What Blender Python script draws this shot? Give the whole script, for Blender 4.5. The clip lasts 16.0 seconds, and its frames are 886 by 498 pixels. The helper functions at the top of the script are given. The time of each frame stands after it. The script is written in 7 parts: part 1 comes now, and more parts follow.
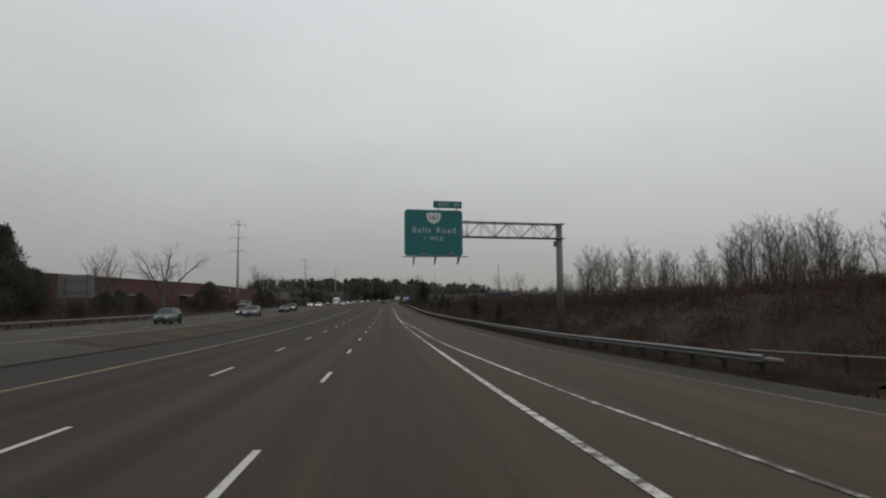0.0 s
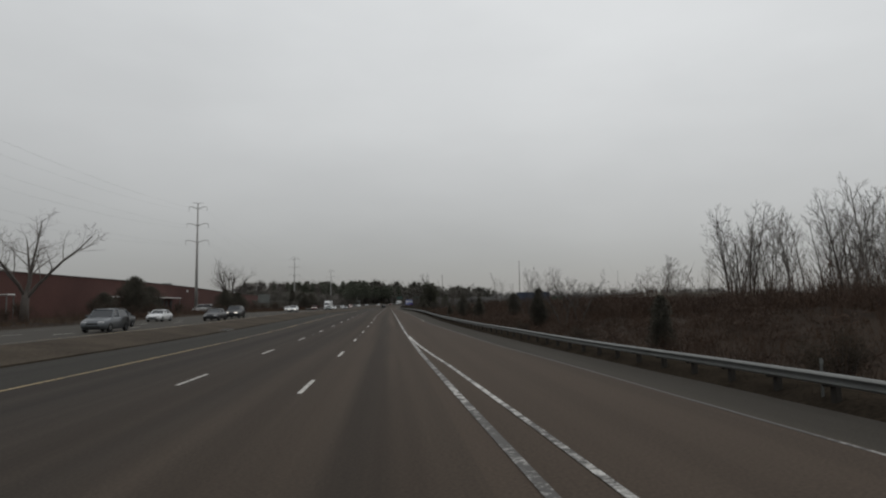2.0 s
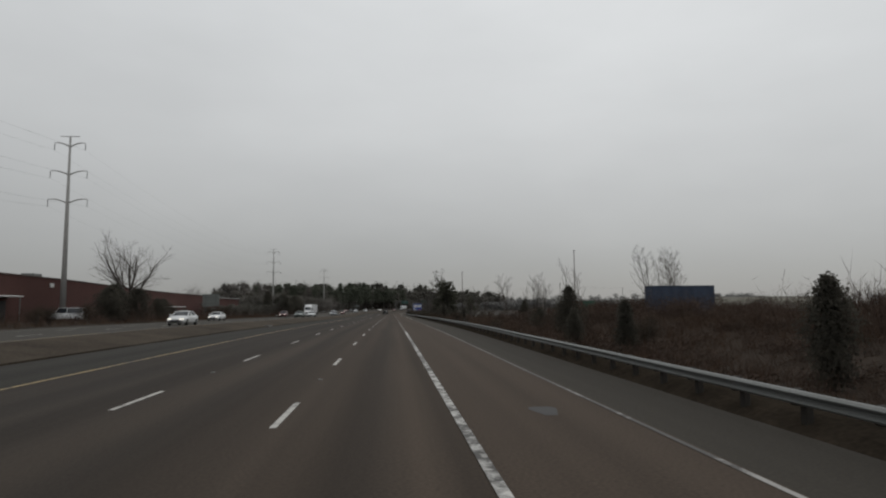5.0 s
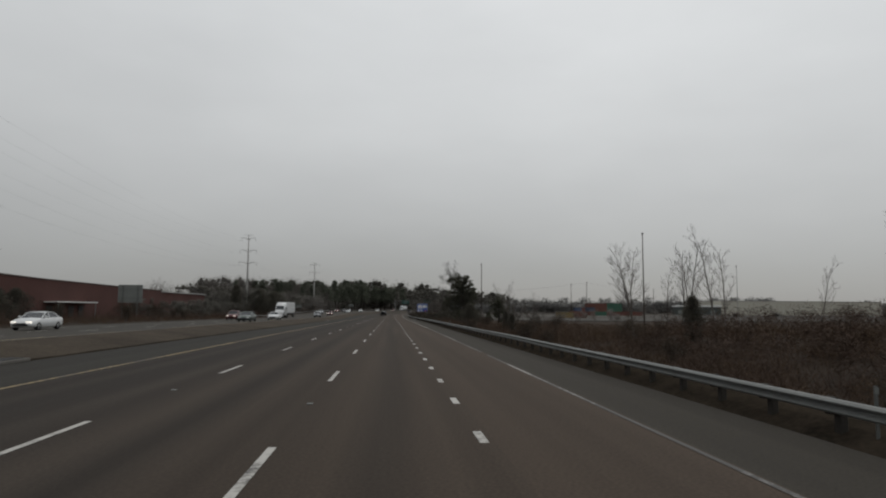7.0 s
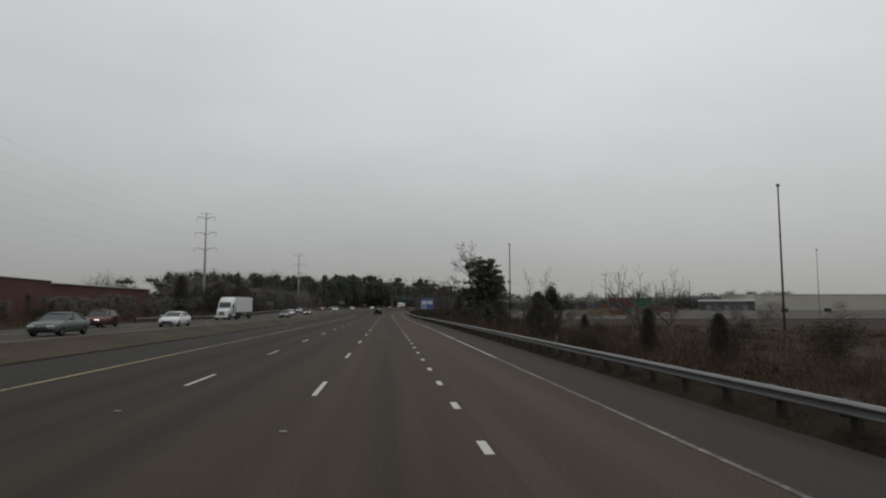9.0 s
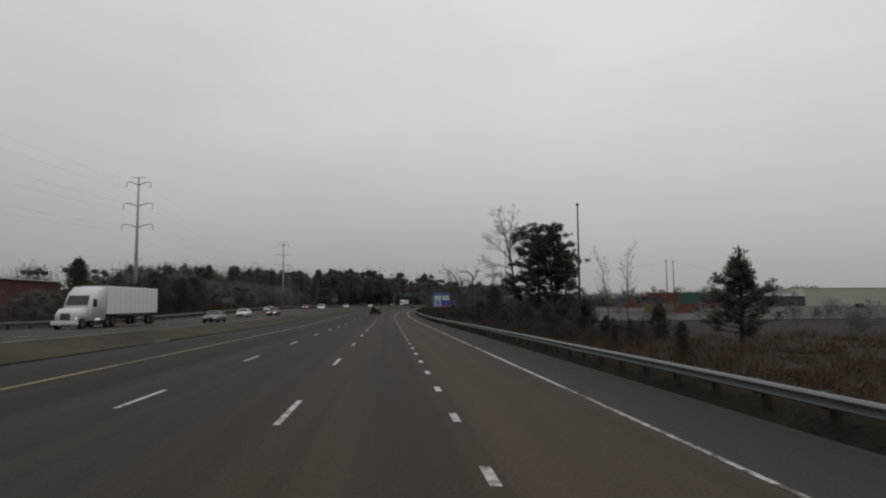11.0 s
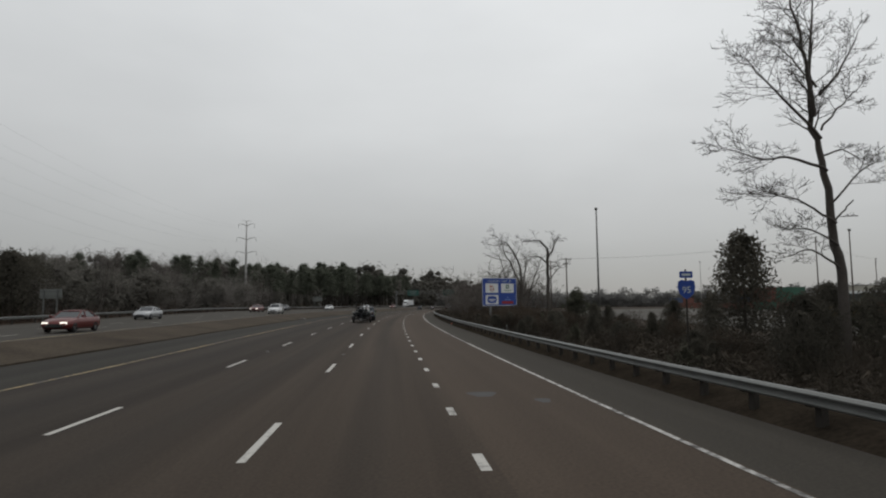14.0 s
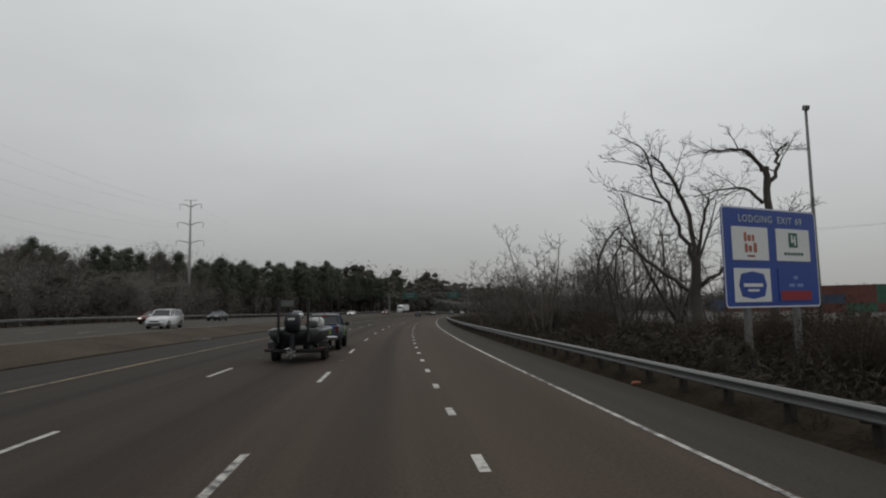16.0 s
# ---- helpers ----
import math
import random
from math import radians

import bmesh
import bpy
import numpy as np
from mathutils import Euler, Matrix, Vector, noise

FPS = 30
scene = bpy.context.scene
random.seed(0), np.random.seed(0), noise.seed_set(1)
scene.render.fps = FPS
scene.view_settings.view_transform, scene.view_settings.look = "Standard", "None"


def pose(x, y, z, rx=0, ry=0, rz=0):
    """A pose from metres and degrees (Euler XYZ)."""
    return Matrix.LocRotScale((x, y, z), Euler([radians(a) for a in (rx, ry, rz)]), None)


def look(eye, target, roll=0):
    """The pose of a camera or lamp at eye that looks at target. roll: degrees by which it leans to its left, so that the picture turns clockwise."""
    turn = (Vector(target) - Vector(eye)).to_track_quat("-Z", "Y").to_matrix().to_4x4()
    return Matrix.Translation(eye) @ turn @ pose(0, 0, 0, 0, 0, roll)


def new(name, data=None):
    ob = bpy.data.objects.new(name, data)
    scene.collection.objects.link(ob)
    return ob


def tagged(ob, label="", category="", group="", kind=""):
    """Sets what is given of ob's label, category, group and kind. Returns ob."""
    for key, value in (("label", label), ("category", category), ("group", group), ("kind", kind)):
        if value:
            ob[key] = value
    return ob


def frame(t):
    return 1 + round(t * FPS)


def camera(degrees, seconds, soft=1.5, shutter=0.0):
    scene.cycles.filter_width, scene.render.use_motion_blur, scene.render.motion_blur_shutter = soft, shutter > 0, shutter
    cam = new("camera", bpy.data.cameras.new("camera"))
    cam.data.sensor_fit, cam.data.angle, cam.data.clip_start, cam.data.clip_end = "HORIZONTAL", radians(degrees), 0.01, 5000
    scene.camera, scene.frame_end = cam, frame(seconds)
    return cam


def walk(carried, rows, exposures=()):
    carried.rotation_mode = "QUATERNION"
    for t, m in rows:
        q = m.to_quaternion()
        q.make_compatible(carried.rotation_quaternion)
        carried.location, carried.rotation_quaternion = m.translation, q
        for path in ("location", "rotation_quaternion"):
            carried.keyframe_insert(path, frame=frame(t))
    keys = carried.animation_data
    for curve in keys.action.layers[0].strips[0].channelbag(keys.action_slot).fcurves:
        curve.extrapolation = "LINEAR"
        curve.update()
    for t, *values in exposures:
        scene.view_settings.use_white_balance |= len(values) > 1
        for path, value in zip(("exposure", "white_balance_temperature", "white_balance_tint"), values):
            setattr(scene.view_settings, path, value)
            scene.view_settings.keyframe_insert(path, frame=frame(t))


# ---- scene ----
cam = camera(69.87, 16.0, soft=2.1)
PATH = [
    (0.0, pose(1.954, 0.000, 2.066, 94.328, 0.388, -4.750)),
    (0.5, pose(1.898, 12.894, 1.814, 94.322, 0.545, -4.803)),
    (1.0, pose(1.927, 25.397, 1.568, 94.359, 0.431, -4.816)),
    (1.5, pose(2.045, 38.245, 1.339, 94.506, 0.459, -4.848)),
    (2.0, pose(2.097, 51.113, 1.155, 94.746, 0.670, -4.656)),
    (2.5, pose(2.120, 64.359, 1.011, 94.862, 0.709, -4.662)),
    (3.0, pose(2.132, 77.214, 0.886, 95.101, 0.619, -4.545)),
    (3.5, pose(2.113, 90.482, 0.808, 95.080, 0.581, -4.491)),
    (4.0, pose(2.060, 103.042, 0.779, 95.222, 0.594, -4.400)),
    (6.5, pose(1.281, 169.427, 0.862, 95.297, -0.123, -4.446)),
    (7.0, pose(1.180, 182.536, 0.823, 95.339, -0.357, -4.502)),
    (7.5, pose(1.108, 195.674, 0.783, 95.266, -0.358, -4.580)),
    (8.0, pose(1.068, 208.311, 0.751, 95.119, 0.034, -4.754)),
    (8.5, pose(1.029, 221.695, 0.650, 95.010, 0.015, -4.738)),
    (9.0, pose(1.004, 234.496, 0.590, 95.074, 0.076, -4.823)),
    (11.5, pose(1.145, 300.264, 0.122, 94.868, 0.435, -4.646)),
    (12.0, pose(1.057, 312.874, 0.034, 94.924, 0.170, -4.658)),
    (12.5, pose(0.967, 325.825, -0.061, 94.971, 0.143, -4.567)),
    (13.0, pose(0.875, 337.920, -0.151, 95.006, 0.098, -4.568)),
    (13.5, pose(0.826, 350.613, -0.262, 94.992, 0.363, -4.591)),
    (14.0, pose(0.778, 363.277, -0.348, 95.036, 0.634, -4.607)),
    (14.5, pose(0.735, 376.508, -0.424, 95.146, 0.824, -4.603)),
    (15.0, pose(0.677, 389.188, -0.443, 95.369, 0.606, -4.761)),
    (15.5, pose(0.660, 402.299, -0.423, 95.344, 0.812, -4.954)),
    (16.0, pose(0.668, 414.547, -0.414, 95.514, 1.058, -5.329)),
]
walk(cam, PATH, exposures=[(0, 0.03), (0.7, 0.04), (1.2, 0.12), (1.6, 0.1), (2.0, 0.02), (4, 0.0), (9, 0.0), (11.5, 0.0), (12.5, 0.0), (12.9, 0.15), (13.5, 0.18), (14.2, 0.08), (15, 0.02), (16, 0.0)])

# ---- the road's line: sideways shift and height along y ----
STEP = 40.0
SHIFT = (0.09, -0.03, -0.21, -0.27, -0.36, -0.56, -0.71, -0.85, -0.93, -1.12, -1.32, -1.38, -0.52, 1.59, 4.9)
RISE = (0.5, -0.4, -1.04, -1.31, -1.3, -1.26, -1.43, -1.67, -1.95, -2.25, -2.5, -2.44, -2.35, -2.35, -2.4)


def along(knots, y, bend):
    first, last = -20.0, -20.0 + STEP * (len(knots) - 1)
    if y <= first:
        return knots[0] + (knots[1] - knots[0]) / STEP * max(y - first, -200.0)
    if y >= last:
        slope = (knots[-1] - knots[-2]) / STEP + bend * STEP / 2
        far = min(y - last, 420.0)
        return knots[-1] + slope * (y - last) + bend * far * far / 2 + bend * far * (y - last - far)
    i = min(int((y - first) / STEP), len(knots) - 2)
    u = (y - first) / STEP - i
    a, b, c = knots[max(i - 1, 0)], knots[i], knots[i + 1]
    d = knots[i + 2] if i + 2 < len(knots) else 2 * c - b
    return b + 0.5 * u * (c - a + u * (2 * a - 5 * b + 4 * c - d + u * (3 * (b - c) + d - a)))


def road_x(y):
    return along(SHIFT, y, 1 / 1300)


def road_z(y):
    return along(RISE, y, 0.0) if y < 540 else -2.4


def blend(table, y):
    if y <= table[0][0]:
        return table[0][1]
    for (a, p), (b, q) in zip(table, table[1:]):
        if y <= b:
            return p + (q - p) * (y - a) / (b - a)
    return table[-1][1]


EDGE = ((-40, 14), (0, 12.0), (12, 11.2), (22, 10.3), (41, 9.6), (75, 8.7), (85, 8.1), (114, 7.2), (122, 6.8), (130, 6.62), (150, 6.5), (195, 6.38), (250, 6.45), (352, 6.6), (388, 6.44), (425, 6.28), (450, 6.2))
RAIL = ((-40, 15), (0, 13.4), (17, 12.6), (35, 11.5), (66, 11.0), (92, 10.0), (114, 9.25), (136, 8.8), (160, 8.85), (195, 8.95), (250, 8.8), (340, 9.0), (425, 8.3))


def opposite(lane, y):
    """Height of the far carriageway over the near one, with its banking."""
    s = min(max((y - 375) / 115, 0), 1)
    near, far = 0.54 + 0.2 * s, 0.35 + 0.85 * s
    return near + (far - near) * (-16.4 - lane) / 16.8


def W(lane, y, dz=0.0):
    return Vector((road_x(y) + lane, y, road_z(y) + dz))


def heading(y):
    return math.degrees(math.atan2(-(road_x(y + 2) - road_x(y - 2)), 4))


# ---- sky and light: a low overcast winter sky ----
world = bpy.data.worlds.new("overcast")
scene.world = world
world.use_nodes = True
wn = world.node_tree.nodes
wl = world.node_tree.links
wn.clear()
w_out = wn.new("ShaderNodeOutputWorld")
w_bg = wn.new("ShaderNodeBackground")
w_tc = wn.new("ShaderNodeTexCoord")
w_sep = wn.new("ShaderNodeSeparateXYZ")
w_ramp = wn.new("ShaderNodeValToRGB")
w_noise = wn.new("ShaderNodeTexNoise")
w_map = wn.new("ShaderNodeMapping")
w_sky = wn.new("ShaderNodeTexSky")
w_sky.sky_type = "NISHITA"
w_sky.sun_disc = False
w_sky.sun_elevation = radians(48)
w_sky.sun_rotation = radians(20)
w_ramp.color_ramp.elements[0].position = 0.0
w_ramp.color_ramp.elements[0].color = (0.27, 0.272, 0.268, 1)
w_ramp.color_ramp.elements[1].position = 1.0
w_ramp.color_ramp.elements[1].color = (0.66, 0.67, 0.675, 1)
for at, col in ((0.06, (0.33, 0.333, 0.33, 1)), (0.14, (0.43, 0.435, 0.432, 1)), (0.27, (0.555, 0.565, 0.565, 1)), (0.45, (0.64, 0.655, 0.66, 1))):
    w_ramp.color_ramp.elements.new(at).color = col
w_map.inputs["Scale"].default_value = (1.6, 1.6, 4.0)
w_noise.inputs["Scale"].default_value = 1.4
w_noise.inputs["Detail"].default_value = 5
w_mul = wn.new("ShaderNodeMapRange")
w_mul.inputs["From Min"].default_value = 0.3
w_mul.inputs["From Max"].default_value = 0.7
w_mul.inputs["To Min"].default_value = 0.94
w_mul.inputs["To Max"].default_value = 1.06
w_cloud = wn.new("ShaderNodeVectorMath")
w_cloud.operation = "SCALE"
w_add = wn.new("ShaderNodeVectorMath")
w_add.operation = "SCALE"
w_add.inputs["Scale"].default_value = 0.004
w_sum = wn.new("ShaderNodeVectorMath")
w_sum.operation = "ADD"
wl.new(w_tc.outputs["Generated"], w_sep.inputs[0])
wl.new(w_sep.outputs["Z"], w_ramp.inputs[0])
wl.new(w_tc.outputs["Generated"], w_map.inputs[0])
wl.new(w_map.outputs[0], w_noise.inputs["Vector"])
wl.new(w_noise.outputs["Fac"], w_mul.inputs["Value"])
wl.new(w_ramp.outputs[0], w_cloud.inputs[0])
w_side = wn.new("ShaderNodeMath")
w_side.operation = "MULTIPLY_ADD"
w_side.inputs[1].default_value = 0.16
w_side.inputs[2].default_value = 1.02
w_both = wn.new("ShaderNodeMath")
w_both.operation = "MULTIPLY"
wl.new(w_sep.outputs["X"], w_side.inputs[0])
wl.new(w_side.outputs[0], w_both.inputs[0])
wl.new(w_mul.outputs[0], w_both.inputs[1])
wl.new(w_both.outputs[0], w_cloud.inputs["Scale"])
wl.new(w_sky.outputs[0], w_add.inputs[0])
wl.new(w_cloud.outputs[0], w_sum.inputs[0])
wl.new(w_add.outputs[0], w_sum.inputs[1])
wl.new(w_sum.outputs[0], w_bg.inputs["Color"])
w_bg.inputs["Strength"].default_value = 1.0
wl.new(w_bg.outputs[0], w_out.inputs[0])

sun = new("sun", bpy.data.lights.new("sun", "SUN"))
sun.data.energy = 0.3
sun.data.angle = radians(40)
sun.data.color = (1.0, 0.98, 0.95)
sun.matrix_world = look((0, 0, 100), (-25, -70, 20))


# ---- materials ----
def material(name, color, rough=0.8, metal=0.0, spec=0.4, var=0.25, scale=8.0, fine=60.0, bump=0.0, tint=None, emit=0.0, random_by=0.0, island=0.0, leafy=0.0):
    """A surface with large stains, fine grain and a little relief."""
    m = bpy.data.materials.new(name)
    m.use_nodes = True
    n, l = m.node_tree.nodes, m.node_tree.links
    b = n["Principled BSDF"]
    b.inputs["Roughness"].default_value = rough
    b.inputs["Metallic"].default_value = metal
    b.inputs["Specular IOR Level"].default_value = spec
    tc = n.new("ShaderNodeTexCoord")
    big = n.new("ShaderNodeTexNoise")
    big.inputs["Scale"].default_value = scale
    big.inputs["Detail"].default_value = 4
    small = n.new("ShaderNodeTexNoise")
    small.inputs["Scale"].default_value = fine
    small.inputs["Detail"].default_value = 3
    l.new(tc.outputs["Object"], big.inputs["Vector"])
    l.new(tc.outputs["Object"], small.inputs["Vector"])
    mix = n.new("ShaderNodeMix")
    mix.data_type = "RGBA"
    dark = [c * (1 - var) for c in color]
    light = [min(c * (1 + var), 1) for c in (tint or color)]
    mix.inputs["A"].default_value = (*dark, 1)
    mix.inputs["B"].default_value = (*light, 1)
    add = n.new("ShaderNodeMath")
    add.operation = "MULTIPLY_ADD"
    add.inputs[1].default_value = 0.5
    half = n.new("ShaderNodeMath")
    half.operation = "MULTIPLY"
    half.inputs[1].default_value = 0.5
    l.new(small.outputs["Fac"], half.inputs[0])
    l.new(big.outputs["Fac"], add.inputs[0])
    l.new(half.outputs[0], add.inputs[2])
    spread = n.new("ShaderNodeMapRange")
    spread.inputs["From Min"].default_value = 0.3
    spread.inputs["From Max"].default_value = 0.7
    l.new(add.outputs[0], spread.inputs["Value"])
    out = spread.outputs[0]
    if random_by:
        info = n.new("ShaderNodeObjectInfo")
        r = n.new("ShaderNodeMath")
        r.operation = "MULTIPLY_ADD"
        r.inputs[1].default_value = random_by
        l.new(info.outputs["Random"], r.inputs[0])
        l.new(out, r.inputs[2])
        c = n.new("ShaderNodeMath")
        c.operation = "SUBTRACT"
        c.inputs[1].default_value = random_by / 2
        l.new(r.outputs[0], c.inputs[0])
        out = c.outputs[0]
    if island:
        gi = n.new("ShaderNodeNewGeometry")
        r2 = n.new("ShaderNodeMath")
        r2.operation = "MULTIPLY_ADD"
        r2.inputs[1].default_value = island
        l.new(gi.outputs["Random Per Island"], r2.inputs[0])
        l.new(out, r2.inputs[2])
        c2 = n.new("ShaderNodeMath")
        c2.operation = "SUBTRACT"
        c2.inputs[1].default_value = island / 2
        c2.use_clamp = True
        l.new(r2.outputs[0], c2.inputs[0])
        out = c2.outputs[0]
    l.new(out, mix.inputs["Factor"])
    l.new(mix.outputs["Result"], b.inputs["Base Color"])
    if bump:
        bp = n.new("ShaderNodeBump")
        bp.inputs["Strength"].default_value = bump
        bp.inputs["Distance"].default_value = 0.02
        l.new(small.outputs["Fac"], bp.inputs["Height"])
        l.new(bp.outputs[0], b.inputs["Normal"])
    if emit:
        b.inputs["Emission Color"].default_value = (*color, 1)
        b.inputs["Emission Strength"].default_value = emit
    if leafy:
        # thin leaves let light through
        tr = n.new("ShaderNodeBsdfTranslucent")
        l.new(mix.outputs["Result"], tr.inputs["Color"])
        ms = n.new("ShaderNodeMixShader")
        ms.inputs[0].default_value = leafy
        l.new(b.outputs[0], ms.inputs[1])
        l.new(tr.outputs[0], ms.inputs[2])
        l.new(ms.outputs[0], n["Material Output"].inputs["Surface"])
    return m


def asphalt(name, color, streak, tint, bands=()):
    """Pavement with streaks along the lanes (uv: metres across and along), patches and grain; bands: rows of (metres
    across, colour factor, warmth) for oil stains, wheel tracks and painted-in lens vignetting on the left.
    """
    m = bpy.data.materials.new(name)
    m.use_nodes = True
    n, l = m.node_tree.nodes, m.node_tree.links
    b = n["Principled BSDF"]
    b.inputs["Roughness"].default_value = 0.92
    b.inputs["Specular IOR Level"].default_value = 0.12
    uv = n.new("ShaderNodeUVMap")
    uv.uv_map = "lanes"

    def noise_at(sx, sy, scale, detail):
        mp = n.new("ShaderNodeMapping")
        mp.inputs["Scale"].default_value = (sx, sy, 1)
        t = n.new("ShaderNodeTexNoise")
        t.inputs["Scale"].default_value = scale
        t.inputs["Detail"].default_value = detail
        l.new(uv.outputs[0], mp.inputs[0])
        l.new(mp.outputs[0], t.inputs["Vector"])
        return t

    along_n = noise_at(1.0, 0.012, 0.9, 4)
    patch = noise_at(0.25, 0.05, 1.0, 4)
    grain = noise_at(1, 1, 18.0, 3)
    pebble = noise_at(1, 1, 90.0, 2)
    s1 = n.new("ShaderNodeMapRange")
    s1.inputs["From Min"].default_value = 0.32
    s1.inputs["From Max"].default_value = 0.68
    l.new(along_n.outputs["Fac"], s1.inputs["Value"])
    s2 = n.new("ShaderNodeMapRange")
    s2.inputs["From Min"].default_value = 0.35
    s2.inputs["From Max"].default_value = 0.7
    l.new(patch.outputs["Fac"], s2.inputs["Value"])
    m1 = n.new("ShaderNodeMix")
    m1.data_type = "RGBA"
    m1.inputs["A"].default_value = (*[c * (1 - streak) for c in color], 1)
    m1.inputs["B"].default_value = (*[c * (1 + streak) for c in color], 1)
    l.new(s1.outputs[0], m1.inputs["Factor"])
    m2 = n.new("ShaderNodeMix")
    m2.data_type = "RGBA"
    m2.inputs["B"].default_value = (*tint, 1)
    mm = n.new("ShaderNodeMath")
    mm.operation = "MULTIPLY"
    mm.inputs[1].default_value = 0.45
    l.new(s2.outputs[0], mm.inputs[0])
    l.new(mm.outputs[0], m2.inputs["Factor"])
    l.new(m1.outputs["Result"], m2.inputs["A"])
    m3 = n.new("ShaderNodeMix")
    m3.data_type = "RGBA"
    m3.blend_type = "MULTIPLY"
    m3.inputs["Factor"].default_value = 0.5
    l.new(m2.outputs["Result"], m3.inputs["A"])
    gr = n.new("ShaderNodeMapRange")
    gr.inputs["From Min"].default_value = 0.3
    gr.inputs["From Max"].default_value = 0.7
    gr.inputs["To Min"].default_value = 0.6
    gr.inputs["To Max"].default_value = 1.35
    l.new(grain.outputs["Fac"], gr.inputs["Value"])
    l.new(gr.outputs[0], m3.inputs["B"])
    out = m3.outputs["Result"]
    if bands:
        across = n.new("ShaderNodeSeparateXYZ")
        l.new(uv.outputs[0], across.inputs[0])
        waver = noise_at(0.0, 0.05, 1.0, 2)
        bend = n.new("ShaderNodeMath")
        bend.operation = "MULTIPLY_ADD"
        bend.inputs[1].default_value = 0.7
        l.new(waver.outputs["Fac"], bend.inputs[0])
        l.new(across.outputs["X"], bend.inputs[2])
        x0, x1 = bands[0][0], bands[-1][0]
        where = n.new("ShaderNodeMapRange")
        where.inputs["From Min"].default_value = x0 + 0.35
        where.inputs["From Max"].default_value = x1 + 0.35
        l.new(bend.outputs[0], where.inputs["Value"])
        ramp = n.new("ShaderNodeValToRGB")
        ramp.color_ramp.interpolation = "EASE"
        for i, (x, k, warm) in enumerate(bands):
            at = (x - x0) / (x1 - x0)
            e = ramp.color_ramp.elements[0 if i == 0 else 1] if i in (0, len(bands) - 1) else ramp.color_ramp.elements.new(at)
            if i == len(bands) - 1:
                e = ramp.color_ramp.elements[-1]
            e.position = at
            e.color = (k * warm / 2, k / 2, k / warm / 2, 1)
        l.new(where.outputs[0], ramp.inputs[0])
        twice = n.new("ShaderNodeVectorMath")
        twice.operation = "SCALE"
        twice.inputs["Scale"].default_value = 2.0
        l.new(ramp.outputs[0], twice.inputs[0])
        m4 = n.new("ShaderNodeMix")
        m4.data_type = "RGBA"
        m4.blend_type = "MULTIPLY"
        m4.inputs["Factor"].default_value = 1.0
        l.new(out, m4.inputs["A"])
        l.new(twice.outputs[0], m4.inputs["B"])
        out = m4.outputs["Result"]
    l.new(out, b.inputs["Base Color"])
    bp = n.new("ShaderNodeBump")
    bp.inputs["Strength"].default_value = 0.25
    bp.inputs["Distance"].default_value = 0.01
    l.new(pebble.outputs["Fac"], bp.inputs["Height"])
    l.new(bp.outputs[0], b.inputs["Normal"])
    return m


def paint(name, color, wear, patchy=0.6):
    """Road paint worn through to the pavement in flecks."""
    m = bpy.data.materials.new(name)
    m.use_nodes = True
    n, l = m.node_tree.nodes, m.node_tree.links
    b = n["Principled BSDF"]
    b.inputs["Roughness"].default_value = 0.7
    geo = n.new("ShaderNodeNewGeometry")
    t = n.new("ShaderNodeTexNoise")
    t.inputs["Scale"].default_value = 3.5
    t.inputs["Detail"].default_value = 6
    t.inputs["Roughness"].default_value = 0.7
    l.new(geo.outputs["Position"], t.inputs["Vector"])
    big = n.new("ShaderNodeTexNoise")
    big.inputs["Scale"].default_value = 0.13
    l.new(geo.outputs["Position"], big.inputs["Vector"])
    s = n.new("ShaderNodeMath")
    s.operation = "MULTIPLY_ADD"
    s.inputs[1].default_value = patchy
    l.new(big.outputs["Fac"], s.inputs[0])
    l.new(t.outputs["Fac"], s.inputs[2])
    r = n.new("ShaderNodeMapRange")
    r.inputs["From Min"].default_value = 0.5 + patchy / 2 + wear
    r.inputs["From Max"].default_value = 0.3 + patchy / 2 + wear
    l.new(s.outputs[0], r.inputs["Value"])
    mix = n.new("ShaderNodeMix")
    mix.data_type = "RGBA"
    mix.inputs["A"].default_value = (0.045, 0.041, 0.037, 1)
    mix.inputs["B"].default_value = (*color, 1)
    l.new(r.outputs[0], mix.inputs["Factor"])
    l.new(mix.outputs["Result"], b.inputs["Base Color"])
    return m


def glassy(name, color=(0.02, 0.025, 0.03), rough=0.06):
    m = bpy.data.materials.new(name)
    m.use_nodes = True
    b = m.node_tree.nodes["Principled BSDF"]
    b.inputs["Base Color"].default_value = (*color, 1)
    b.inputs["Roughness"].default_value = rough
    b.inputs["Specular IOR Level"].default_value = 0.6
    return m


M = {}
# low factors left of -3.8: older asphalt plus lens vignetting painted in
M["lanes"] = asphalt("lane asphalt", (0.0495, 0.040, 0.0322), 0.3, (0.0415, 0.0338, 0.0275), ((-8.3, 0.76, 0.97), (-6.9, 0.82, 0.97), (-6.0, 0.70, 0.96), (-5.1, 0.82, 0.98), (-3.8, 0.82, 1.0), (-2.9, 0.98, 1.02), (-1.9, 0.78, 1.0), (-0.95, 1.0, 1.04), (0.0, 1.04, 1.05), (0.85, 1.16, 1.06), (1.75, 0.86, 1.03), (2.6, 1.18, 1.06), (3.45, 1.1, 1.06)))
M["ramp"] = asphalt("ramp asphalt", (0.065, 0.049, 0.037), 0.16, (0.059, 0.044, 0.033))
M["shoulder"] = asphalt("shoulder asphalt", (0.046, 0.0405, 0.033), 0.16, (0.041, 0.0355, 0.029))
# darker than the right shoulder, partly as painted lens vignetting
M["left_edge"] = asphalt("left edge asphalt", (0.035, 0.0325, 0.028), 0.18, (0.031, 0.0285, 0.024))
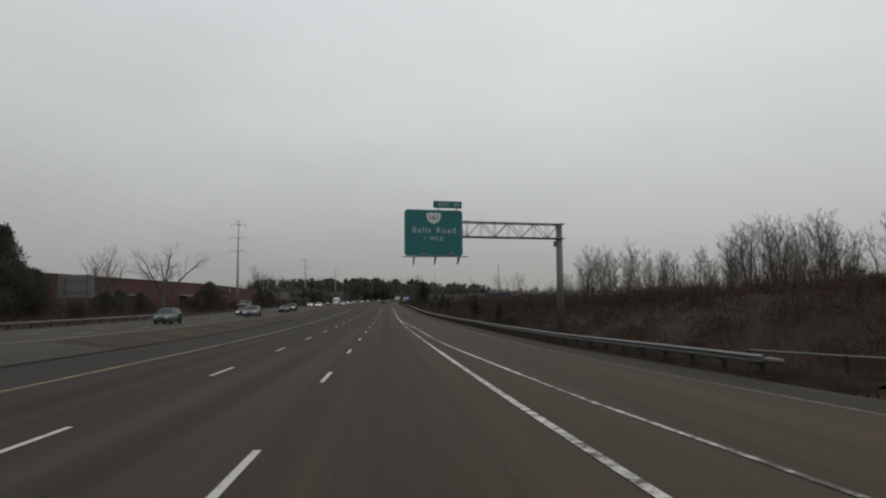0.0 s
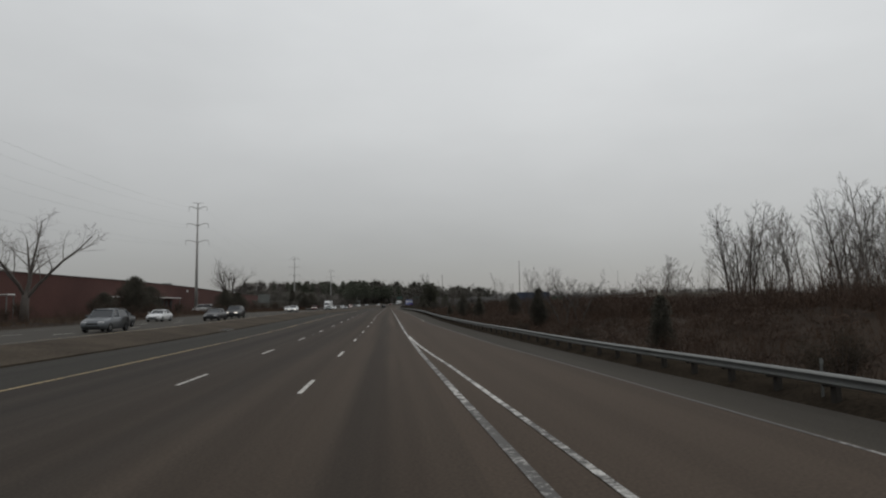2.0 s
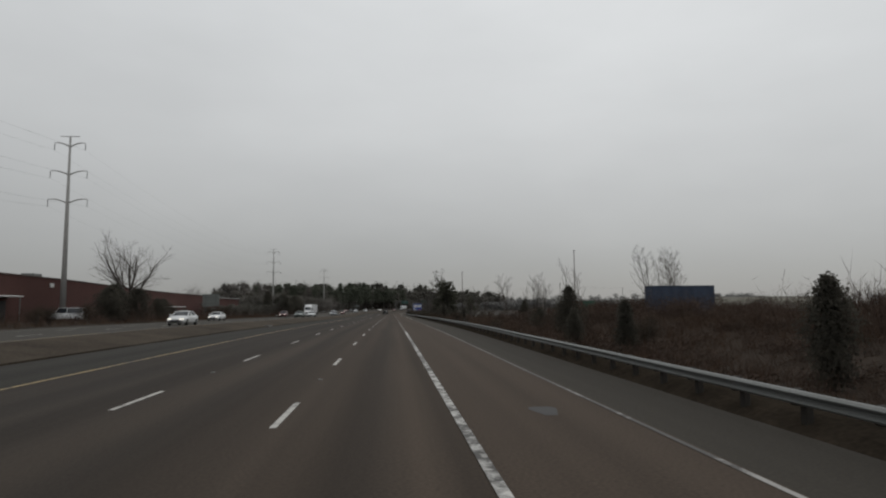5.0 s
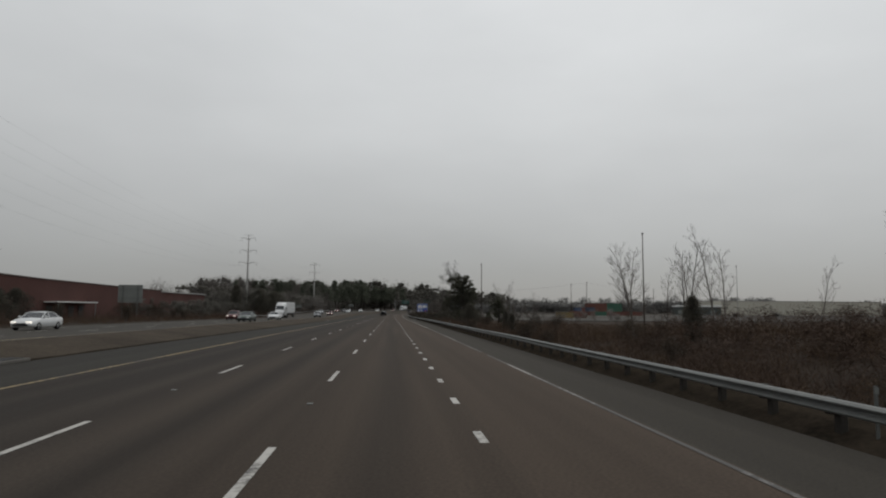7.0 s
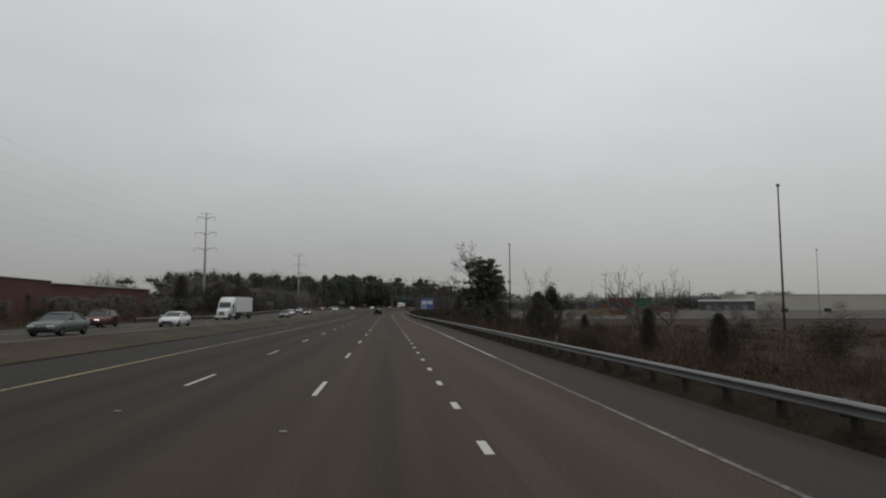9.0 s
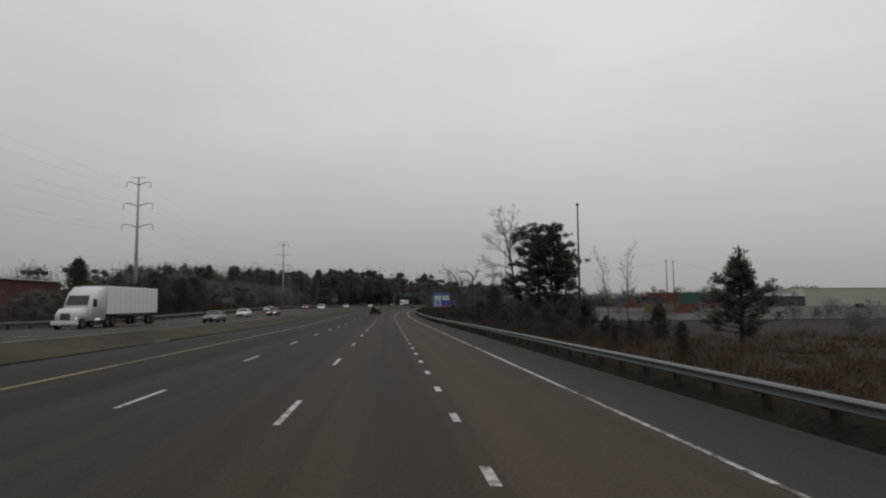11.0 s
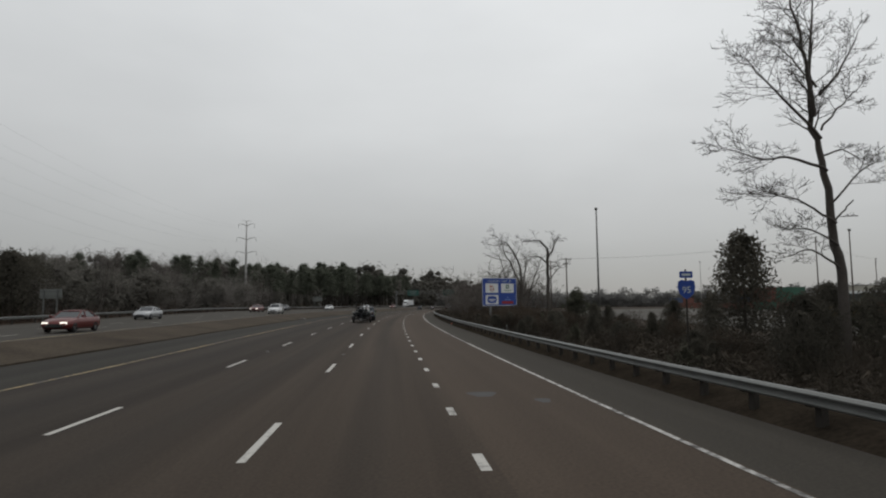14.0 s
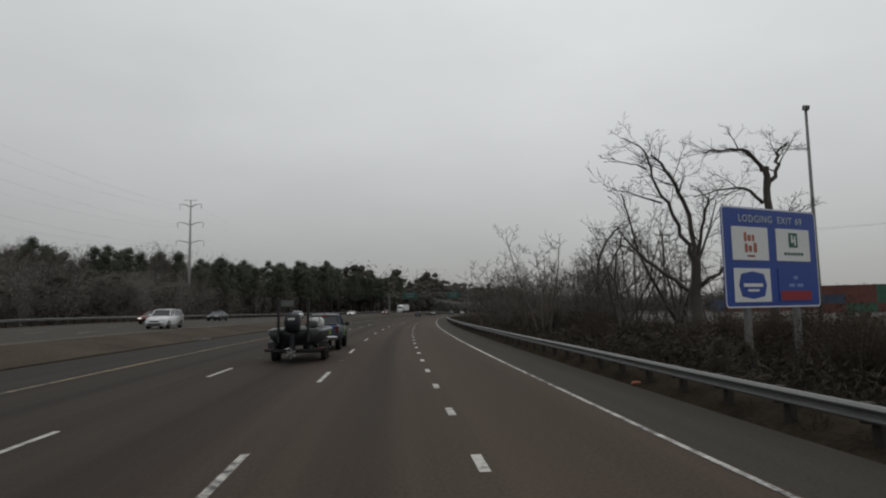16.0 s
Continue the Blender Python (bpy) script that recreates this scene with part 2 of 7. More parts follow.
M["far_lanes"] = asphalt("far asphalt", (0.058, 0.053, 0.0455), 0.12, (0.053, 0.049, 0.044))
M["white_line"] = paint("worn white paint", (0.50, 0.49, 0.46), 0.12)
M["dash_line"] = paint("white lane paint", (0.44, 0.425, 0.39), 0.22)
M["old_line"] = paint("rubbed white paint", (0.30, 0.29, 0.27), -0.10, 2.0)
M["faded_line"] = paint("faded white paint", (0.20, 0.19, 0.175), 0.08)
M["flaked_line"] = paint("flaking white paint", (0.50, 0.49, 0.46), 0.04, 0.5)
M["yellow_line"] = paint("yellow paint", (0.36, 0.265, 0.12), 0.16)
M["tar"] = material("tar patch", (0.018, 0.017, 0.016), 0.7, scale=4.0, fine=60.0, var=0.3)
M["grass"] = material("dead grass", (0.046, 0.034, 0.024), 0.95, spec=0.1, scale=0.25, fine=6.0, var=0.45, tint=(0.054, 0.043, 0.031), bump=0.5)
M["ground"] = material("winter field", (0.029, 0.020, 0.014), 0.95, spec=0.1, scale=0.06, fine=14.0, var=0.35, tint=(0.032, 0.022, 0.0145), bump=0.3)
M["shrub"] = material("dead shrub leaf", (0.052, 0.045, 0.036), 0.95, spec=0.1, scale=0.8, fine=8.0, var=0.35, tint=(0.060, 0.046, 0.034), random_by=0.5, island=0.3, leafy=0.5)
# both brush colours are lifted to stand in for haze over the darks
M["brush"] = material("dry brush", (0.066, 0.046, 0.036), 0.95, spec=0.1, scale=0.35, fine=9.0, var=0.45, tint=(0.077, 0.054, 0.042), island=0.3)
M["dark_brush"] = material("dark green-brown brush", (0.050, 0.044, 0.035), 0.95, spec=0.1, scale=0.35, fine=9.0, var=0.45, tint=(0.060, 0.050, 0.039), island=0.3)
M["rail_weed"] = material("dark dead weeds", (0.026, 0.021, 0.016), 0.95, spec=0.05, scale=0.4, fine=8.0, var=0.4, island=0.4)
M["tan_grass"] = material("reddish straw grass", (0.135, 0.088, 0.055), 0.95, spec=0.1, scale=0.4, fine=8.0, var=0.35, island=0.5)
M["bank_grass"] = material("dead bank grass", (0.056, 0.037, 0.026), 0.95, spec=0.1, scale=0.2, fine=6.0, var=0.4, tint=(0.074, 0.046, 0.030), island=0.4)
M["weeds"] = material("tan weeds", (0.088, 0.060, 0.040), 0.95, spec=0.1, scale=0.4, fine=8.0, var=0.4, island=0.7)
M["bark"] = material("grey bark", (0.095, 0.082, 0.072), 0.9, scale=1.5, fine=20.0, var=0.35, random_by=0.5)
M["dark_bark"] = material("dark bark", (0.062, 0.054, 0.047), 0.9, scale=1.5, fine=20.0, var=0.35)
# bark paled so that slender trees look veiled by haze
M["hazed_bark"] = material("hazed bark", (0.17, 0.155, 0.14), 0.9, scale=1.5, fine=20.0, var=0.3, random_by=0.5)
M["pine_bark"] = material("pine bark", (0.043, 0.036, 0.031), 0.95, scale=2.0, fine=14.0, var=0.4)
# needle and cedar base colours are lightened in place of haze
M["needles"] = material("pine needles", (0.124, 0.136, 0.108), 0.9, spec=0.15, scale=0.6, fine=6.0, var=0.35, tint=(0.128, 0.138, 0.105), island=0.4, leafy=0.6)
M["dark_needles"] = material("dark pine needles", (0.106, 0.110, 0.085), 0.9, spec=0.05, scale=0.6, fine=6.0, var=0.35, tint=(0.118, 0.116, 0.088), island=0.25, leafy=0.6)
M["cedar"] = material("cedar foliage", (0.076, 0.073, 0.060), 0.9, spec=0.15, scale=0.7, fine=6.0, var=0.45, tint=(0.084, 0.077, 0.062), random_by=0.3, island=0.25, leafy=0.5)
# paler than the leaves themselves: distance haze is put into this colour
M["woods"] = material("hazed winter woods", (0.148, 0.145, 0.127), 0.95, spec=0.1, scale=0.05, fine=1.2, var=0.35, tint=(0.162, 0.153, 0.134), island=0.2, leafy=0.6)
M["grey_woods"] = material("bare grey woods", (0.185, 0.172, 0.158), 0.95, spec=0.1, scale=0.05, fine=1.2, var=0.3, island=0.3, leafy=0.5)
# far treelines: haze painted in as a pale twig colour
M["far_woods"] = material("haze-paled twigs", (0.20, 0.197, 0.19), 0.95, spec=0.1, scale=0.05, fine=1.2, var=0.25, island=0.3, leafy=0.5)
M["galv"] = material("galvanised steel", (0.115, 0.120, 0.115), 0.5, metal=0.3, scale=1.5, fine=30.0, var=0.2)
M["rail_rust"] = material("weathered steel post", (0.027, 0.023, 0.019), 0.9, metal=0.0, scale=3.0, fine=30.0, var=0.3)
M["pole"] = material("pale pole steel", (0.34, 0.335, 0.32), 0.7, metal=0.0, scale=0.6, fine=20.0, var=0.15)
M["dark_pole"] = material("dark wood pole", (0.085, 0.07, 0.06), 0.85, scale=1.0, fine=20.0, var=0.3)
M["gantry"] = material("grey gantry steel", (0.16, 0.16, 0.155), 0.55, metal=0.4, scale=1.0, fine=20.0, var=0.2)
M["sign_green"] = material("green sign sheeting", (0.015, 0.138, 0.142), 0.45, scale=0.8, fine=12.0, var=0.12)
M["sign_blue"] = material("blue sign sheeting", (0.018, 0.055, 0.26), 0.45, scale=0.8, fine=12.0, var=0.12)
M["sign_white"] = material("white sign sheeting", (0.62, 0.63, 0.62), 0.5, scale=1.0, fine=14.0, var=0.08)
M["sign_back"] = material("dull sign back", (0.17, 0.18, 0.17), 0.6, metal=0.3, scale=0.8, fine=14.0, var=0.15)
M["black"] = material("black paint", (0.012, 0.012, 0.012), 0.6, scale=2.0, fine=20.0, var=0.2)
M["brick"] = material("red brick", (0.078, 0.034, 0.028), 0.95, scale=0.12, fine=3.0, var=0.25)
M["roof_edge"] = material("pale roof edge", (0.30, 0.29, 0.28), 0.7, scale=0.5, fine=8.0, var=0.2)
M["yard_concrete"] = material("worn yard concrete", (0.082, 0.077, 0.069), 0.95, spec=0.1, scale=0.08, fine=3.0, var=0.3, bump=0.2)
M["concrete"] = material("pale concrete", (0.12, 0.112, 0.10), 0.9, scale=0.3, fine=8.0, var=0.2, bump=0.2)
# cream, lightened further so the far hall fades skyward as through haze
M["tan"] = material("cream metal cladding", (0.40, 0.385, 0.33), 0.8, scale=0.1, fine=3.0, var=0.12)
M["tyre"] = material("tyre rubber", (0.014, 0.014, 0.014), 0.85, scale=4.0, fine=40.0, var=0.3)
M["rim"] = material("alloy rim", (0.55, 0.56, 0.57), 0.3, metal=0.9, scale=6.0, fine=40.0, var=0.1)
M["glass"] = glassy("dark car glass")
M["chrome"] = material("chrome", (0.7, 0.7, 0.7), 0.15, metal=1.0, scale=5.0, fine=30.0, var=0.05)
M["red_lamp"] = glassy("red lamp lens", (0.28, 0.012, 0.01), 0.2)
M["head_lamp"] = material("lit headlamp", (1.0, 0.93, 0.82), 0.2, emit=0.9, var=0.0)


# ---- geometry helpers ----
class Geo:
    """Gathers vertices and faces for one mesh."""

    def __init__(self):
        self.v, self.f = [], []

    def add(self, verts, faces):
        k = len(self.v)
        self.v.extend(tuple(p) for p in verts)
        self.f.extend(tuple(i + k for i in q) for q in faces)
        return self

    def box(self, c, s, m=None, bevel=0.0):
        x, y, z = (s[0] / 2, s[1] / 2, s[2] / 2)
        if bevel:
            b = bevel
            ring = [(-x + b, -y), (x - b, -y), (x, -y + b), (x, y - b), (x - b, y), (-x + b, y), (-x, y - b), (-x, -y + b)]
            pts = []
            for h, k in ((-z, b), (-z + b, 0), (z - b, 0), (z, b)):
                pts += [(px * (1 - k / x), py * (1 - k / y), h) for px, py in ring]
            faces = [tuple(range(7, -1, -1)), tuple(range(24, 32))]
            for r in range(3):
                for i in range(8):
                    j = (i + 1) % 8
                    faces.append((r * 8 + i, r * 8 + j, r * 8 + 8 + j, r * 8 + 8 + i))
        else:
            pts = [(-x, -y, -z), (x, -y, -z), (x, y, -z), (-x, y, -z), (-x, -y, z), (x, -y, z), (x, y, z), (-x, y, z)]
            faces = [(3, 2, 1, 0), (4, 5, 6, 7), (0, 1, 5, 4), (1, 2, 6, 5), (2, 3, 7, 6), (3, 0, 4, 7)]
        pts = [Vector(p) for p in pts]
        if m is not None:
            pts = [m @ p for p in pts]
        return self.add([p + Vector(c) for p in pts], faces)

    def tube(self, pts, radii, n=6, caps=True):
        pts = [Vector(p) for p in pts]
        k0 = len(self.v)
        for i, p in enumerate(pts):
            d = pts[min(i + 1, len(pts) - 1)] - pts[max(i - 1, 0)]
            d.normalize()
            a = d.cross(Vector((0.31, 0.9, 0.17)))
            if a.length < 0.05:
                a = d.cross(Vector((1, 0, 0)))
            a.normalize()
            b = d.cross(a)
            r = radii[i] if hasattr(radii, "__len__") else radii
            for k in range(n):
                t = 2 * math.pi * k / n
                q = p + (a * math.cos(t) + b * math.sin(t)) * r
                self.v.append((q.x, q.y, q.z))
        for i in range(len(pts) - 1):
            for k in range(n):
                a, b = k0 + i * n + k, k0 + i * n + (k + 1) % n
                self.f.append((a, b, b + n, a + n))
        if caps:
            self.f.append(tuple(k0 + n - 1 - k for k in range(n)))
            self.f.append(tuple(k0 + (len(pts) - 1) * n + k for k in range(n)))
        return self

    def prism(self, outline, y0, y1, shrink=0.0):
        """An outline of (x, z) pushed from y0 to y1."""
        n = len(outline)
        v = [(x, y0, z) for x, z in outline] + [(x, y1, z) for x, z in outline]
        return self.add(v, [tuple(range(n)), tuple(range(2 * n - 1, n - 1, -1))] + [(i, i + n, (i + 1) % n + n, (i + 1) % n) for i in range(n)])

    def wheel_disc(self, c, r, w, n=20, inner=0.0):
        """A wheel's ring with rounded shoulders, its axle along x."""
        prof = [(-w / 2, inner), (-w / 2, r * 0.93), (-w * 0.38, r), (w * 0.38, r), (w / 2, r * 0.93), (w / 2, inner)]
        k0 = len(self.v)
        for i in range(n):
            t = 2 * math.pi * i / n
            for x, q in prof:
                self.v.append((c[0] + x, c[1] + q * math.cos(t), c[2] + q * math.sin(t)))
        m = len(prof)
        for i in range(n):
            j = (i + 1) % n
            for k in range(m - 1):
                self.f.append((k0 + i * m + k, k0 + j * m + k, k0 + j * m + k + 1, k0 + i * m + k + 1))
        return self

    def mesh(self, name, smooth=False):
        me = bpy.data.meshes.new(name)
        me.from_pydata(self.v, [], self.f)
        me.validate()
        if smooth:
            me.shade_smooth()
        me.update()
        return me


def part(name, g, mat, parent=None, label="", smooth=False):
    """One mesh object, under a thing or on its own."""
    me = g.mesh(name, smooth) if isinstance(g, Geo) else g
    if not me.materials:
        me.materials.append(mat)
    ob = new(name, me)
    if parent is not None:
        ob.parent = parent
    if label:
        ob["label"] = label
    return ob


def thing(name, m, label, category, group="", kind=""):
    ob = new(name)
    ob.empty_display_size = 0.2
    ob.matrix_world = m
    return tagged(ob, label, category, group, kind)


def setting(name, g, mat, label, category, smooth=False):
    return tagged(part(name, g, mat, None, "", smooth), label, category, "", "structure")


def strip(name, mat, lanes, ys, height, parent=None, thick=0.3):
    """A paved band along the road; lanes are functions of y, height of (lane, y)."""
    v, f, uv = [], [], []
    n = len(lanes)
    for y in ys:
        row = [fn(y) for fn in lanes]
        row = [row[0]] + row + [row[-1]]
        for i, x in enumerate(row):
            dz = height(x, y) - (thick if i in (0, n + 1) else 0)
            v.append(tuple(W(x, y, dz)))
            uv.append((x, y))
    w = n + 2
    for r in range(len(ys) - 1):
        for i in range(w - 1):
            f.append((r * w + i, r * w + i + 1, r * w + w + i + 1, r * w + w + i))
    me = bpy.data.meshes.new(name)
    me.from_pydata(v, [], f)
    layer = me.uv_layers.new(name="lanes")
    for loop in me.loops:
        layer.data[loop.index].uv = uv[loop.vertex_index]
    me.update()
    me.materials.append(mat)
    ob = new(name, me)
    if parent:
        ob.parent = parent
    return ob


YS = [y for y in range(-160, 720, 8)] + [y for y in range(720, 1500, 40)]


def flat(lane, y):
    return 0.0


# ---- ground, carriageways, median ----
BANK = ((20, 4.2), (60, 3.9), (90, 2.9), (120, 2.0), (160, 1.7), (205, 2.0), (228, 1.6), (250, 0.7), (270, 0.2), (290, 0.0))


def ground_height(lane, y):
    if lane < -300:
        return 3.0
    if lane < -70:
        return 0.8
    if lane < -37:
        return 0.4
    if lane < -16:
        return opposite(lane, y) - 0.4
    if lane < -12:
        return -0.15
    if lane < blend(RAIL, y) - 0.5:
        return -0.35
    if lane < blend(RAIL, y) + 0.7:
        return -0.015
    if lane < blend(RAIL, y) + 2:
        return -0.12
    if lane < 16.5:
        return -0.7
    s = min(max((lane - 14) / 16, 0), 1)
    return -0.95 + blend(BANK, y) * s * s * (3 - 2 * s) * (1 if lane < 120 else 0)


gcols = [-2500, -900, -320, -200, -120, -90, -60, -48, -36, -34, -30, -17, -16, -12.9, -12.4, 0]
gv, gf = [], []
gys = YS + [1600, 1900, 2400, 3000]
for y in gys:
    r = blend(RAIL, y)
    for x in gcols + [r - 0.6, r - 0.4, r + 2.5, 17, 24, 32, 45, 70, 110, 200, 500, 2500]:
        k = 1.0 if abs(x) < 400 else 0.3
        bumpy = 0.0 if -48 < x < r + 2 else 0.35 * noise.noise(Vector((x * 0.05, y * 0.05, 0)))
        p = W(x, y, ground_height(x, y) + bumpy)
        if abs(x) > 400:
            p.x = x
        gv.append(tuple(p))
gw = len(gcols) + 12
for r in range(len(gys) - 1):
    for i in range(gw - 1):
        gf.append((r * gw + i, r * gw + i + 1, r * gw + gw + i + 1, r * gw + gw + i))
ground = setting("ground", Geo().add(gv, gf), M["ground"], "brown winter field of dead grass beside the highway", "ground", True)

road = strip("road", M["lanes"], [lambda y: -8.3, lambda y: -3.8, lambda y: 0, lambda y: 3.45], YS, flat)
tagged(road, "dark worn asphalt highway lanes with faded paint", "road", kind="structure")
ramp_lane = strip("ramp_road", M["ramp"], [lambda y: 3.45, lambda y: blend(EDGE, y) + 0.1], YS, flat)
tagged(ramp_lane, "brownish asphalt exit lane beside the highway", "road", kind="structure")
shoulder = strip("shoulder_pavement", M["shoulder"], [lambda y: blend(EDGE, y) + 0.1, lambda y: blend(RAIL, y) - 0.02], YS, lambda x, y: -0.006)
tagged(shoulder, "grey asphalt shoulder along a guardrail", "shoulder", kind="structure")
left_shoulder = strip("left_shoulder_pavement", M["left_edge"], [lambda y: -12.7, lambda y: -8.3], YS, lambda x, y: -0.006)
tagged(left_shoulder, "grey asphalt shoulder beside the grass median", "shoulder", kind="structure")
far_road = strip("far_road", M["far_lanes"], [lambda y: -32.7, lambda y: -24.5, lambda y: -16.4], YS, opposite)
tagged(far_road, "pale asphalt lanes of the opposite carriageway", "road", kind="structure")


def median_height(lane, y):
    u = (-12.7 - lane) / 3.7
    return 0.06 + (opposite(-16.4, y) - 0.06) * u + 0.05 * noise.noise(Vector((lane * 0.7, y * 0.2, 3)))


med = strip("median_ground", M["grass"], [lambda y, k=k: -16.4 + 0.37 * k for k in range(11)], [y * 4.0 for y in range(9, 180)], median_height, thick=0.4)
tagged(med, "strip of dead brown grass between the carriageways", "median", kind="structure")
cross = strip("crossover_pavement", M["far_lanes"], [lambda y: -16.4, lambda y: -14.5, lambda y: -12.7], [-160, -80, 0, 20, 36], median_height, thick=0.4)
tagged(cross, "pale paved crossover through the median", "pavement", kind="structure")


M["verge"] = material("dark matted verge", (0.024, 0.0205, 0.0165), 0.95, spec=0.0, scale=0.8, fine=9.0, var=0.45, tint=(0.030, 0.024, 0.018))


def verge_height(lane, y):
    """A low berm of matted grass that rises from the pavement's edge behind the rail."""
    d = min(max(lane - blend(RAIL, y) + 0.06, 0) / 0.8, 1)
    return -0.03 + 0.24 * d * (2 - d) + 0.07 * d * noise.noise(Vector((lane * 2.3, y * 0.9, 7)))


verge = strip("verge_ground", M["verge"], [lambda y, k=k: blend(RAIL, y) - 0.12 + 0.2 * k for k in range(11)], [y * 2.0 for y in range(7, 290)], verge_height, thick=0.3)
tagged(verge, "matted dark dead grass under the guardrail", "verge", kind="structure")


# ---- painted lines ----
def line_mesh(name, lane_fn, y0, y1, width, height=flat, step=6.0, lift=0.006):
    g = Geo()
    n = max(int((y1 - y0) / step), 1)
    v = []
    for i in range(n + 1):
        y = y0 + (y1 - y0) * i / n
        x = lane_fn(y)
        h = height(x, y)
        v += [W(x - width / 2, y, h + lift), W(x + width / 2, y, h + lift)]
    return g.add(v, [(2 * i, 2 * i + 1, 2 * i + 3, 2 * i + 2) for i in range(n)])


W1 = ((-40, 5.6), (0, 4.95), (15, 4.68), (30, 4.46), (44, 4.29), (59, 4.05), (66, 3.95), (79, 3.72), (110, 3.45), (140, 3.36), (186, 3.32))
W2 = ((-40, 9.3), (7, 6.9), (15, 6.3), (22, 6.0), (34, 5.4), (45, 5.1), (53, 5.0), (60, 4.9), (73, 4.5), (84, 3.95), (96, 3.62))
part("edge_line", line_mesh("edge_line", lambda y: -8.27, -160, 900, 0.125), M["yellow_line"], left_shoulder, "yellow edge line").location.z = 0.002
part("edge_line", line_mesh("edge_line", lambda y: blend(EDGE, y), -40, 48, 0.085), M["faded_line"], ramp_lane, "white edge line").location.z = 0.003
for y0, y1, kind in ((48, 150, "old_line"), (150, 186, "faded_line"), (186, 196, "old_line"), (196, 203, "faded_line"), (203, 213, "old_line"), (215, 217, "old_line"), (217, 221, "faded_line"), (221, 233, "old_line"), (233, 262, "faded_line")):
    part("edge_line", line_mesh("edge_line", lambda y: blend(EDGE, y), y0, y1, 0.10), M[kind], ramp_lane, "worn white edge line").location.z = 0.003
part("edge_line", line_mesh("edge_line", lambda y: blend(EDGE, y), 262, 900, 0.10), M["white_line"], ramp_lane, "white edge line").location.z = 0.003
part("gore_line", line_mesh("gore_line", lambda y: blend(W1, y), -40, 50, 0.175), M["white_line"], ramp_lane, "broad white line").location.z = 0.008
part("gore_line", line_mesh("gore_line", lambda y: blend(W1, y), 50, 94, 0.175), M["flaked_line"], ramp_lane, "flaked white line").location.z = 0.008
part("gore_line", line_mesh("gore_line", lambda y: blend(W1, y), 94, 186, 0.17), M["white_line"], ramp_lane, "white line").location.z = 0.008
part("gore_line", line_mesh("gore_line", lambda y: blend(W1, y) + 0.13, 106, 124, 0.06), M["flaked_line"], ramp_lane, "flaked remains of an old line").location.z = 0.008
part("gore_line", line_mesh("gore_line", lambda y: blend(W2, y), 20, 98, 0.135), M["white_line"], ramp_lane, "worn white line").location.z = 0.008
part("gore_line", line_mesh("gore_line", lambda y: blend(W2, y), -40, 20, 0.12), M["flaked_line"], ramp_lane, "rubbed white line").location.z = 0.008
part("edge_line", line_mesh("edge_line", lambda y: -17.1, -160, 900, 0.15, opposite), M["yellow_line"], far_road, "faint yellow edge line")
part("edge_line", line_mesh("edge_line", lambda y: -28.2, -160, 900, 0.15, opposite), M["old_line"], far_road, "faint white edge line")


def dash_object(name, lane, y0, y1, width, owner, mat, height=flat):
    g = line_mesh(name, lambda y: lane, y0, y1, width, height, 3.2)
    part(name, g, mat, owner)


for k in range(-6, 60):
    far_end = 9.713 + 12.19 * k
    dash_object("lane_dash", 0.0, far_end - 3.05, far_end, 0.13, road, M["dash_line"])
    dash_object("lane_dash", -3.79, far_end + 2.44 - 3.05, far_end + 2.44, 0.13, road, M["dash_line"])
    if k < 52:
        for x in (-20.8, -24.5):
            dash_object("lane_dash", x, far_end + 5 - 3.05, far_end + 5, 0.13, far_road, M["dash_line"], opposite)
for k in range(-7, 76):
    mid = 218.75 + 4.257 * k
    dash_object("lane_dot", 3.27, mid - 0.48, mid + 0.48, 0.15, ramp_lane, M["dash_line"])
# dark tar patches on the exit lane
for x, y, a, b in ((4.25, 378.6, 0.32, 0.55), (5.45, 377.4, 0.16, 0.4), (5.2, 142.0, 0.25, 0.7)):
    ring = [W(x + a * math.cos(t) * (1 + 0.3 * math.sin(3 * t)), y + b * math.sin(t) * (1 + 0.25 * math.cos(2 * t)), 0.006) for t in [0.35 * i for i in range(18)]]
    part("tar_patch", Geo().add(ring, [tuple(range(18))]), M["tar"], ramp_lane, "dark tar patch")
# raised pavement markers between the dashes
for k in range(0, 40):
    for x, y in ((0.0, 9.713 + 12.19 * k + 4.5), (-3.79, 9.713 + 12.19 * k + 7.1)):
        if k % 4 == 3:
            g = Geo().box(W(x, y, 0.010), (0.13, 0.11, 0.02), bevel=0.006)
            part("pavement_marker", g, M["sign_back"], road)


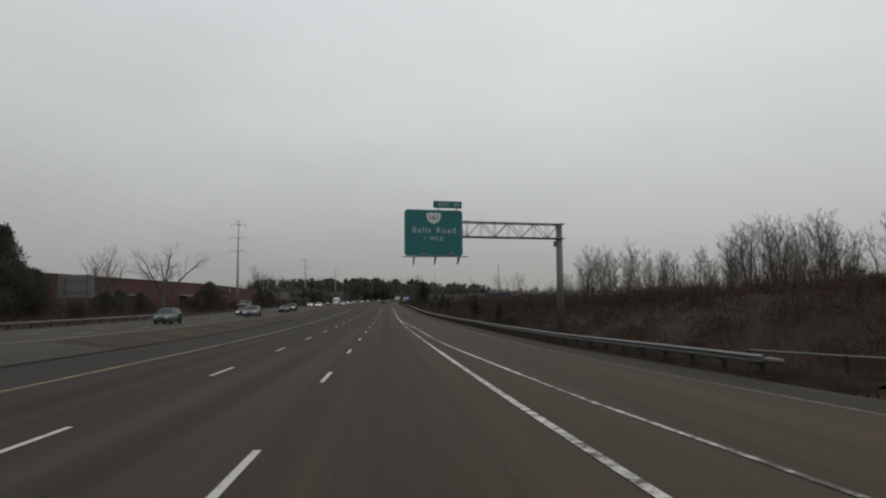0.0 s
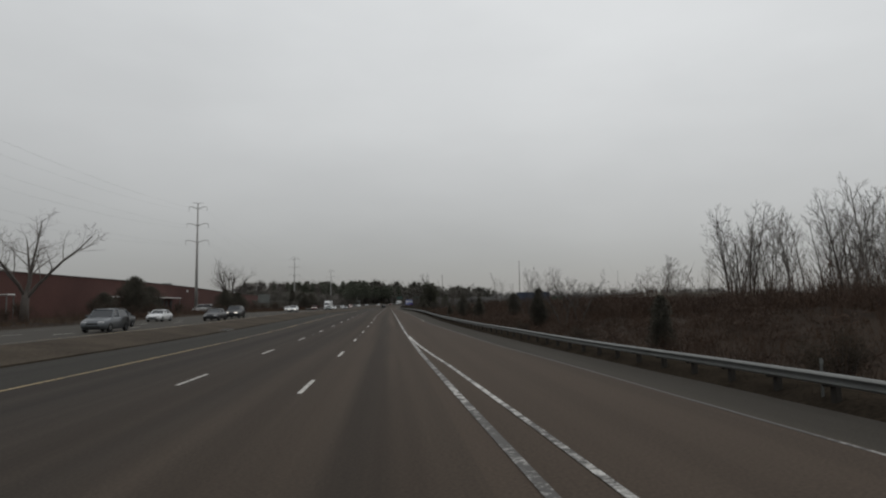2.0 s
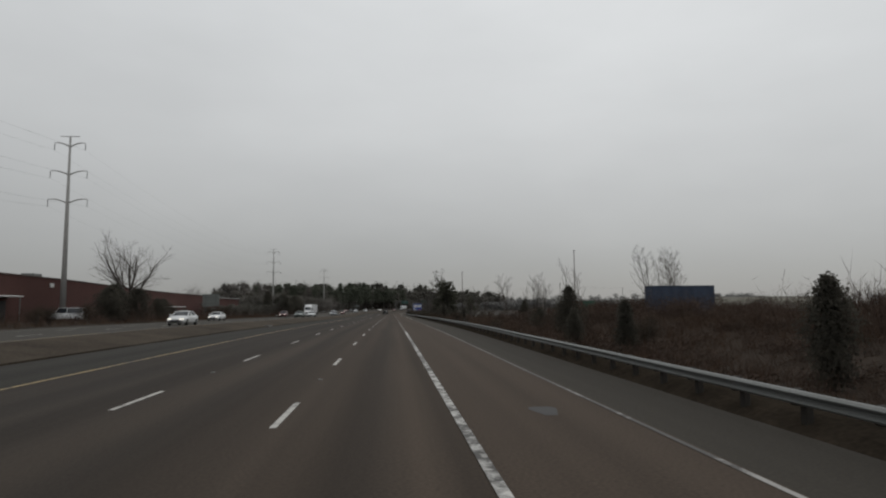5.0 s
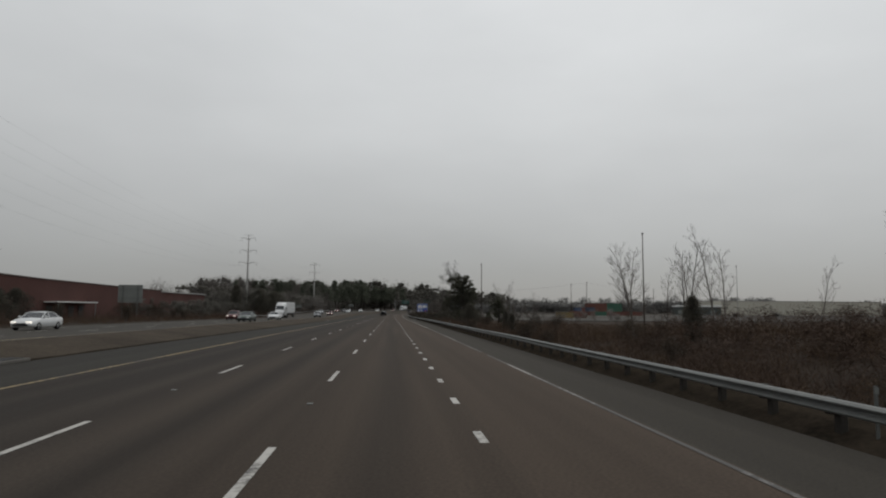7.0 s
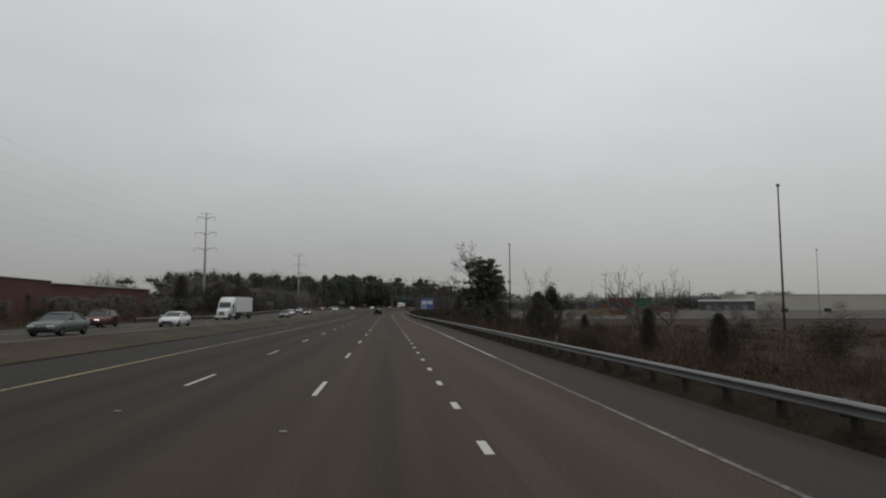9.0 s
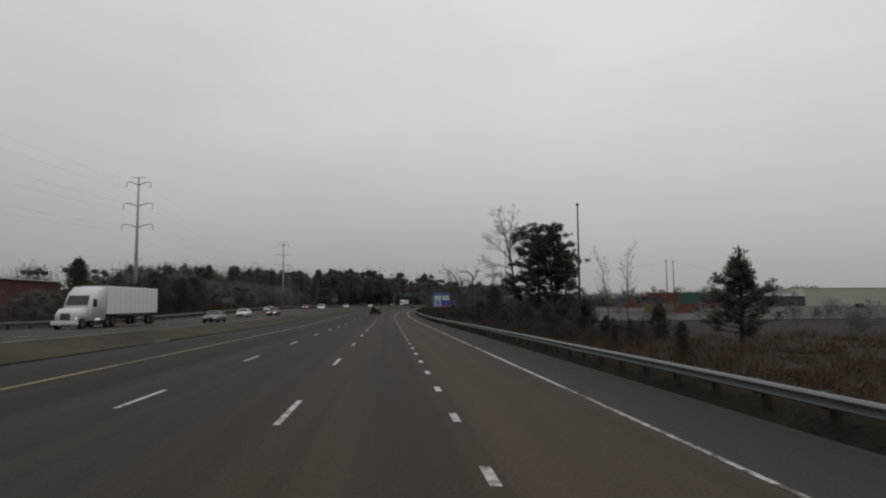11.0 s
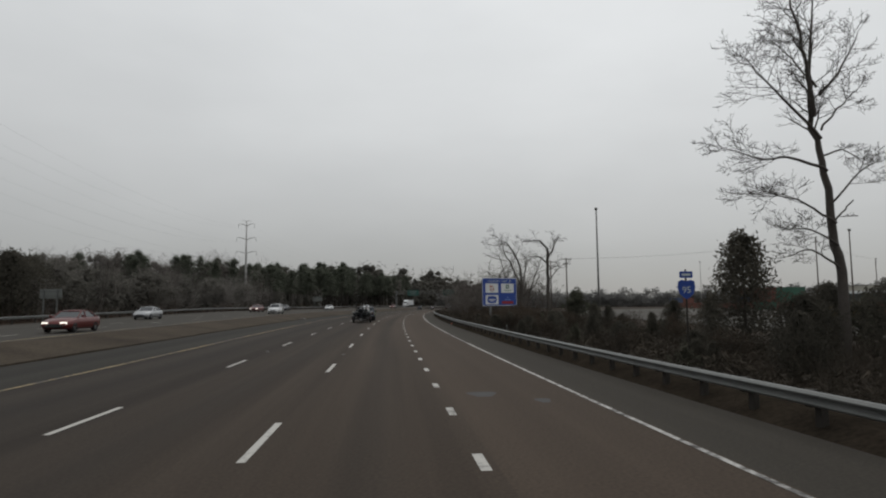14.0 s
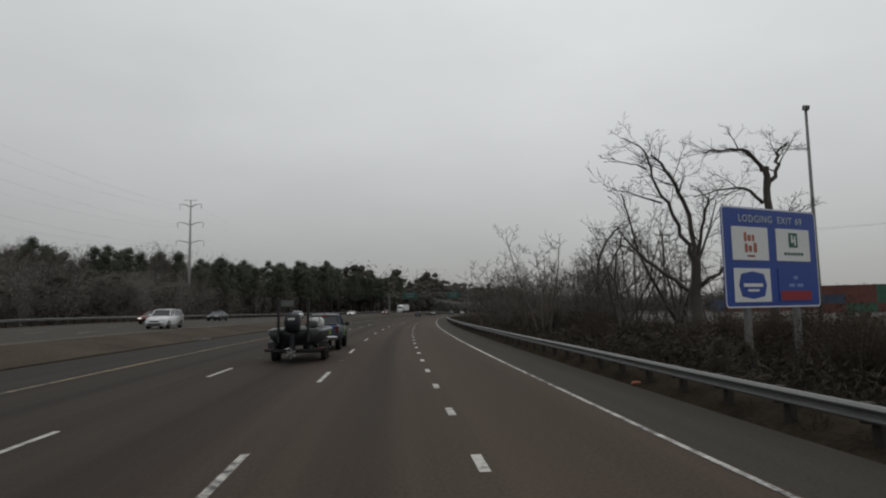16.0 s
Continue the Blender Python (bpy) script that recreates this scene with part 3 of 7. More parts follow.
# ---- guardrails ----
def guardrail(name, lane_fn, y0, y1, label, height=flat, side=1, spacing=1.9):
    owner = thing(name, pose(0, 0, 0), label, "guardrail", kind="structure")
    prof = [(0.0, 0.455), (0.066, 0.48), (0.074, 0.505), (0.012, 0.55), (0.012, 0.58), (0.07, 0.625), (0.078, 0.65), (0.03, 0.69), (0.0, 0.70), (-0.015, 0.70), (-0.015, 0.455)]
    n = int((y1 - y0) / 3.81)
    g = Geo()
    rows = []
    for i in range(n + 1):
        y = y0 + (y1 - y0) * i / n
        x = lane_fn(y)
        dent = 0.03 * noise.noise(Vector((y * 0.11, side, 0)))
        sag = 0.03 * noise.noise(Vector((y * 0.07, 5, side)))
        rows.append([W(x + side * (-px) + dent, y, height(x, y) + pz + sag) for px, pz in prof])
    m = len(prof)
    g.v = [tuple(p) for r in rows for p in r]
    g.f = [(i * m + k, i * m + (k + 1) % m, (i + 1) * m + (k + 1) % m, (i + 1) * m + k) for i in range(n) for k in range(m)]
    part("rail", g, M["galv"], owner, "grey steel beam rail")
    post = Geo().box((0, 0, 0.2), (0.13, 0.17, 0.96), bevel=0.012).mesh("post")
    block = Geo().box((0, 0, 0.56), (0.17, 0.14, 0.28), bevel=0.012).mesh("spacer_block")
    k = 0
    y = y0 + 0.5
    while y < y1:
        x = lane_fn(y)
        p = W(x + side * 0.27, y, height(x, y) - 0.05)
        if k < 290:
            o = part("post", post, M["rail_rust"], owner)
            o.location = p
            o = part("spacer_block", block, M["rail_rust"], owner)
            o.location = W(x + side * 0.11, y, height(x, y))
        k += 1
        y += spacing
    return owner


right_rail = guardrail("guardrail", lambda y: blend(RAIL, y), 17.4, 560, "galvanised steel guardrail on weathered posts along the exit lane")
flare = Geo()
flare.tube([W(12.56, 17.9, 0.585), W(12.6, 17.2, 0.585), W(12.72, 16.7, 0.57)], [0.045, 0.09, 0.06], 8)
back = [W(13.55, 19.8, 0.68), W(14.6, 16.8, 0.68), W(15.6, 14.2, 0.68), W(16.6, 11.4, 0.66)]
part("back_rail", Geo().tube(back, 0.045, 6), M["galv"], right_rail, "thin pale rail behind the rail end")
for q in back:
    part("post", Geo().box(q - Vector((0, 0, 0.4)), (0.1, 0.1, 0.85), bevel=0.01), M["rail_rust"], right_rail)
part("end_terminal", flare, M["galv"], right_rail, "bent steel end terminal")
guardrail("guardrail", lambda y: -33.2, -120, 108, "grey steel guardrail along the opposite carriageway", opposite, -1, 3.8)
guardrail("guardrail", lambda y: -33.2, 327, 760, "grey steel guardrail along the opposite carriageway", opposite, -1, 3.8)


# ---- overhead sign on its cantilever gantry ----
def words(name, text, size, mat, parent, m, label="", align="CENTER", spacing=1.0):
    """Lettering in the built-in font, as a thin mesh."""
    cu = bpy.data.curves.new(name, "FONT")
    cu.body, cu.size, cu.extrude, cu.align_x, cu.align_y = text, size, 0.004, align, "CENTER"
    cu.resolution_u = 3
    cu.space_character = spacing
    tmp = bpy.data.objects.new(name, cu)
    me = bpy.data.meshes.new_from_object(tmp)
    bpy.data.objects.remove(tmp)
    bpy.data.curves.remove(cu)
    me.materials.append(mat)
    ob = new(name, me)
    ob.parent = parent
    ob.matrix_local = m
    if label:
        ob["label"] = label
    return ob


def rounded(w, h, r, n=5):
    out = []
    for cx, cz, a0 in ((w / 2 - r, h / 2 - r, 0), (-w / 2 + r, h / 2 - r, 90), (-w / 2 + r, -h / 2 + r, 180), (w / 2 - r, -h / 2 + r, 270)):
        for i in range(n + 1):
            a = radians(a0 + 90 * i / n)
            out.append((cx + r * math.cos(a), cz + r * math.sin(a)))
    return out


def face(name, w, h, r, y, mat, parent, at, label="", thick=0.03):
    g = Geo().prism(rounded(w, h, r), y, y + thick)
    ob = part(name, g, mat, parent, label)
    ob.location = (at[0], 0, at[1])
    return ob


def overhead_sign():
    base = Vector((16.9, 55.0, road_z(55) - 0.8))
    own = thing("overhead_sign", pose(base.x, base.y, base.z), "green overhead exit sign on a grey steel cantilever truss", "road sign")
    top = 8.45 - base.z
    part("post", Geo().tube([(0, 0, 0), (0, 0, top)], [0.32, 0.27], 16), M["gantry"], own, "thick grey steel post", True)
    part("base_plate", Geo().box((0, 0, 0.05), (0.95, 0.95, 0.12), bevel=0.02), M["gantry"], own)
    part("cap_plate", Geo().box((0, 0, top), (0.85, 0.7, 0.08), bevel=0.015), M["gantry"], own)
    part("collar_plate", Geo().box((0, 0, top - 1.3), (0.85, 0.7, 0.08), bevel=0.015), M["gantry"], own)
    part("junction_box", Geo().box((-0.38, 0, top - 1.75), (0.22, 0.3, 0.5), bevel=0.02), M["gantry"], own)
    x_end = 3.4 - base.x
    zt, zb, yn, yf = top - 0.06, top - 1.3, -0.55, 0.45
    yn2 = -1.6
    for z in (zt, zb):
        for y in (yn, yf):
            part("chord", Geo().tube([(0, y, z), (x_end, y - 3.6, z - 0.12)], 0.055, 8), M["gantry"], own, "", True)
    bays = 11
    g1 = x_end / bays

    def at(i, y, z):
        return Vector((g1 * i, y - 4.6 * i / bays, z - 0.13 * i / bays))

    for i in range(bays + 1):
        for y in (yn, yf):
            part("upright", Geo().tube([at(i, y, zt), at(i, y, zb)], 0.02, 5), M["gantry"], own)
            if i < bays:
                a, b = (zb, zt) if i % 2 else (zt, zb)
                part("diagonal", Geo().tube([at(i, y, a), at(i + 1, y, b)], 0.026, 5), M["gantry"], own)
        for z in (zt, zb):
            part("cross_strut", Geo().tube([at(i, yn, z), at(i, yf, z)], 0.02, 5), M["gantry"], own)
            if i < bays:
                part("lacing", Geo().tube([at(i, yn, z), at(i + 1, yf, z)] if i % 2 else [at(i, yf, z), at(i + 1, yn, z)], 0.018, 5), M["gantry"], own)
    # the panel
    cx, cz, w, h = 5.34 - base.x, 7.04 - base.z, 4.64, 3.62
    panel = face("sign_panel", w, h, 0.28, 0, M["sign_green"], own, (0, 0), "green sign panel with a white border")
    panel.location = (cx, -6.0, cz)
    panel.rotation_euler = (0, 0, radians(9))
    ring_o, ring_i = rounded(w - 0.08, h - 0.08, 0.25), rounded(w - 0.15, h - 0.15, 0.22)
    n = len(ring_o)
    g = Geo().add([(x, -0.006, z) for x, z in ring_o] + [(x, -0.006, z) for x, z in ring_i], [(i, (i + 1) % n, n + (i + 1) % n, n + i) for i in range(n)])
    part("border", g, M["sign_green_light"], panel)
    up = pose(0, -0.012, 0, 90, 0, 0)
    for text, size, x, z in (("Bells", 0.66, -0.98, 0.2), ("Road", 0.66, 0.98, 0.2), ("1", 0.45, -0.72, -0.45), ("MILE", 0.45, 0.22, -0.45)):
        words("lettering", text, size, M["sign_letter"], panel, pose(x, -0.012, z, 90), "white lettering", spacing=1.2)
    shield = [(-0.56, 0.36), (-0.28, 0.42), (0, 0.38), (0.28, 0.42), (0.56, 0.36), (0.56, 0.02), (0.40, -0.28), (0.15, -0.40), (0, -0.47), (-0.15, -0.40), (-0.40, -0.28), (-0.56, 0.02)]
    sh = part("route_shield", Geo().prism([(x, z) for x, z in shield], -0.02, -0.004), M["sign_white"], panel, "white route shield")
    sh.location = (0.0, 0, 1.18)
    words("route_number", "161", 0.58, M["black"], panel, pose(0.0, -0.026, 1.2, 90), "black numerals")
    tab = face("exit_tab", 2.3, 0.56, 0.06, 0, M["sign_green"], own, (0, 0), "green exit tab")
    tab.location = (cx + 1.1, -5.92, cz + h / 2 + 0.42)
    tab.rotation_euler = (0, 0, radians(9))
    for text, x in (("EXIT", -0.3), ("69", 0.72)):
        words("lettering", text, 0.42, M["sign_letter"], tab, pose(x, -0.012, 0, 90), "white lettering")
    for dx in (0.35, 1.8):
        part("tab_bracket", Geo().box((cx + dx, -5.88, cz + h / 2 + 0.1), (0.08, 0.05, 0.4)), M["gantry"], own)
    for dx in (-1.7, 0, 1.7):
        part("stiffener", Geo().box((cx + dx, -5.86 + 0.15 * dx, cz), (0.1, 0.14, 3.5)), M["gantry"], own)
    # the lighting gallery under the panel
    zr = cz - h / 2 - 0.06
    part("gallery_rail", Geo().box((cx + 0.1, -6.3, zr), (5.1, 0.09, 0.07), bevel=0.01), M["gantry"], own)
    for dx in (-1.55, 0.1, 1.9):
        g = Geo()
        g.tube([(cx + dx, -5.85, zr - 0.02), (cx + dx, -7.1, zr - 0.06)], 0.045, 6)
        g.tube([(cx + dx - 0.05, -5.85, zr - 0.55), (cx + dx, -7.1, zr - 0.06)], 0.05, 6)
        g.tube([(cx + dx, -5.85, zr), (cx + dx - 0.05, -5.85, zr - 0.6)], 0.05, 6)
        part("bracket", g, M["gantry"], own, "v-shaped steel bracket")
    for dx in (-0.85, 1.3):
        lamp = part("sign_lamp", Geo().box((cx + dx, -7.05, zr + 0.14), (0.42, 0.3, 0.2), bevel=0.04), M["gantry"], own, "grey lamp housing")
    return own


M["sign_green_light"] = material("faded sign border", (0.14, 0.27, 0.26), 0.5, scale=2.0, fine=20.0, var=0.1)
M["sign_letter"] = material("reflective lettering", (0.46, 0.51, 0.50), 0.5, scale=2.0, fine=20.0, var=0.08)
overhead_sign()


# ---- blue lodging sign ----
def lodging_sign():
    y = 433.2
    z0 = road_z(y) - 0.6
    own = thing("lodging_sign", pose(12.75, y, z0, 0, 0, 21), "blue lodging sign with four white and blue panels on two posts", "road sign")
    mid, w, h = 1.02 - z0, 4.4, 3.08
    panel = face("sign_panel", w, h, 0.14, 0, M["sign_blue"], own, (0, mid), "blue sign panel with white edge")
    ring_o, ring_i = rounded(w - 0.02, h - 0.02, 0.13), rounded(w - 0.1, h - 0.1, 0.1)
    n = len(ring_o)
    g = Geo().add([(x, -0.006, z) for x, z in ring_o] + [(x, -0.006, z) for x, z in ring_i], [(i, (i + 1) % n, n + (i + 1) % n, n + i) for i in range(n)])
    part("border", g, M["sign_white"], panel)
    for text, x in (("LODGING", -0.7), ("EXIT", 0.66), ("69", 1.34)):
        words("lettering", text, 0.31, M["sign_letter"], panel, pose(x, -0.012, 1.18, 90), "white lettering", spacing=1.15)
    cells = ((-1.0, 0.42), (1.0, 0.42), (-1.0, -0.85), (1.0, -0.85))
    lw, lh = 1.62, 1.02
    made = []
    for i, (x, z) in enumerate(cells):
        blue = i == 3
        c = face("logo_panel", lw, lh, 0.03, -0.02, M["sign_blue"] if blue else M["sign_white"], panel, (x, z), "blue and red logo panel" if blue else "white logo panel", 0.015)
        made.append(c)
    # plain shapes in the colours of the logos
    for k, (x, z, ww, hh) in enumerate(((-0.22, 0.2, 0.1, 0.3), (-0.05, 0.17, 0.14, 0.2), (0.13, 0.17, 0.1, 0.22), (-0.2, -0.14, 0.12, 0.28), (-0.02, -0.16, 0.14, 0.2), (0.2, -0.12, 0.14, 0.3), (0, -0.38, 0.34, 0.05))):
        face("logo_bar", ww, hh, 0.05, -0.03, M["logo_rust"], made[0], (x, z), "", 0.008)
    face("logo_bar", 0.42, 0.46, 0.02, -0.03, M["logo_green"], made[1], (0, 0.16), "green square", 0.008)
    for x, z, ww, hh in ((-0.06, 0.2, 0.07, 0.26), (0.08, 0.14, 0.07, 0.3), (0.01, 0.14, 0.16, 0.05)):
        face("logo_bar", ww, hh, 0.01, -0.036, M["sign_white"], made[1], (x, z), "", 0.005)
    for x in (-0.4, -0.24, -0.08, 0.08, 0.24, 0.4):
        face("logo_bar", 0.11, 0.09, 0.02, -0.03, M["logo_green"], made[1], (x, -0.28), "", 0.008)
    hexa = [(-0.62, 0), (-0.5, 0.34), (0, 0.42), (0.5, 0.34), (0.62, 0), (0.5, -0.34), (0, -0.42), (-0.5, -0.34)]
    part("logo_shape", Geo().prism(hexa, -0.03, -0.022), M["sign_blue"], made[2], "blue shield shape")
    face("logo_bar", 0.85, 0.1, 0.02, -0.04, M["sign_white"], made[2], (0, 0.0), "", 0.008)
    face("logo_bar", 0.5, 0.07, 0.02, -0.04, M["sign_white"], made[2], (0, -0.16), "", 0.008)
    face("logo_bar", 1.46, 0.3, 0.02, -0.03, M["logo_red"], made[3], (0, -0.32), "red bar", 0.008)
    for x, z, ww in ((0, 0.24, 0.2), (-0.2, 0.0, 0.26), (0.2, 0.0, 0.3)):
        face("logo_bar", ww, 0.1, 0.02, -0.03, M["logo_pale"], made[3], (x, z), "", 0.008)
    for x in (-1.15, 1.15):
        part("post", Geo().box((x, 0.12, (mid + 1.4) / 2), (0.2, 0.16, mid + 1.4), bevel=0.015), M["gantry"], own, "grey steel post")
    for z in (-1.1, 0.1, 1.2):
        part("cross_rail", Geo().box((0, 0.06, mid + z), (w - 0.3, 0.05, 0.09)), M["galv"], own)


M["logo_rust"] = material("rust red print", (0.33, 0.10, 0.06), 0.6, var=0.1)
M["logo_green"] = material("green print", (0.02, 0.10, 0.06), 0.6, var=0.1)
M["logo_pale"] = material("pale blue print", (0.16, 0.24, 0.46), 0.6, var=0.1)
M["logo_red"] = material("red print", (0.24, 0.022, 0.03), 0.6, var=0.1)
lodging_sign()


def route_sign():
    y = 384.3
    z0 = -2.45
    own = thing("route_sign", pose(10.85, y, z0), "small blue interstate shield sign with a plate above", "road sign")
    part("post", Geo().box((0, 0.05, 2.1), (0.07, 0.06, 4.4), bevel=0.01), M["rail_rust"], own, "rusty brown post")
    own.scale = (0.75, 0.75, 0.75)
    top = 3.4
    out = [(-0.38, 0.36), (-0.2, 0.42), (0, 0.37), (0.2, 0.42), (0.38, 0.36), (0.42, 0.05), (0.33, -0.22), (0.12, -0.4), (0, -0.46), (-0.12, -0.4), (-0.33, -0.22), (-0.42, 0.05)]
    s = part("shield", Geo().prism(out, 0, 0.02), M["sign_blue"], own, "blue shield plate")
    s.location = (0, 0, top)
    words("lettering", "95", 0.42, M["sign_letter"], s, pose(0, -0.01, -0.05, 90), "white numerals")
    p = face("direction_plate", 0.62, 0.3, 0.04, 0, M["sign_blue"], own, (0, top + 0.66), "blue plate", 0.02)
    face("bar", 0.42, 0.1, 0.01, -0.01, M["sign_letter"], p, (0, 0), "", 0.006)


route_sign()


def sign_back(lane, y, top, w, h, label, dz=0.4):
    p = W(lane, y, dz)
    own = thing("road_sign", pose(p.x, p.y, p.z, 0, 0, heading(y)), label, "road sign", "signs seen from behind")
    part("panel", Geo().prism(rounded(w, h, 0.1), 0, 0.03), M["sign_back"], own, "bare metal back of a sign").location = (0, 0, top - h / 2)
    for x in (-w * 0.3, w * 0.3):
        part("post", Geo().box((x, -0.08, top / 2 - 0.1), (0.13, 0.1, top + 0.1), bevel=0.01), M["galv"], own)
    for z in (0.25, 0.75):
        part("stiffener", Geo().box((0, -0.03, top - h * z), (w * 0.95, 0.05, 0.08)), M["galv"], own)


sign_back(-44.0, 98, 6.6, 5.2, 3.4, "bare grey back of a large road sign on posts")
sign_back(-46.6, 305, 6.4, 4.4, 3.3, "dark back of a large road sign on posts before a warehouse")
sign_back(-34.4, 434.5, 3.7, 2.3, 1.0, "bare grey back of a small road sign on posts", 0.5)
sign_back(-36.0, 590, 4.4, 3.2, 1.6, "bare grey back of a road sign on posts", 1.0)


# ---- power line: tall tapered steel poles with curved arms ----
def pylon(x, y, base, top):
    own = thing("power_pylon", pose(x, y, base), "tall pale steel power pole with three pairs of curved arms", "power pole", "power line poles")
    h = top - base
    part("shaft", Geo().tube([(0, 0, -0.3), (0, 0, h * 0.5), (0, 0, h)], [0.5, 0.34, 0.16], 12), M["pole"], own, "", True)
    part("base_flange", Geo().tube([(0, 0, -0.4), (0, 0, 0.25)], 0.85, 12), M["concrete"], own)
    for k, (z, r) in enumerate(((0.94, 2.6), (0.78, 3.1), (0.62, 3.3))):
        for s in (-1, 1):
            pts = [(s * r * u, 0, h * z + 1.0 * math.sin(u * 2.0) * 0.75) for u in (0, 0.25, 0.5, 0.75, 1.0)]
            part("arm", Geo().tube(pts, [0.13, 0.115, 0.1, 0.08, 0.06], 6), M["pole"], own, "", True)
            p = pts[-1]
            g = Geo()
            for j in range(6):
                g.tube([(p[0], 0, p[2] - 0.12 - 0.2 * j), (p[0], 0, p[2] - 0.24 - 0.2 * j)], [0.11, 0.05], 6)
            part("insulator", g, M["sign_back"], own)
    part("peak_arm", Geo().tube([(-1.6, 0, h), (1.6, 0, h)], 0.06, 6), M["pole"], own)
    return own


PYLONS = [(-54.9, 55, 0.2, 30.5), (-54.9, 242.9, 0.0, 31.2), (-54.8, 431.8, -1.0, 28.6), (-47.0, 576.2, -0.6, 28.1), (-19.5, 905, -0.5, 33.0)]
for q in PYLONS:
    pylon(*q)


def wire(a, b, sag, r=0.009):
    pts = [a.lerp(b, i / 14) - Vector((0, 0, sag * 4 * (i / 14) * (1 - i / 14))) for i in range(15)]
    return Geo().tube(pts, r, 3, False)


cable = thing("power_line", pose(0, 0, 0), "thin dark power cables strung between tall poles", "power line")
for a, b in zip(PYLONS, PYLONS[1:]):
    for z, r in ((0.94, 2.6), (0.78, 3.1), (0.62, 3.3)):
        for s in (-1, 1):
            pa = Vector((a[0] + s * r, a[1], a[2] + (a[3] - a[2]) * z - 0.6))
            pb = Vector((b[0] + s * r, b[1], b[2] + (b[3] - b[2]) * z - 0.6))
            part("wire", wire(pa, pb, 4.0), M["galv"], cable)


# ---- lamp poles and wooden poles on the right ----
def lamp_pole(x, y, base, top, mat, label):
    own = thing("light_pole", pose(x, y, base), label, "lamp post", "yard light poles")
    h = top - base
    part("pole", Geo().tube([(0, 0, -0.3), (0, 0, h)], [0.17, 0.1], 8), mat, own, "", True)
    part("lamp_head", Geo().box((-0.05, -0.1, h + 0.15), (0.35, 0.5, 0.4), Matrix.Rotation(radians(20), 3, "X"), bevel=0.06), M["gantry"], own, "dark floodlight head")
    part("lamp_arm", Geo().tube([(0, 0, h - 0.25), (-0.05, -0.1, h)], 0.05, 5), mat, own)


lamp_pole(57.3, 321.3, -2.9, 17.8, M["dark_pole"], "tall dark wooden pole with a floodlight on top")
lamp_pole(28.5, 378.0, -3.2, 14.4, M["dark_pole"], "tall dark pole with a floodlight on top behind pines")
lamp_pole(32.3, 458.1, -3.2, 14.0, M["gantry"], "tall grey pole with a floodlight on top")
lamp_pole(141.4, 432, -3.2, 18.6, M["pole"], "tall pale yard light pole")
lamp_pole(83.3, 471, -3.2, 12.2, M["dark_pole"], "slim dark yard pole")
lamp_pole(120, 600, -3.2, 15, M["pole"], "slim pale yard light pole")


def utility_pole(x, y, base, top, turn=0):
    own = thing("utility_pole", pose(x, y, base, 0, 0, turn), "wooden utility pole with crossarms and insulators", "utility pole", "utility poles")
    h = top - base
    part("pole", Geo().tube([(0, 0, -0.3), (0, 0, h)], [0.18, 0.12], 8), M["dark_pole"], own, "", True)
    for z, w in ((h - 0.35, 2.6), (h - 1.3, 2.0)):
        part("crossarm", Geo().box((0, -0.14, z), (w, 0.1, 0.13), bevel=0.01), M["dark_pole"], own)
        for s in (-0.46, -0.2, 0.2, 0.46):
            part("insulator", Geo().tube([(s * w, -0.14, z + 0.05), (s * w, -0.14, z + 0.26)], [0.06, 0.04], 6), M["sign_back"], own)


utility_pole(38.0, 496, -3.2, 9.4, 20)
utility_pole(35.6, 500, -3.2, 9.1, 20)
utility_pole(101.5, 506, -3.2, 14.9, 60)
utility_pole(160, 560, -3.2, 13.5, 60)
lines = thing("overhead_line", pose(0, 0, 0), "thin dark wires between wooden utility poles", "power line")
for s in (-1.2, -0.5, 0.5, 1.2):
    part("wire", wire(Vector((38 + s * 0.3, 496 + s, 9.2)), Vector((101.5 + s * 0.4, 506 + s, 14.7)), 1.2, 0.006), M["dark_pole"], lines)
    part("wire", wire(Vector((101.5 + s * 0.4, 506 + s, 14.7)), Vector((160 + s * 0.4, 560 + s, 13.3)), 1.2, 0.006), M["dark_pole"], lines)


# ---- delineators and drains ----
def delineator(lane, y):
    p = W(lane, y, -0.1)
    own = thing("delineator_post", pose(p.x, p.y, p.z), "thin roadside marker post with a white reflector", "marker post", "roadside markers")
    part("stake", Geo().box((0, 0, 0.5), (0.05, 0.03, 1.1)), M["galv"], own)
    part("reflector", Geo().box((0, -0.02, 0.98), (0.07, 0.01, 0.10)), M["sign_back"], own)


for y in (64, 128, 192, 262, 344, 400):
    delineator(blend(RAIL, y) + 0.35, y)


def drain(y):
    p = W(-12.95, y, 0.06)
    own = thing("median_drain", pose(p.x, p.y, p.z), "dark drain inlet in a concrete frame in the median", "drain", "median drains")
    part("frame", Geo().box((0, 0, 0.0), (0.9, 2.6, 0.14), bevel=0.02), M["concrete"], own)
    for i in range(7):
        part("grate_bar", Geo().box((-0.3 + 0.1 * i, 0, 0.08), (0.05, 2.2, 0.03)), M["black"], own)


for y in (112, 208, 330, 465):
    drain(y)


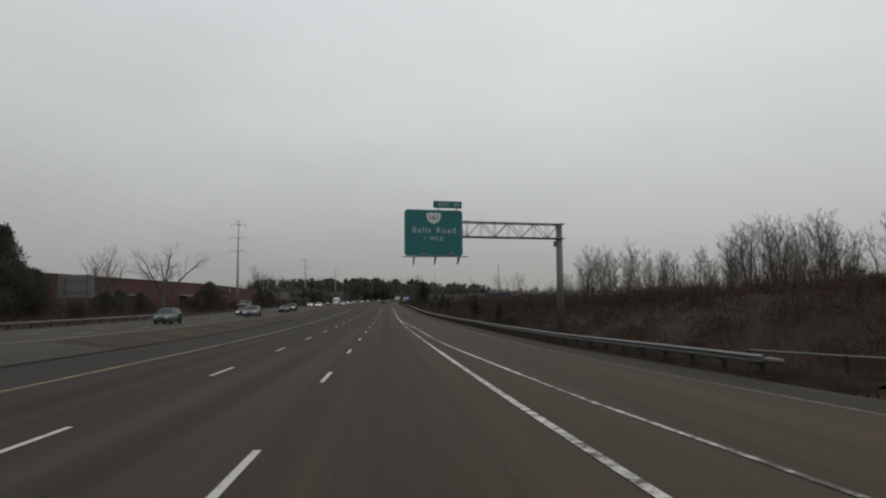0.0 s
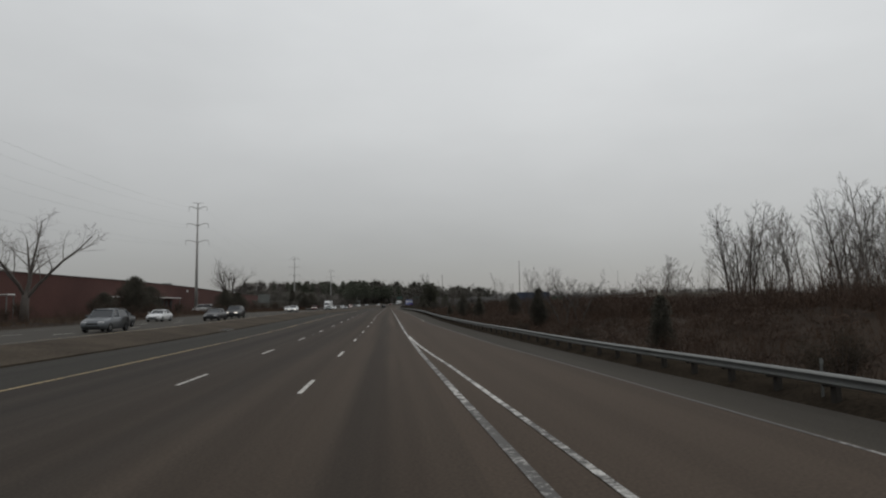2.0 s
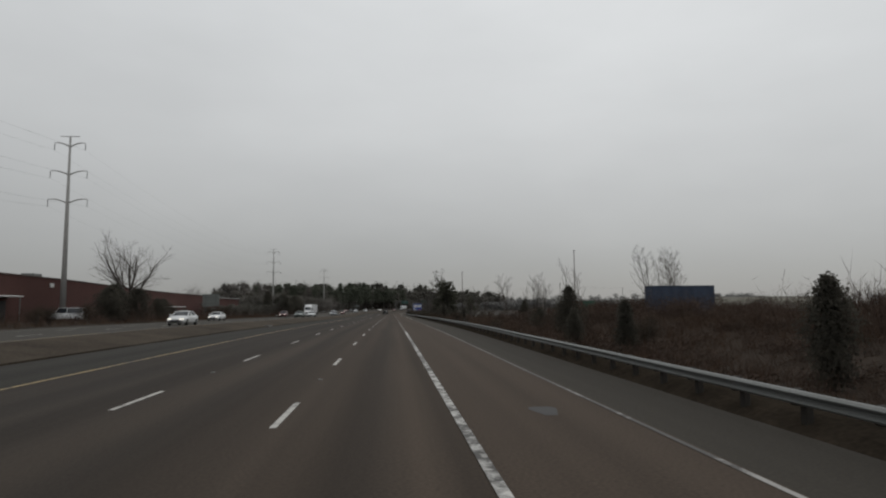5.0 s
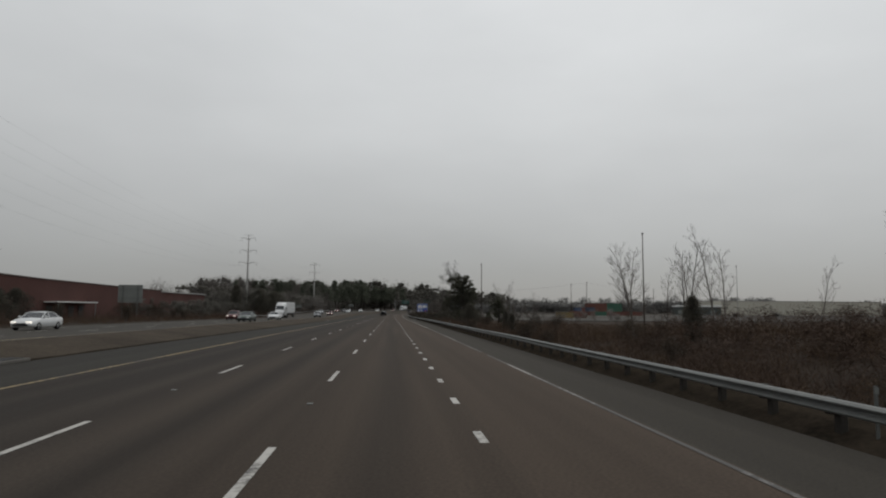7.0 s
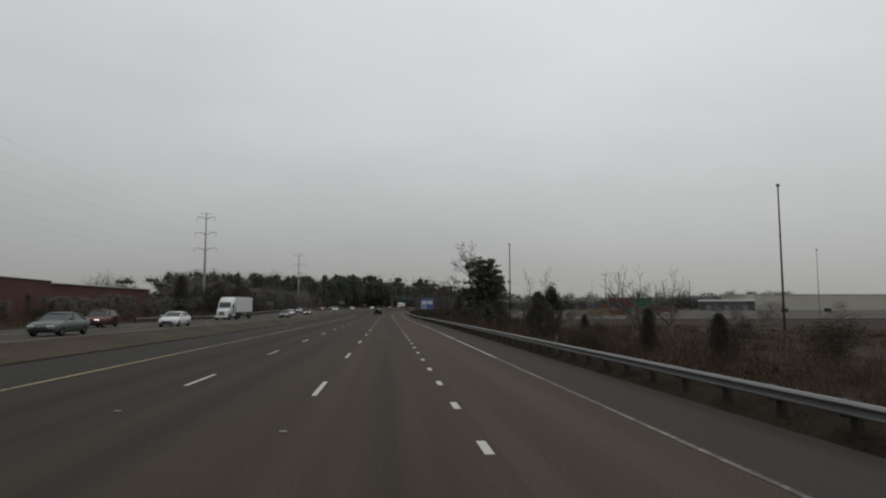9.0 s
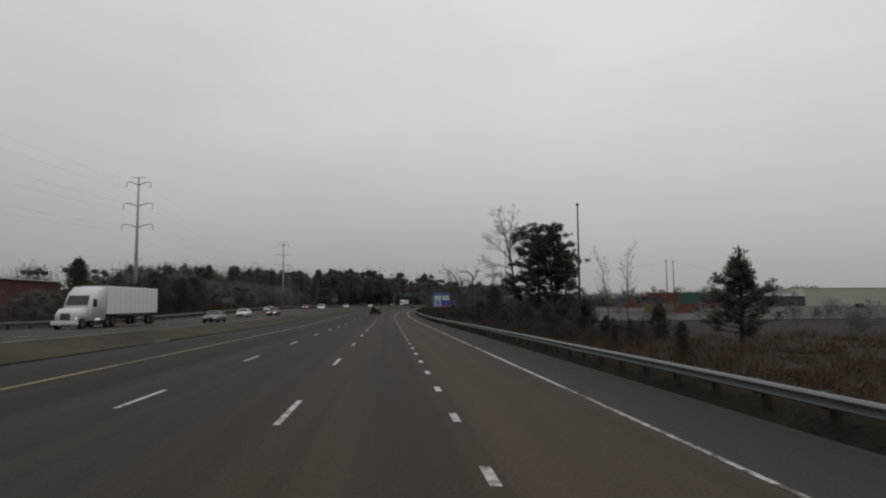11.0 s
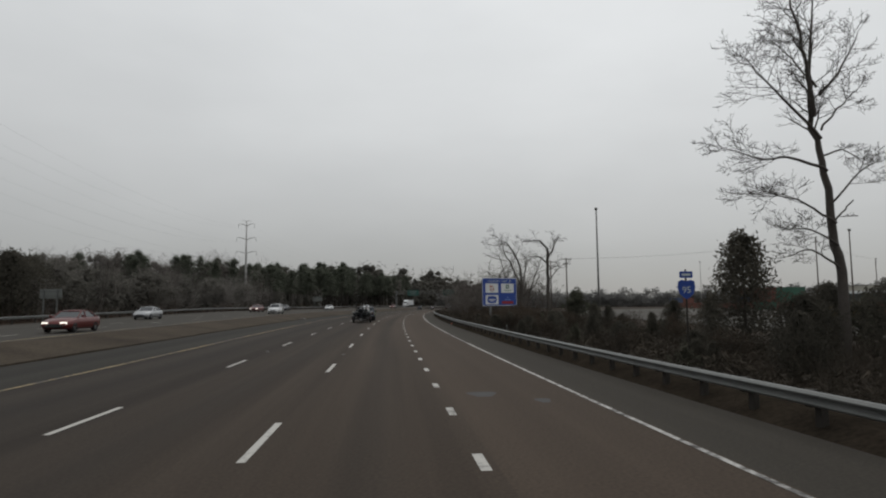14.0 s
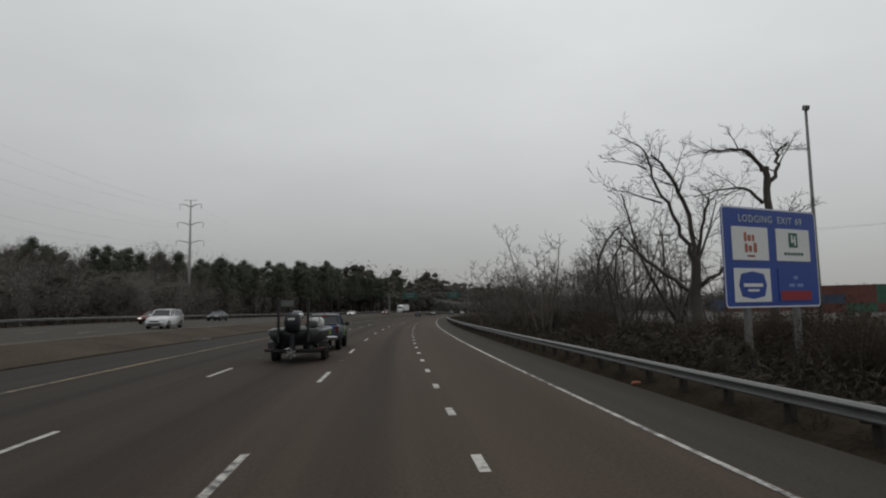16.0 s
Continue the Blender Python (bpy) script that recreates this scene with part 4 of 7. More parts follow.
# ---- low concrete strips and litter at the pavement edge ----
def kerb_strip(lane0, y0, lane1, y1):
    a, b = W(lane0, y0, 0.0), W(lane1, y1, 0.0)
    own = thing("kerb_strip", pose(a.x, a.y, a.z), "short low pale concrete kerb strip under a guardrail", "kerb", "kerb strips")
    d = b - a
    turn = Matrix.Rotation(math.atan2(-d.x, d.y), 3, "Z")
    part("slab", Geo().box(d / 2 + Vector((0, 0, 0.015)), (0.11, d.length, 0.09), turn, bevel=0.02), M["kerb"], own)
    part("joint", Geo().box(d * 0.52 + Vector((0, 0, 0.017)), (0.114, 0.02, 0.092), turn), M["tar"], own)


M["kerb"] = material("weathered kerb concrete", (0.17, 0.16, 0.145), 0.9, scale=1.2, fine=16.0, var=0.25, bump=0.2)
kerb_strip(8.75, 361.2, 8.5, 365.6)
kerb_strip(12.75, 20.0, 12.55, 22.0)
kerb_strip(12.5, 22.6, 12.3, 24.6)


def litter(lane, y, size, turn, mat, label):
    p = W(lane, y, 0.0)
    own = thing("litter", pose(p.x, p.y, p.z, 0, 0, turn), label, "litter", "roadside litter")
    g = Geo().tube([(-size, 0, 0.05), (-size * 0.4, 0.02, 0.06), (size * 0.5, -0.02, 0.05), (size, 0.01, 0.04)], [0.02, 0.055, 0.05, 0.015], 7)
    part("scrap", g, mat, own)


for lane, y, size, turn, key, label in ((9.55, 119.4, 0.12, 30, "sign_white", "crumpled white litter by the guardrail"), (9.65, 115.2, 0.1, 80, "sign_white", "crumpled white litter by the guardrail"), (8.35, 430.5, 0.16, 10, "logo_rust", "faded pink litter by the guardrail"), (9.6, 126.5, 0.08, 140, "sign_white", "crumpled white litter by the guardrail")):
    litter(lane, y, size, turn, M[key], label)


# ---- vegetation ----
def sprout(wood, twig, rng, p, d, length, r, level, deep, kids, spread, up, wander):
    """One limb that bends upward, and the branches along it: thick wood into wood, the rest into twig."""
    n = 5 if level < 2 else (3 if level == 2 else 2)
    pts, radii = [p.copy()], [r]
    for i in range(n):
        d = (d + Vector((rng.gauss(0, wander), rng.gauss(0, wander), rng.gauss(0, wander * 0.7) + up))).normalized()
        p = p + d * (length / n)
        pts.append(p.copy())
        radii.append(max(r * (1 - 0.78 * (i + 1) / n), 0.008))
    (wood if level < 2 else twig).tube(pts, radii, (8, 5, 3, 3, 3)[level], False)
    if level >= deep:
        return
    branch_out(wood, twig, rng, pts, radii, length, level, deep, kids, spread, up, wander)


def branch_out(wood, twig, rng, pts, radii, length, level, deep, kids, spread, up, wander, first=0.22):
    n = len(pts) - 1
    count = kids[min(level, len(kids) - 1)]
    turn = rng.uniform(0, 6.28)
    for k in range(count):
        u = first + (1 - first) * (k + rng.random()) / count
        i = min(int(u * n), n - 1)
        q = pts[i].lerp(pts[i + 1], u * n - i)
        ax = (pts[i + 1] - pts[i]).normalized()
        a = turn + 2.4 * k + rng.uniform(-0.5, 0.5)
        side = Vector((math.cos(a), math.sin(a), rng.uniform(-0.2, 0.3)))
        side = (side - ax * side.dot(ax)).normalized()
        tilt = spread * rng.uniform(0.7, 1.3)
        nd = (ax * math.cos(tilt) + side * math.sin(tilt)).normalized()
        ln = length * rng.uniform(0.36, 0.62) * (1.2 - 0.6 * u) * (0.55 if level == 0 else 1.0)
        sprout(wood, twig, rng, q, nd, ln, max(radii[i] * rng.uniform(0.35, 0.55), 0.008), level + 1, deep, kids, spread, up, wander)


def fit_height(trunk, crown, h, mat):
    top = max(p[2] for p in crown.v)
    for g in (trunk, crown):
        g.v = [(p[0] * h / top, p[1] * h / top, p[2] * h / top) for p in g.v]
    return trunk.mesh("trunk", True), crown.mesh("crown"), mat


def slender_tree(seed, h, r, kids=(15, 6, 4), spread=0.6, up=0.10, mat="bark", deep=3, wander=0.07, stems=1):
    """A young forest tree: one or more upright stems with rising branches."""
    rng = random.Random(seed)
    trunk, crown = Geo(), Geo()
    for k in range(stems):
        d = Vector((rng.gauss(0, 0.12), rng.gauss(0, 0.12), 1)).normalized() if stems > 1 else Vector((0, 0, 1))
        sprout(trunk, crown, rng, Vector((0.2 * k, 0.1 * k, -0.4)), d, h * rng.uniform(0.8, 1.0), r, 0, deep, kids, spread, up * 0.3, wander)
    return fit_height(trunk, crown, h, mat)


def broad_tree(seed, h, r, limbs=5, bole=0.22, spread=0.75, kids=(7, 7, 6, 4), up=0.05, mat="bark", wander=0.14):
    """A spreading tree: a short bole parts into heavy crooked limbs under a round head of twigs."""
    rng = random.Random(seed)
    trunk, crown = Geo(), Geo()
    top = Vector((0.1, 0.05, h * bole))
    trunk.tube([(0, 0, -0.4), (0.05, 0, h * bole * 0.5), top], [r * 1.3, r, r * 0.9], 9)
    for k in range(limbs):
        a = 2 * math.pi * (k + rng.random() * 0.5) / limbs
        t = spread * (0.25 if k == 0 else rng.uniform(0.6, 1.15))
        d = Vector((math.cos(a) * math.sin(t), math.sin(a) * math.sin(t), math.cos(t)))
        sprout(trunk, crown, rng, top - Vector((0, 0, 0.25 * h * bole * rng.random())), d, h * rng.uniform(0.5, 0.68), r * rng.uniform(0.42, 0.62), 1, 4, kids, 0.72, up, wander)
    return fit_height(trunk, crown, h, mat)


def limbed_tree(seed, limbs, mat, kids=(9, 6, 4), spread=0.85, up=0.06, wander=0.15, squash=0.7):
    """A tree drawn by its heavy limbs, each a row of (sideways, height) with its root and tip thickness; twigs grow along them."""
    rng = random.Random(seed)
    trunk, crown = Geo(), Geo()
    for row, r0, r1, twigs in limbs:
        deep_y, drift = rng.uniform(-0.4, 0.4), rng.uniform(-squash, squash)
        ctl = [Vector((x, drift * i * 0.6 + (deep_y if i else 0), z)) for i, (x, z) in enumerate(row)]
        pts = []
        for i in range(len(ctl) - 1):
            a, b, c, d = ctl[max(i - 1, 0)], ctl[i], ctl[i + 1], ctl[min(i + 2, len(ctl) - 1)]
            for j in range(4):
                u = j / 4
                q = b + 0.5 * u * (c - a + u * (2 * a - 5 * b + 4 * c - d + u * (3 * (b - c) + d - a)))
                pts.append(q + Vector((rng.gauss(0, 0.5), rng.gauss(0, 0.5), rng.gauss(0, 0.4))) * min(r0, 0.16))
        pts.append(ctl[-1])
        radii = [r0 + (r1 - r0) * i / (len(pts) - 1) for i in range(len(pts))]
        trunk.tube(pts, radii, 9 if r0 > 0.2 else 6, False)
        if twigs:
            length = sum((b - a).length for a, b in zip(pts, pts[1:]))
            branch_out(trunk, crown, rng, pts, radii, min(length, 4.2), 1, 4, (0, twigs, *kids), spread, up, wander, 0.3 if r0 < 0.2 else 0.5)
    return trunk.mesh("trunk", True), crown.mesh("crown"), mat


def place_tree(kind, x, y, z, scale=1.0, turn=0.0, label="bare leafless winter tree with fine grey twigs", name="tree", group="bare trees", tall=1.0, wide=1.0):
    tm, cm, mat = kind
    own = thing(name, pose(x, y, z, 0, 0, turn) @ Matrix.Diagonal((scale * wide, scale * wide, scale * tall, 1)), label, "tree", group)
    part("trunk", tm, M[mat], own)
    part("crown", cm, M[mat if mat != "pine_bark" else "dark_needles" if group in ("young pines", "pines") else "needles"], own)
    return own


def triangles(name, v, out=None):
    """A mesh of loose triangles from an array of corners, shaded along out where given."""
    n = len(v) // 3
    if out is not None:
        t = np.asarray(v).reshape(n, 3, 3)
        face = np.cross(t[:, 1] - t[:, 0], t[:, 2] - t[:, 0])
        face /= np.linalg.norm(face, axis=1)[:, None] + 1e-9
        out = out / (np.linalg.norm(out, axis=1)[:, None] + 1e-9)
        turn = (face * out).sum(1) < 0
        t[turn] = t[turn][:, ::-1]
        face[turn] *= -1
        v = t.reshape(-1, 3)
        shade = face * 0.35 + out
        shade /= np.linalg.norm(shade, axis=1)[:, None]
    me = bpy.data.meshes.new(name)
    me.vertices.add(3 * n)
    me.loops.add(3 * n)
    me.polygons.add(n)
    me.vertices.foreach_set("co", np.ascontiguousarray(v, dtype=np.float32).ravel())
    me.loops.foreach_set("vertex_index", np.arange(3 * n, dtype=np.int32))
    me.polygons.foreach_set("loop_start", np.arange(0, 3 * n, 3, dtype=np.int32))
    me.update()
    if out is not None:
        me.polygons.foreach_set("use_smooth", np.ones(n, dtype=bool))
        a = me.attributes.new("custom_normal", "FLOAT_VECTOR", "POINT")
        a.data.foreach_set("vector", np.repeat(shade, 3, 0).astype(np.float32).ravel())
        me.update()
    return me


ICO = [(0, 0, 1)] + [(0.894 * math.cos(1.2566 * k), 0.894 * math.sin(1.2566 * k), 0.447) for k in range(5)] + [(0.894 * math.cos(1.2566 * k + 0.628), 0.894 * math.sin(1.2566 * k + 0.628), -0.447) for k in range(5)] + [(0, 0, -1)]
ICO_FACES = [(0, 1 + k, 1 + (k + 1) % 5) for k in range(5)] + [(1 + k, 6 + k, 1 + (k + 1) % 5) for k in range(5)] + [(1 + (k + 1) % 5, 6 + k, 6 + (k + 1) % 5) for k in range(5)] + [(6 + k, 11, 6 + (k + 1) % 5) for k in range(5)]


def hearts(centres, radii, rng):
    """Uneven solid lumps inside clumps of leaves: corners and outward directions."""
    c, r = np.asarray(centres), np.asarray(radii)
    ico = np.array(ICO)
    v = ico[None] * (1 + rng.uniform(-0.28, 0.28, (len(c), 12, 1))) * r[:, None, :] + c[:, None, :]
    f = np.array(ICO_FACES)
    tri = v[:, f]
    out = np.broadcast_to(ico[f].mean(1)[None], (len(c), 20, 3)).reshape(-1, 3)
    return tri.reshape(-1, 3), out.copy()


def leaf_tris(centres, size, rng, up=0.0, narrow=0.6):
    n = len(centres)
    c = np.asarray(centres)
    a = rng.normal(size=(n, 3))
    a[:, 2] = a[:, 2] * 0.7 + up
    a /= np.linalg.norm(a, axis=1)[:, None]
    b = np.cross(a, rng.normal(size=(n, 3)))
    b /= np.linalg.norm(b, axis=1)[:, None] + 1e-9
    s = size * rng.uniform(0.6, 1.4, (n, 1))
    return np.stack([c + a * s, c - a * s * 0.5 + b * s * narrow, c - a * s * 0.5 - b * s * narrow], 1).reshape(-1, 3)


def leaf_mesh(name, centres, size, rng, up=0.0, narrow=0.6, out=None):
    """Many small leaf triangles round the given centres."""
    return triangles(name, leaf_tris(centres, size, rng, up, narrow), out)


def cedar_kind(seed, h, w, n=7000, leaf=0.11):
    """A dense ragged cone of scale foliage on a short trunk."""
    rng = np.random.default_rng(seed)
    u = rng.random(n) ** 0.75
    z = 0.05 + u * 0.95
    ang = rng.uniform(0, 2 * np.pi, n)
    ph = rng.uniform(0, 6, 4)
    lobes = 1 + 0.40 * np.sin(ang * 2 + z * 7 + ph[0]) + 0.28 * np.sin(ang * 5 - z * 19 + ph[1]) + 0.24 * np.sin(ang * 9 + z * 31 + ph[2])
    rad = w / 2 * np.sin(np.clip((1 - z) * 2.7 + 0.06, 0, np.pi / 2)) ** 0.75 * np.clip(0.62 + z * 1.6, 0, 1) * lobes * (0.2 + 0.85 * np.sqrt(rng.random(n)))
    c = np.stack([rad * np.cos(ang), rad * np.sin(ang), z * h], 1) + rng.normal(size=(n, 3)) * 0.115 * h / 4
    trunk = Geo().tube([(0, 0, -0.3), (0, 0, h * 0.85)], [0.09 * h / 4, 0.02], 6)
    return trunk.mesh("trunk"), leaf_mesh("crown", c, leaf * h / 4, rng, 0.7, 0.4, np.stack([c[:, 0], c[:, 1], 0.35 * (c[:, 2] - 0.3 * h)], 1)), "cedar"


def place_cedar(kind, x, y, z, scale=1.0, turn=0.0, tall=1.0, label="dark bushy evergreen cedar beside the guardrail", mat="cedar"):
    own = thing("cedar_tree", pose(x, y, z, 0, 0, turn) @ Matrix.Diagonal((scale, scale, scale * tall, 1)), label, "tree", "evergreen trees")
    part("trunk", kind[0], M["bark"], own)
    part("crown", kind[1], M[mat], own)
    return own


def needle_balls(nr, balls, leaf, dense=620, heart=0.5):
    """Tufts of needles pointing up and out of each ball's centre, round a solid heart."""
    out, away = [], []
    for q, r in balls:
        m = int(dense * (r / 0.45) ** 2)
        d = nr.normal(size=(m, 3))
        d /= np.linalg.norm(d, axis=1)[:, None]
        k = r * (0.35 + 0.7 * nr.random((m, 1)) ** 0.6)
        c = np.array(q) + d * k * np.array([1.0, 1.0, 0.75])
        side = np.cross(d, nr.normal(size=(m, 3)))
        side /= np.linalg.norm(side, axis=1)[:, None] + 1e-9
        away.append(d.copy())
        d = d * 0.7 + nr.normal(size=(m, 3)) * 0.35 + np.array([0, 0, 0.3])
        s = leaf * nr.uniform(0.6, 1.3, (m, 1))
        out.append(np.stack([c + d * s, c + side * s * 0.3, c - side * s * 0.3], 1).reshape(-1, 3))
    if heart:
        hv, ho = hearts([tuple(q) for q, r in balls], [(r * heart, r * heart, r * heart * 0.7) for q, r in balls], nr)
        out.append(hv)
        away.append(ho)
    return triangles("crown", np.concatenate(out), np.concatenate(away))


def pine_kind(seed, h, low, w, lean=0.0, limbs=26, one_side=0.0, thick=0.2, ball=0.42, leaf=0.13, dense=150, pads=1.0, sway=0.25):
    """A tall pine: bare lower trunk, long crooked limbs that carry irregular pads of needles on their outer halves."""
    rng = random.Random(seed)
    nr = np.random.default_rng(seed)
    wood = Geo()
    bow = rng.uniform(-sway, sway)

    def spine(u):
        return Vector((lean * h * u + bow * math.sin(u * 3.1), 0.15 * math.sin(u * 5), h * u))

    wood.tube([spine(u) for u in (-0.03, 0.1, 0.2, 0.35, 0.5, 0.65, 0.8, 0.96)], [thick * k for k in (1.25, 1.05, 1.0, 0.92, 0.8, 0.62, 0.4, 0.12)], 9)
    balls = []
    for k in range(limbs):
        u = low + (0.97 - low) * (k + rng.random()) / limbs
        a = k * 2.4 + rng.uniform(-0.5, 0.5)
        e = (1 - u) / (1 - low)
        reach = w / 2 * (0.3 + 0.8 * math.sin(min(e * 2.2 + 0.12, 1.75))) * rng.choice((0.45, 0.7, 0.95, 1.1, 1.2))
        p0 = spine(u)
        out = Vector((math.cos(a) + one_side, math.sin(a), 0)).normalized()
        side = Vector((-out.y, out.x, 0))
        rise = rng.uniform(-0.12, 0.3) + 0.35 * (1 - e)
        ctl = [p0]
        for j in (0.3, 0.6, 0.85, 1.0):
            ctl.append(p0 + out * reach * j + side * rng.gauss(0, 0.09) * reach + Vector((0, 0, reach * (rise * j + rng.gauss(0, 0.035)))))
        r0 = min(0.035 + 0.017 * reach, thick * 0.5)
        wood.tube(ctl, [r0, r0 * 0.75, r0 * 0.5, r0 * 0.3, 0.012], 5, False)
        for j in range(max(int(reach * 2.4 * pads), 3)):
            t = 0.28 + 0.78 * rng.random() ** 0.7
            i = min(int(t * 4), 3)
            root = ctl[i].lerp(ctl[i + 1], min(t * 4 - i, 1.0))
            off = rng.gauss(0, 0.34) * (0.35 + reach * 0.24)
            q = root + side * off + out * rng.gauss(0, 0.2) + Vector((0, 0, rng.uniform(-0.1, 0.6)))
            wood.tube([root - out * 0.25 * reach * 0.3, q], [0.018, 0.007], 3, False)
            for _ in range(2):
                balls.append((q + Vector((rng.gauss(0, 0.3), rng.gauss(0, 0.3), rng.gauss(0.05, 0.18))), ball * rng.uniform(0.4, 1.15)))
    return wood.mesh("trunk", True), needle_balls(nr, balls, leaf, dense), "pine_bark"


def wood_pine(seed, h, w, low):
    """A pine of the woods' edge, seen from afar: a ragged head of heavy clumps on a thin trunk."""
    rng = random.Random(seed)
    nr = np.random.default_rng(seed)
    wood = Geo().tube([(0, 0, -0.5), (0.1, 0, h * 0.5), (0, 0, h * 0.95)], [0.24, 0.17, 0.04], 6)
    balls = []
    for k in range(30):
        u = low + (1 - low) * (k + rng.random()) / 30
        a, e = 2.4 * k, (1 - u) / (1 - low)
        reach = w / 2 * (0.12 + 0.9 * math.sin(min(e * 1.9, 1.9))) * rng.choice((0.35, 0.6, 0.8, 1.0, 1.15))
        p0, p1 = Vector((0, 0, h * u - 0.3)), Vector((math.cos(a) * reach, math.sin(a) * reach, h * u + 0.12 * reach))
        wood.tube([p0, p1], [0.06, 0.02], 3, False)
        balls.append((p1, rng.uniform(0.55, 1.05)))
        balls.append((p0.lerp(p1, rng.uniform(0.3, 0.7)) + Vector((rng.gauss(0, 0.4), rng.gauss(0, 0.4), 0.2)), rng.uniform(0.6, 1.1)))
    return wood.mesh("trunk", True), needle_balls(nr, balls, 0.26, 30, 0.5), "pine_bark"


def young_pine(seed, h, w):
    """A young pine: a dark trunk, whorls of upswept limbs with loose feathery tufts and upright leaders."""
    rng = random.Random(seed)
    nr = np.random.default_rng(seed)
    wood = Geo().tube([(0, 0, -0.3), (0.05, 0, h * 0.5), (0, 0, h * 0.97)], [0.1, 0.07, 0.015], 6)
    balls = []
    for k in range(44):
        u = 0.14 + 0.8 * (k + rng.random()) / 44
        a = k * 2.4 + rng.uniform(-0.4, 0.4)
        reach = w / 2 * math.sin(min(0.75 + (1 - u) * 1.3, 1.7)) * (1.02 - u * u) * rng.choice((0.45, 0.7, 0.9, 1.05, 1.25))
        p0 = Vector((0, 0, h * u * 0.9))
        p1 = p0 + Vector((math.cos(a) * reach * 0.6, math.sin(a) * reach * 0.6, reach * 0.12))
        p2 = p0 + Vector((math.cos(a) * reach, math.sin(a) * reach, reach * rng.uniform(0.25, 0.6)))
        wood.tube([p0, p1, p2], [0.03, 0.02, 0.008], 3, False)
        for j in range(3):
            t = rng.uniform(0.3, 1.0)
            balls.append((p0.lerp(p1, t * 1.6) if t < 0.6 else p1.lerp(p2, t * 2.2 - 1.2), rng.uniform(0.13, 0.27)))
        balls.append((p2 + Vector((0, 0, rng.uniform(0.1, 0.3))), rng.uniform(0.08, 0.15)))
    for k in range(6):
        balls.append((Vector((rng.gauss(0, 0.14), rng.gauss(0, 0.14), h * rng.uniform(0.86, 1.0))), rng.uniform(0.07, 0.14)))
    return wood.mesh("trunk", True), needle_balls(nr, balls, 0.095, 400), "pine_bark"


def shrub_kind(seed):
    """A rounded shrub: stems from the ground and clumps of fine dead leaf."""
    rng = random.Random(seed)
    nr = np.random.default_rng(seed)
    wood, cents = Geo(), []
    for k in range(16):
        a, t = 2.4 * k, rng.uniform(0.1, 0.75)
        tip = Vector((math.cos(a) * math.sin(t), math.sin(a) * math.sin(t), math.cos(t))) * rng.uniform(1.8, 2.9)
        wood.tube([(0, 0, -0.1), tip * 0.5 + Vector((0, 0, 0.2)), tip], [0.03, 0.02, 0.008], 3, False)
        for j in range(4):
            q = tip * rng.uniform(0.35, 1.0)
            cents.append(np.clip(nr.normal(size=(78, 3)), -1.7, 1.7) * 0.27 + np.array(q))
    c = np.concatenate(cents)
    return wood.mesh("stem"), leaf_mesh("crown", c, 0.066, nr, 0.3, 0.3, c - np.array([0, 0, 0.7]))


TALL_LIMBS = (
    (((0.05, -0.5), (-0.08, 4.4), (-0.25, 6.8), (-0.5, 9.6), (-0.75, 11.7), (-0.6, 14.0), (-0.25, 16.6), (0.2, 18.7)), 0.25, 0.015, 24),
    (((-0.8, 11.6), (-1.5, 14.0), (-2.2, 16.6), (-2.8, 18.4)), 0.12, 0.012, 16),
    (((-0.7, 11.0), (0.5, 12.3), (1.4, 13.0)), 0.06, 0.012, 9),
    (((-0.3, 7.6), (0.7, 8.9), (1.5, 9.4)), 0.055, 0.012, 8),
    (((-0.7, 13.0), (-1.6, 14.6), (-2.3, 15.6)), 0.06, 0.012, 10),
    (((-0.46, 9.1), (-2.2, 9.7), (-3.6, 9.8), (-5.2, 10.5)), 0.08, 0.01, 14),
    (((-0.62, 10.6), (-2.3, 12.2), (-3.5, 13.3), (-4.6, 14.2)), 0.085, 0.01, 14),
    (((-0.25, 6.6), (-1.4, 7.6), (-2.6, 8.0), (-3.8, 8.1)), 0.065, 0.01, 12),
    (((-0.16, 5.6), (-1.6, 6.3), (-2.8, 6.3)), 0.055, 0.01, 10),
    (((-0.1, 4.6), (-1.4, 5.4), (-2.5, 5.1)), 0.06, 0.015, 7),
    (((-0.5, 9.8), (0.4, 10.1), (1.4, 9.6)), 0.05, 0.015, 7),
    (((-0.25, 6.7), (0.1, 7.1), (0.7, 7.7)), 0.05, 0.03, 1),
    (((-0.65, 12.6), (0.2, 13.9), (0.8, 15.4)), 0.07, 0.015, 7),
)
KNOTTY_LIMBS = (
    (((0, -0.5), (0.05, 2.6), (0.1, 5.5)), 0.36, 0.24, 0),
    (((-0.2, 3.6), (-2.2, 4.9), (-3.6, 6.2), (-4.5, 7.2)), 0.12, 0.02, 8),
    (((0, 5.2), (-0.8, 7.2), (-2.0, 9.4), (-2.6, 11.2), (-4.0, 12.0)), 0.13, 0.02, 9),
    (((0.15, 5.4), (-0.2, 8.6), (-1.2, 10.4), (-2.1, 11.2)), 0.15, 0.05, 9),
    (((0.25, 4.6), (0.7, 7.0), (1.0, 8.7)), 0.12, 0.06, 6),
    (((0.2, 3.8), (1.5, 4.8), (2.3, 6.6)), 0.12, 0.03, 5),
    (((-1.6, 8.5), (-3.0, 8.8), (-4.2, 9.1)), 0.06, 0.015, 4),
    (((-2.4, 10.4), (-3.4, 10.6), (-4.6, 10.6)), 0.05, 0.015, 3),
)
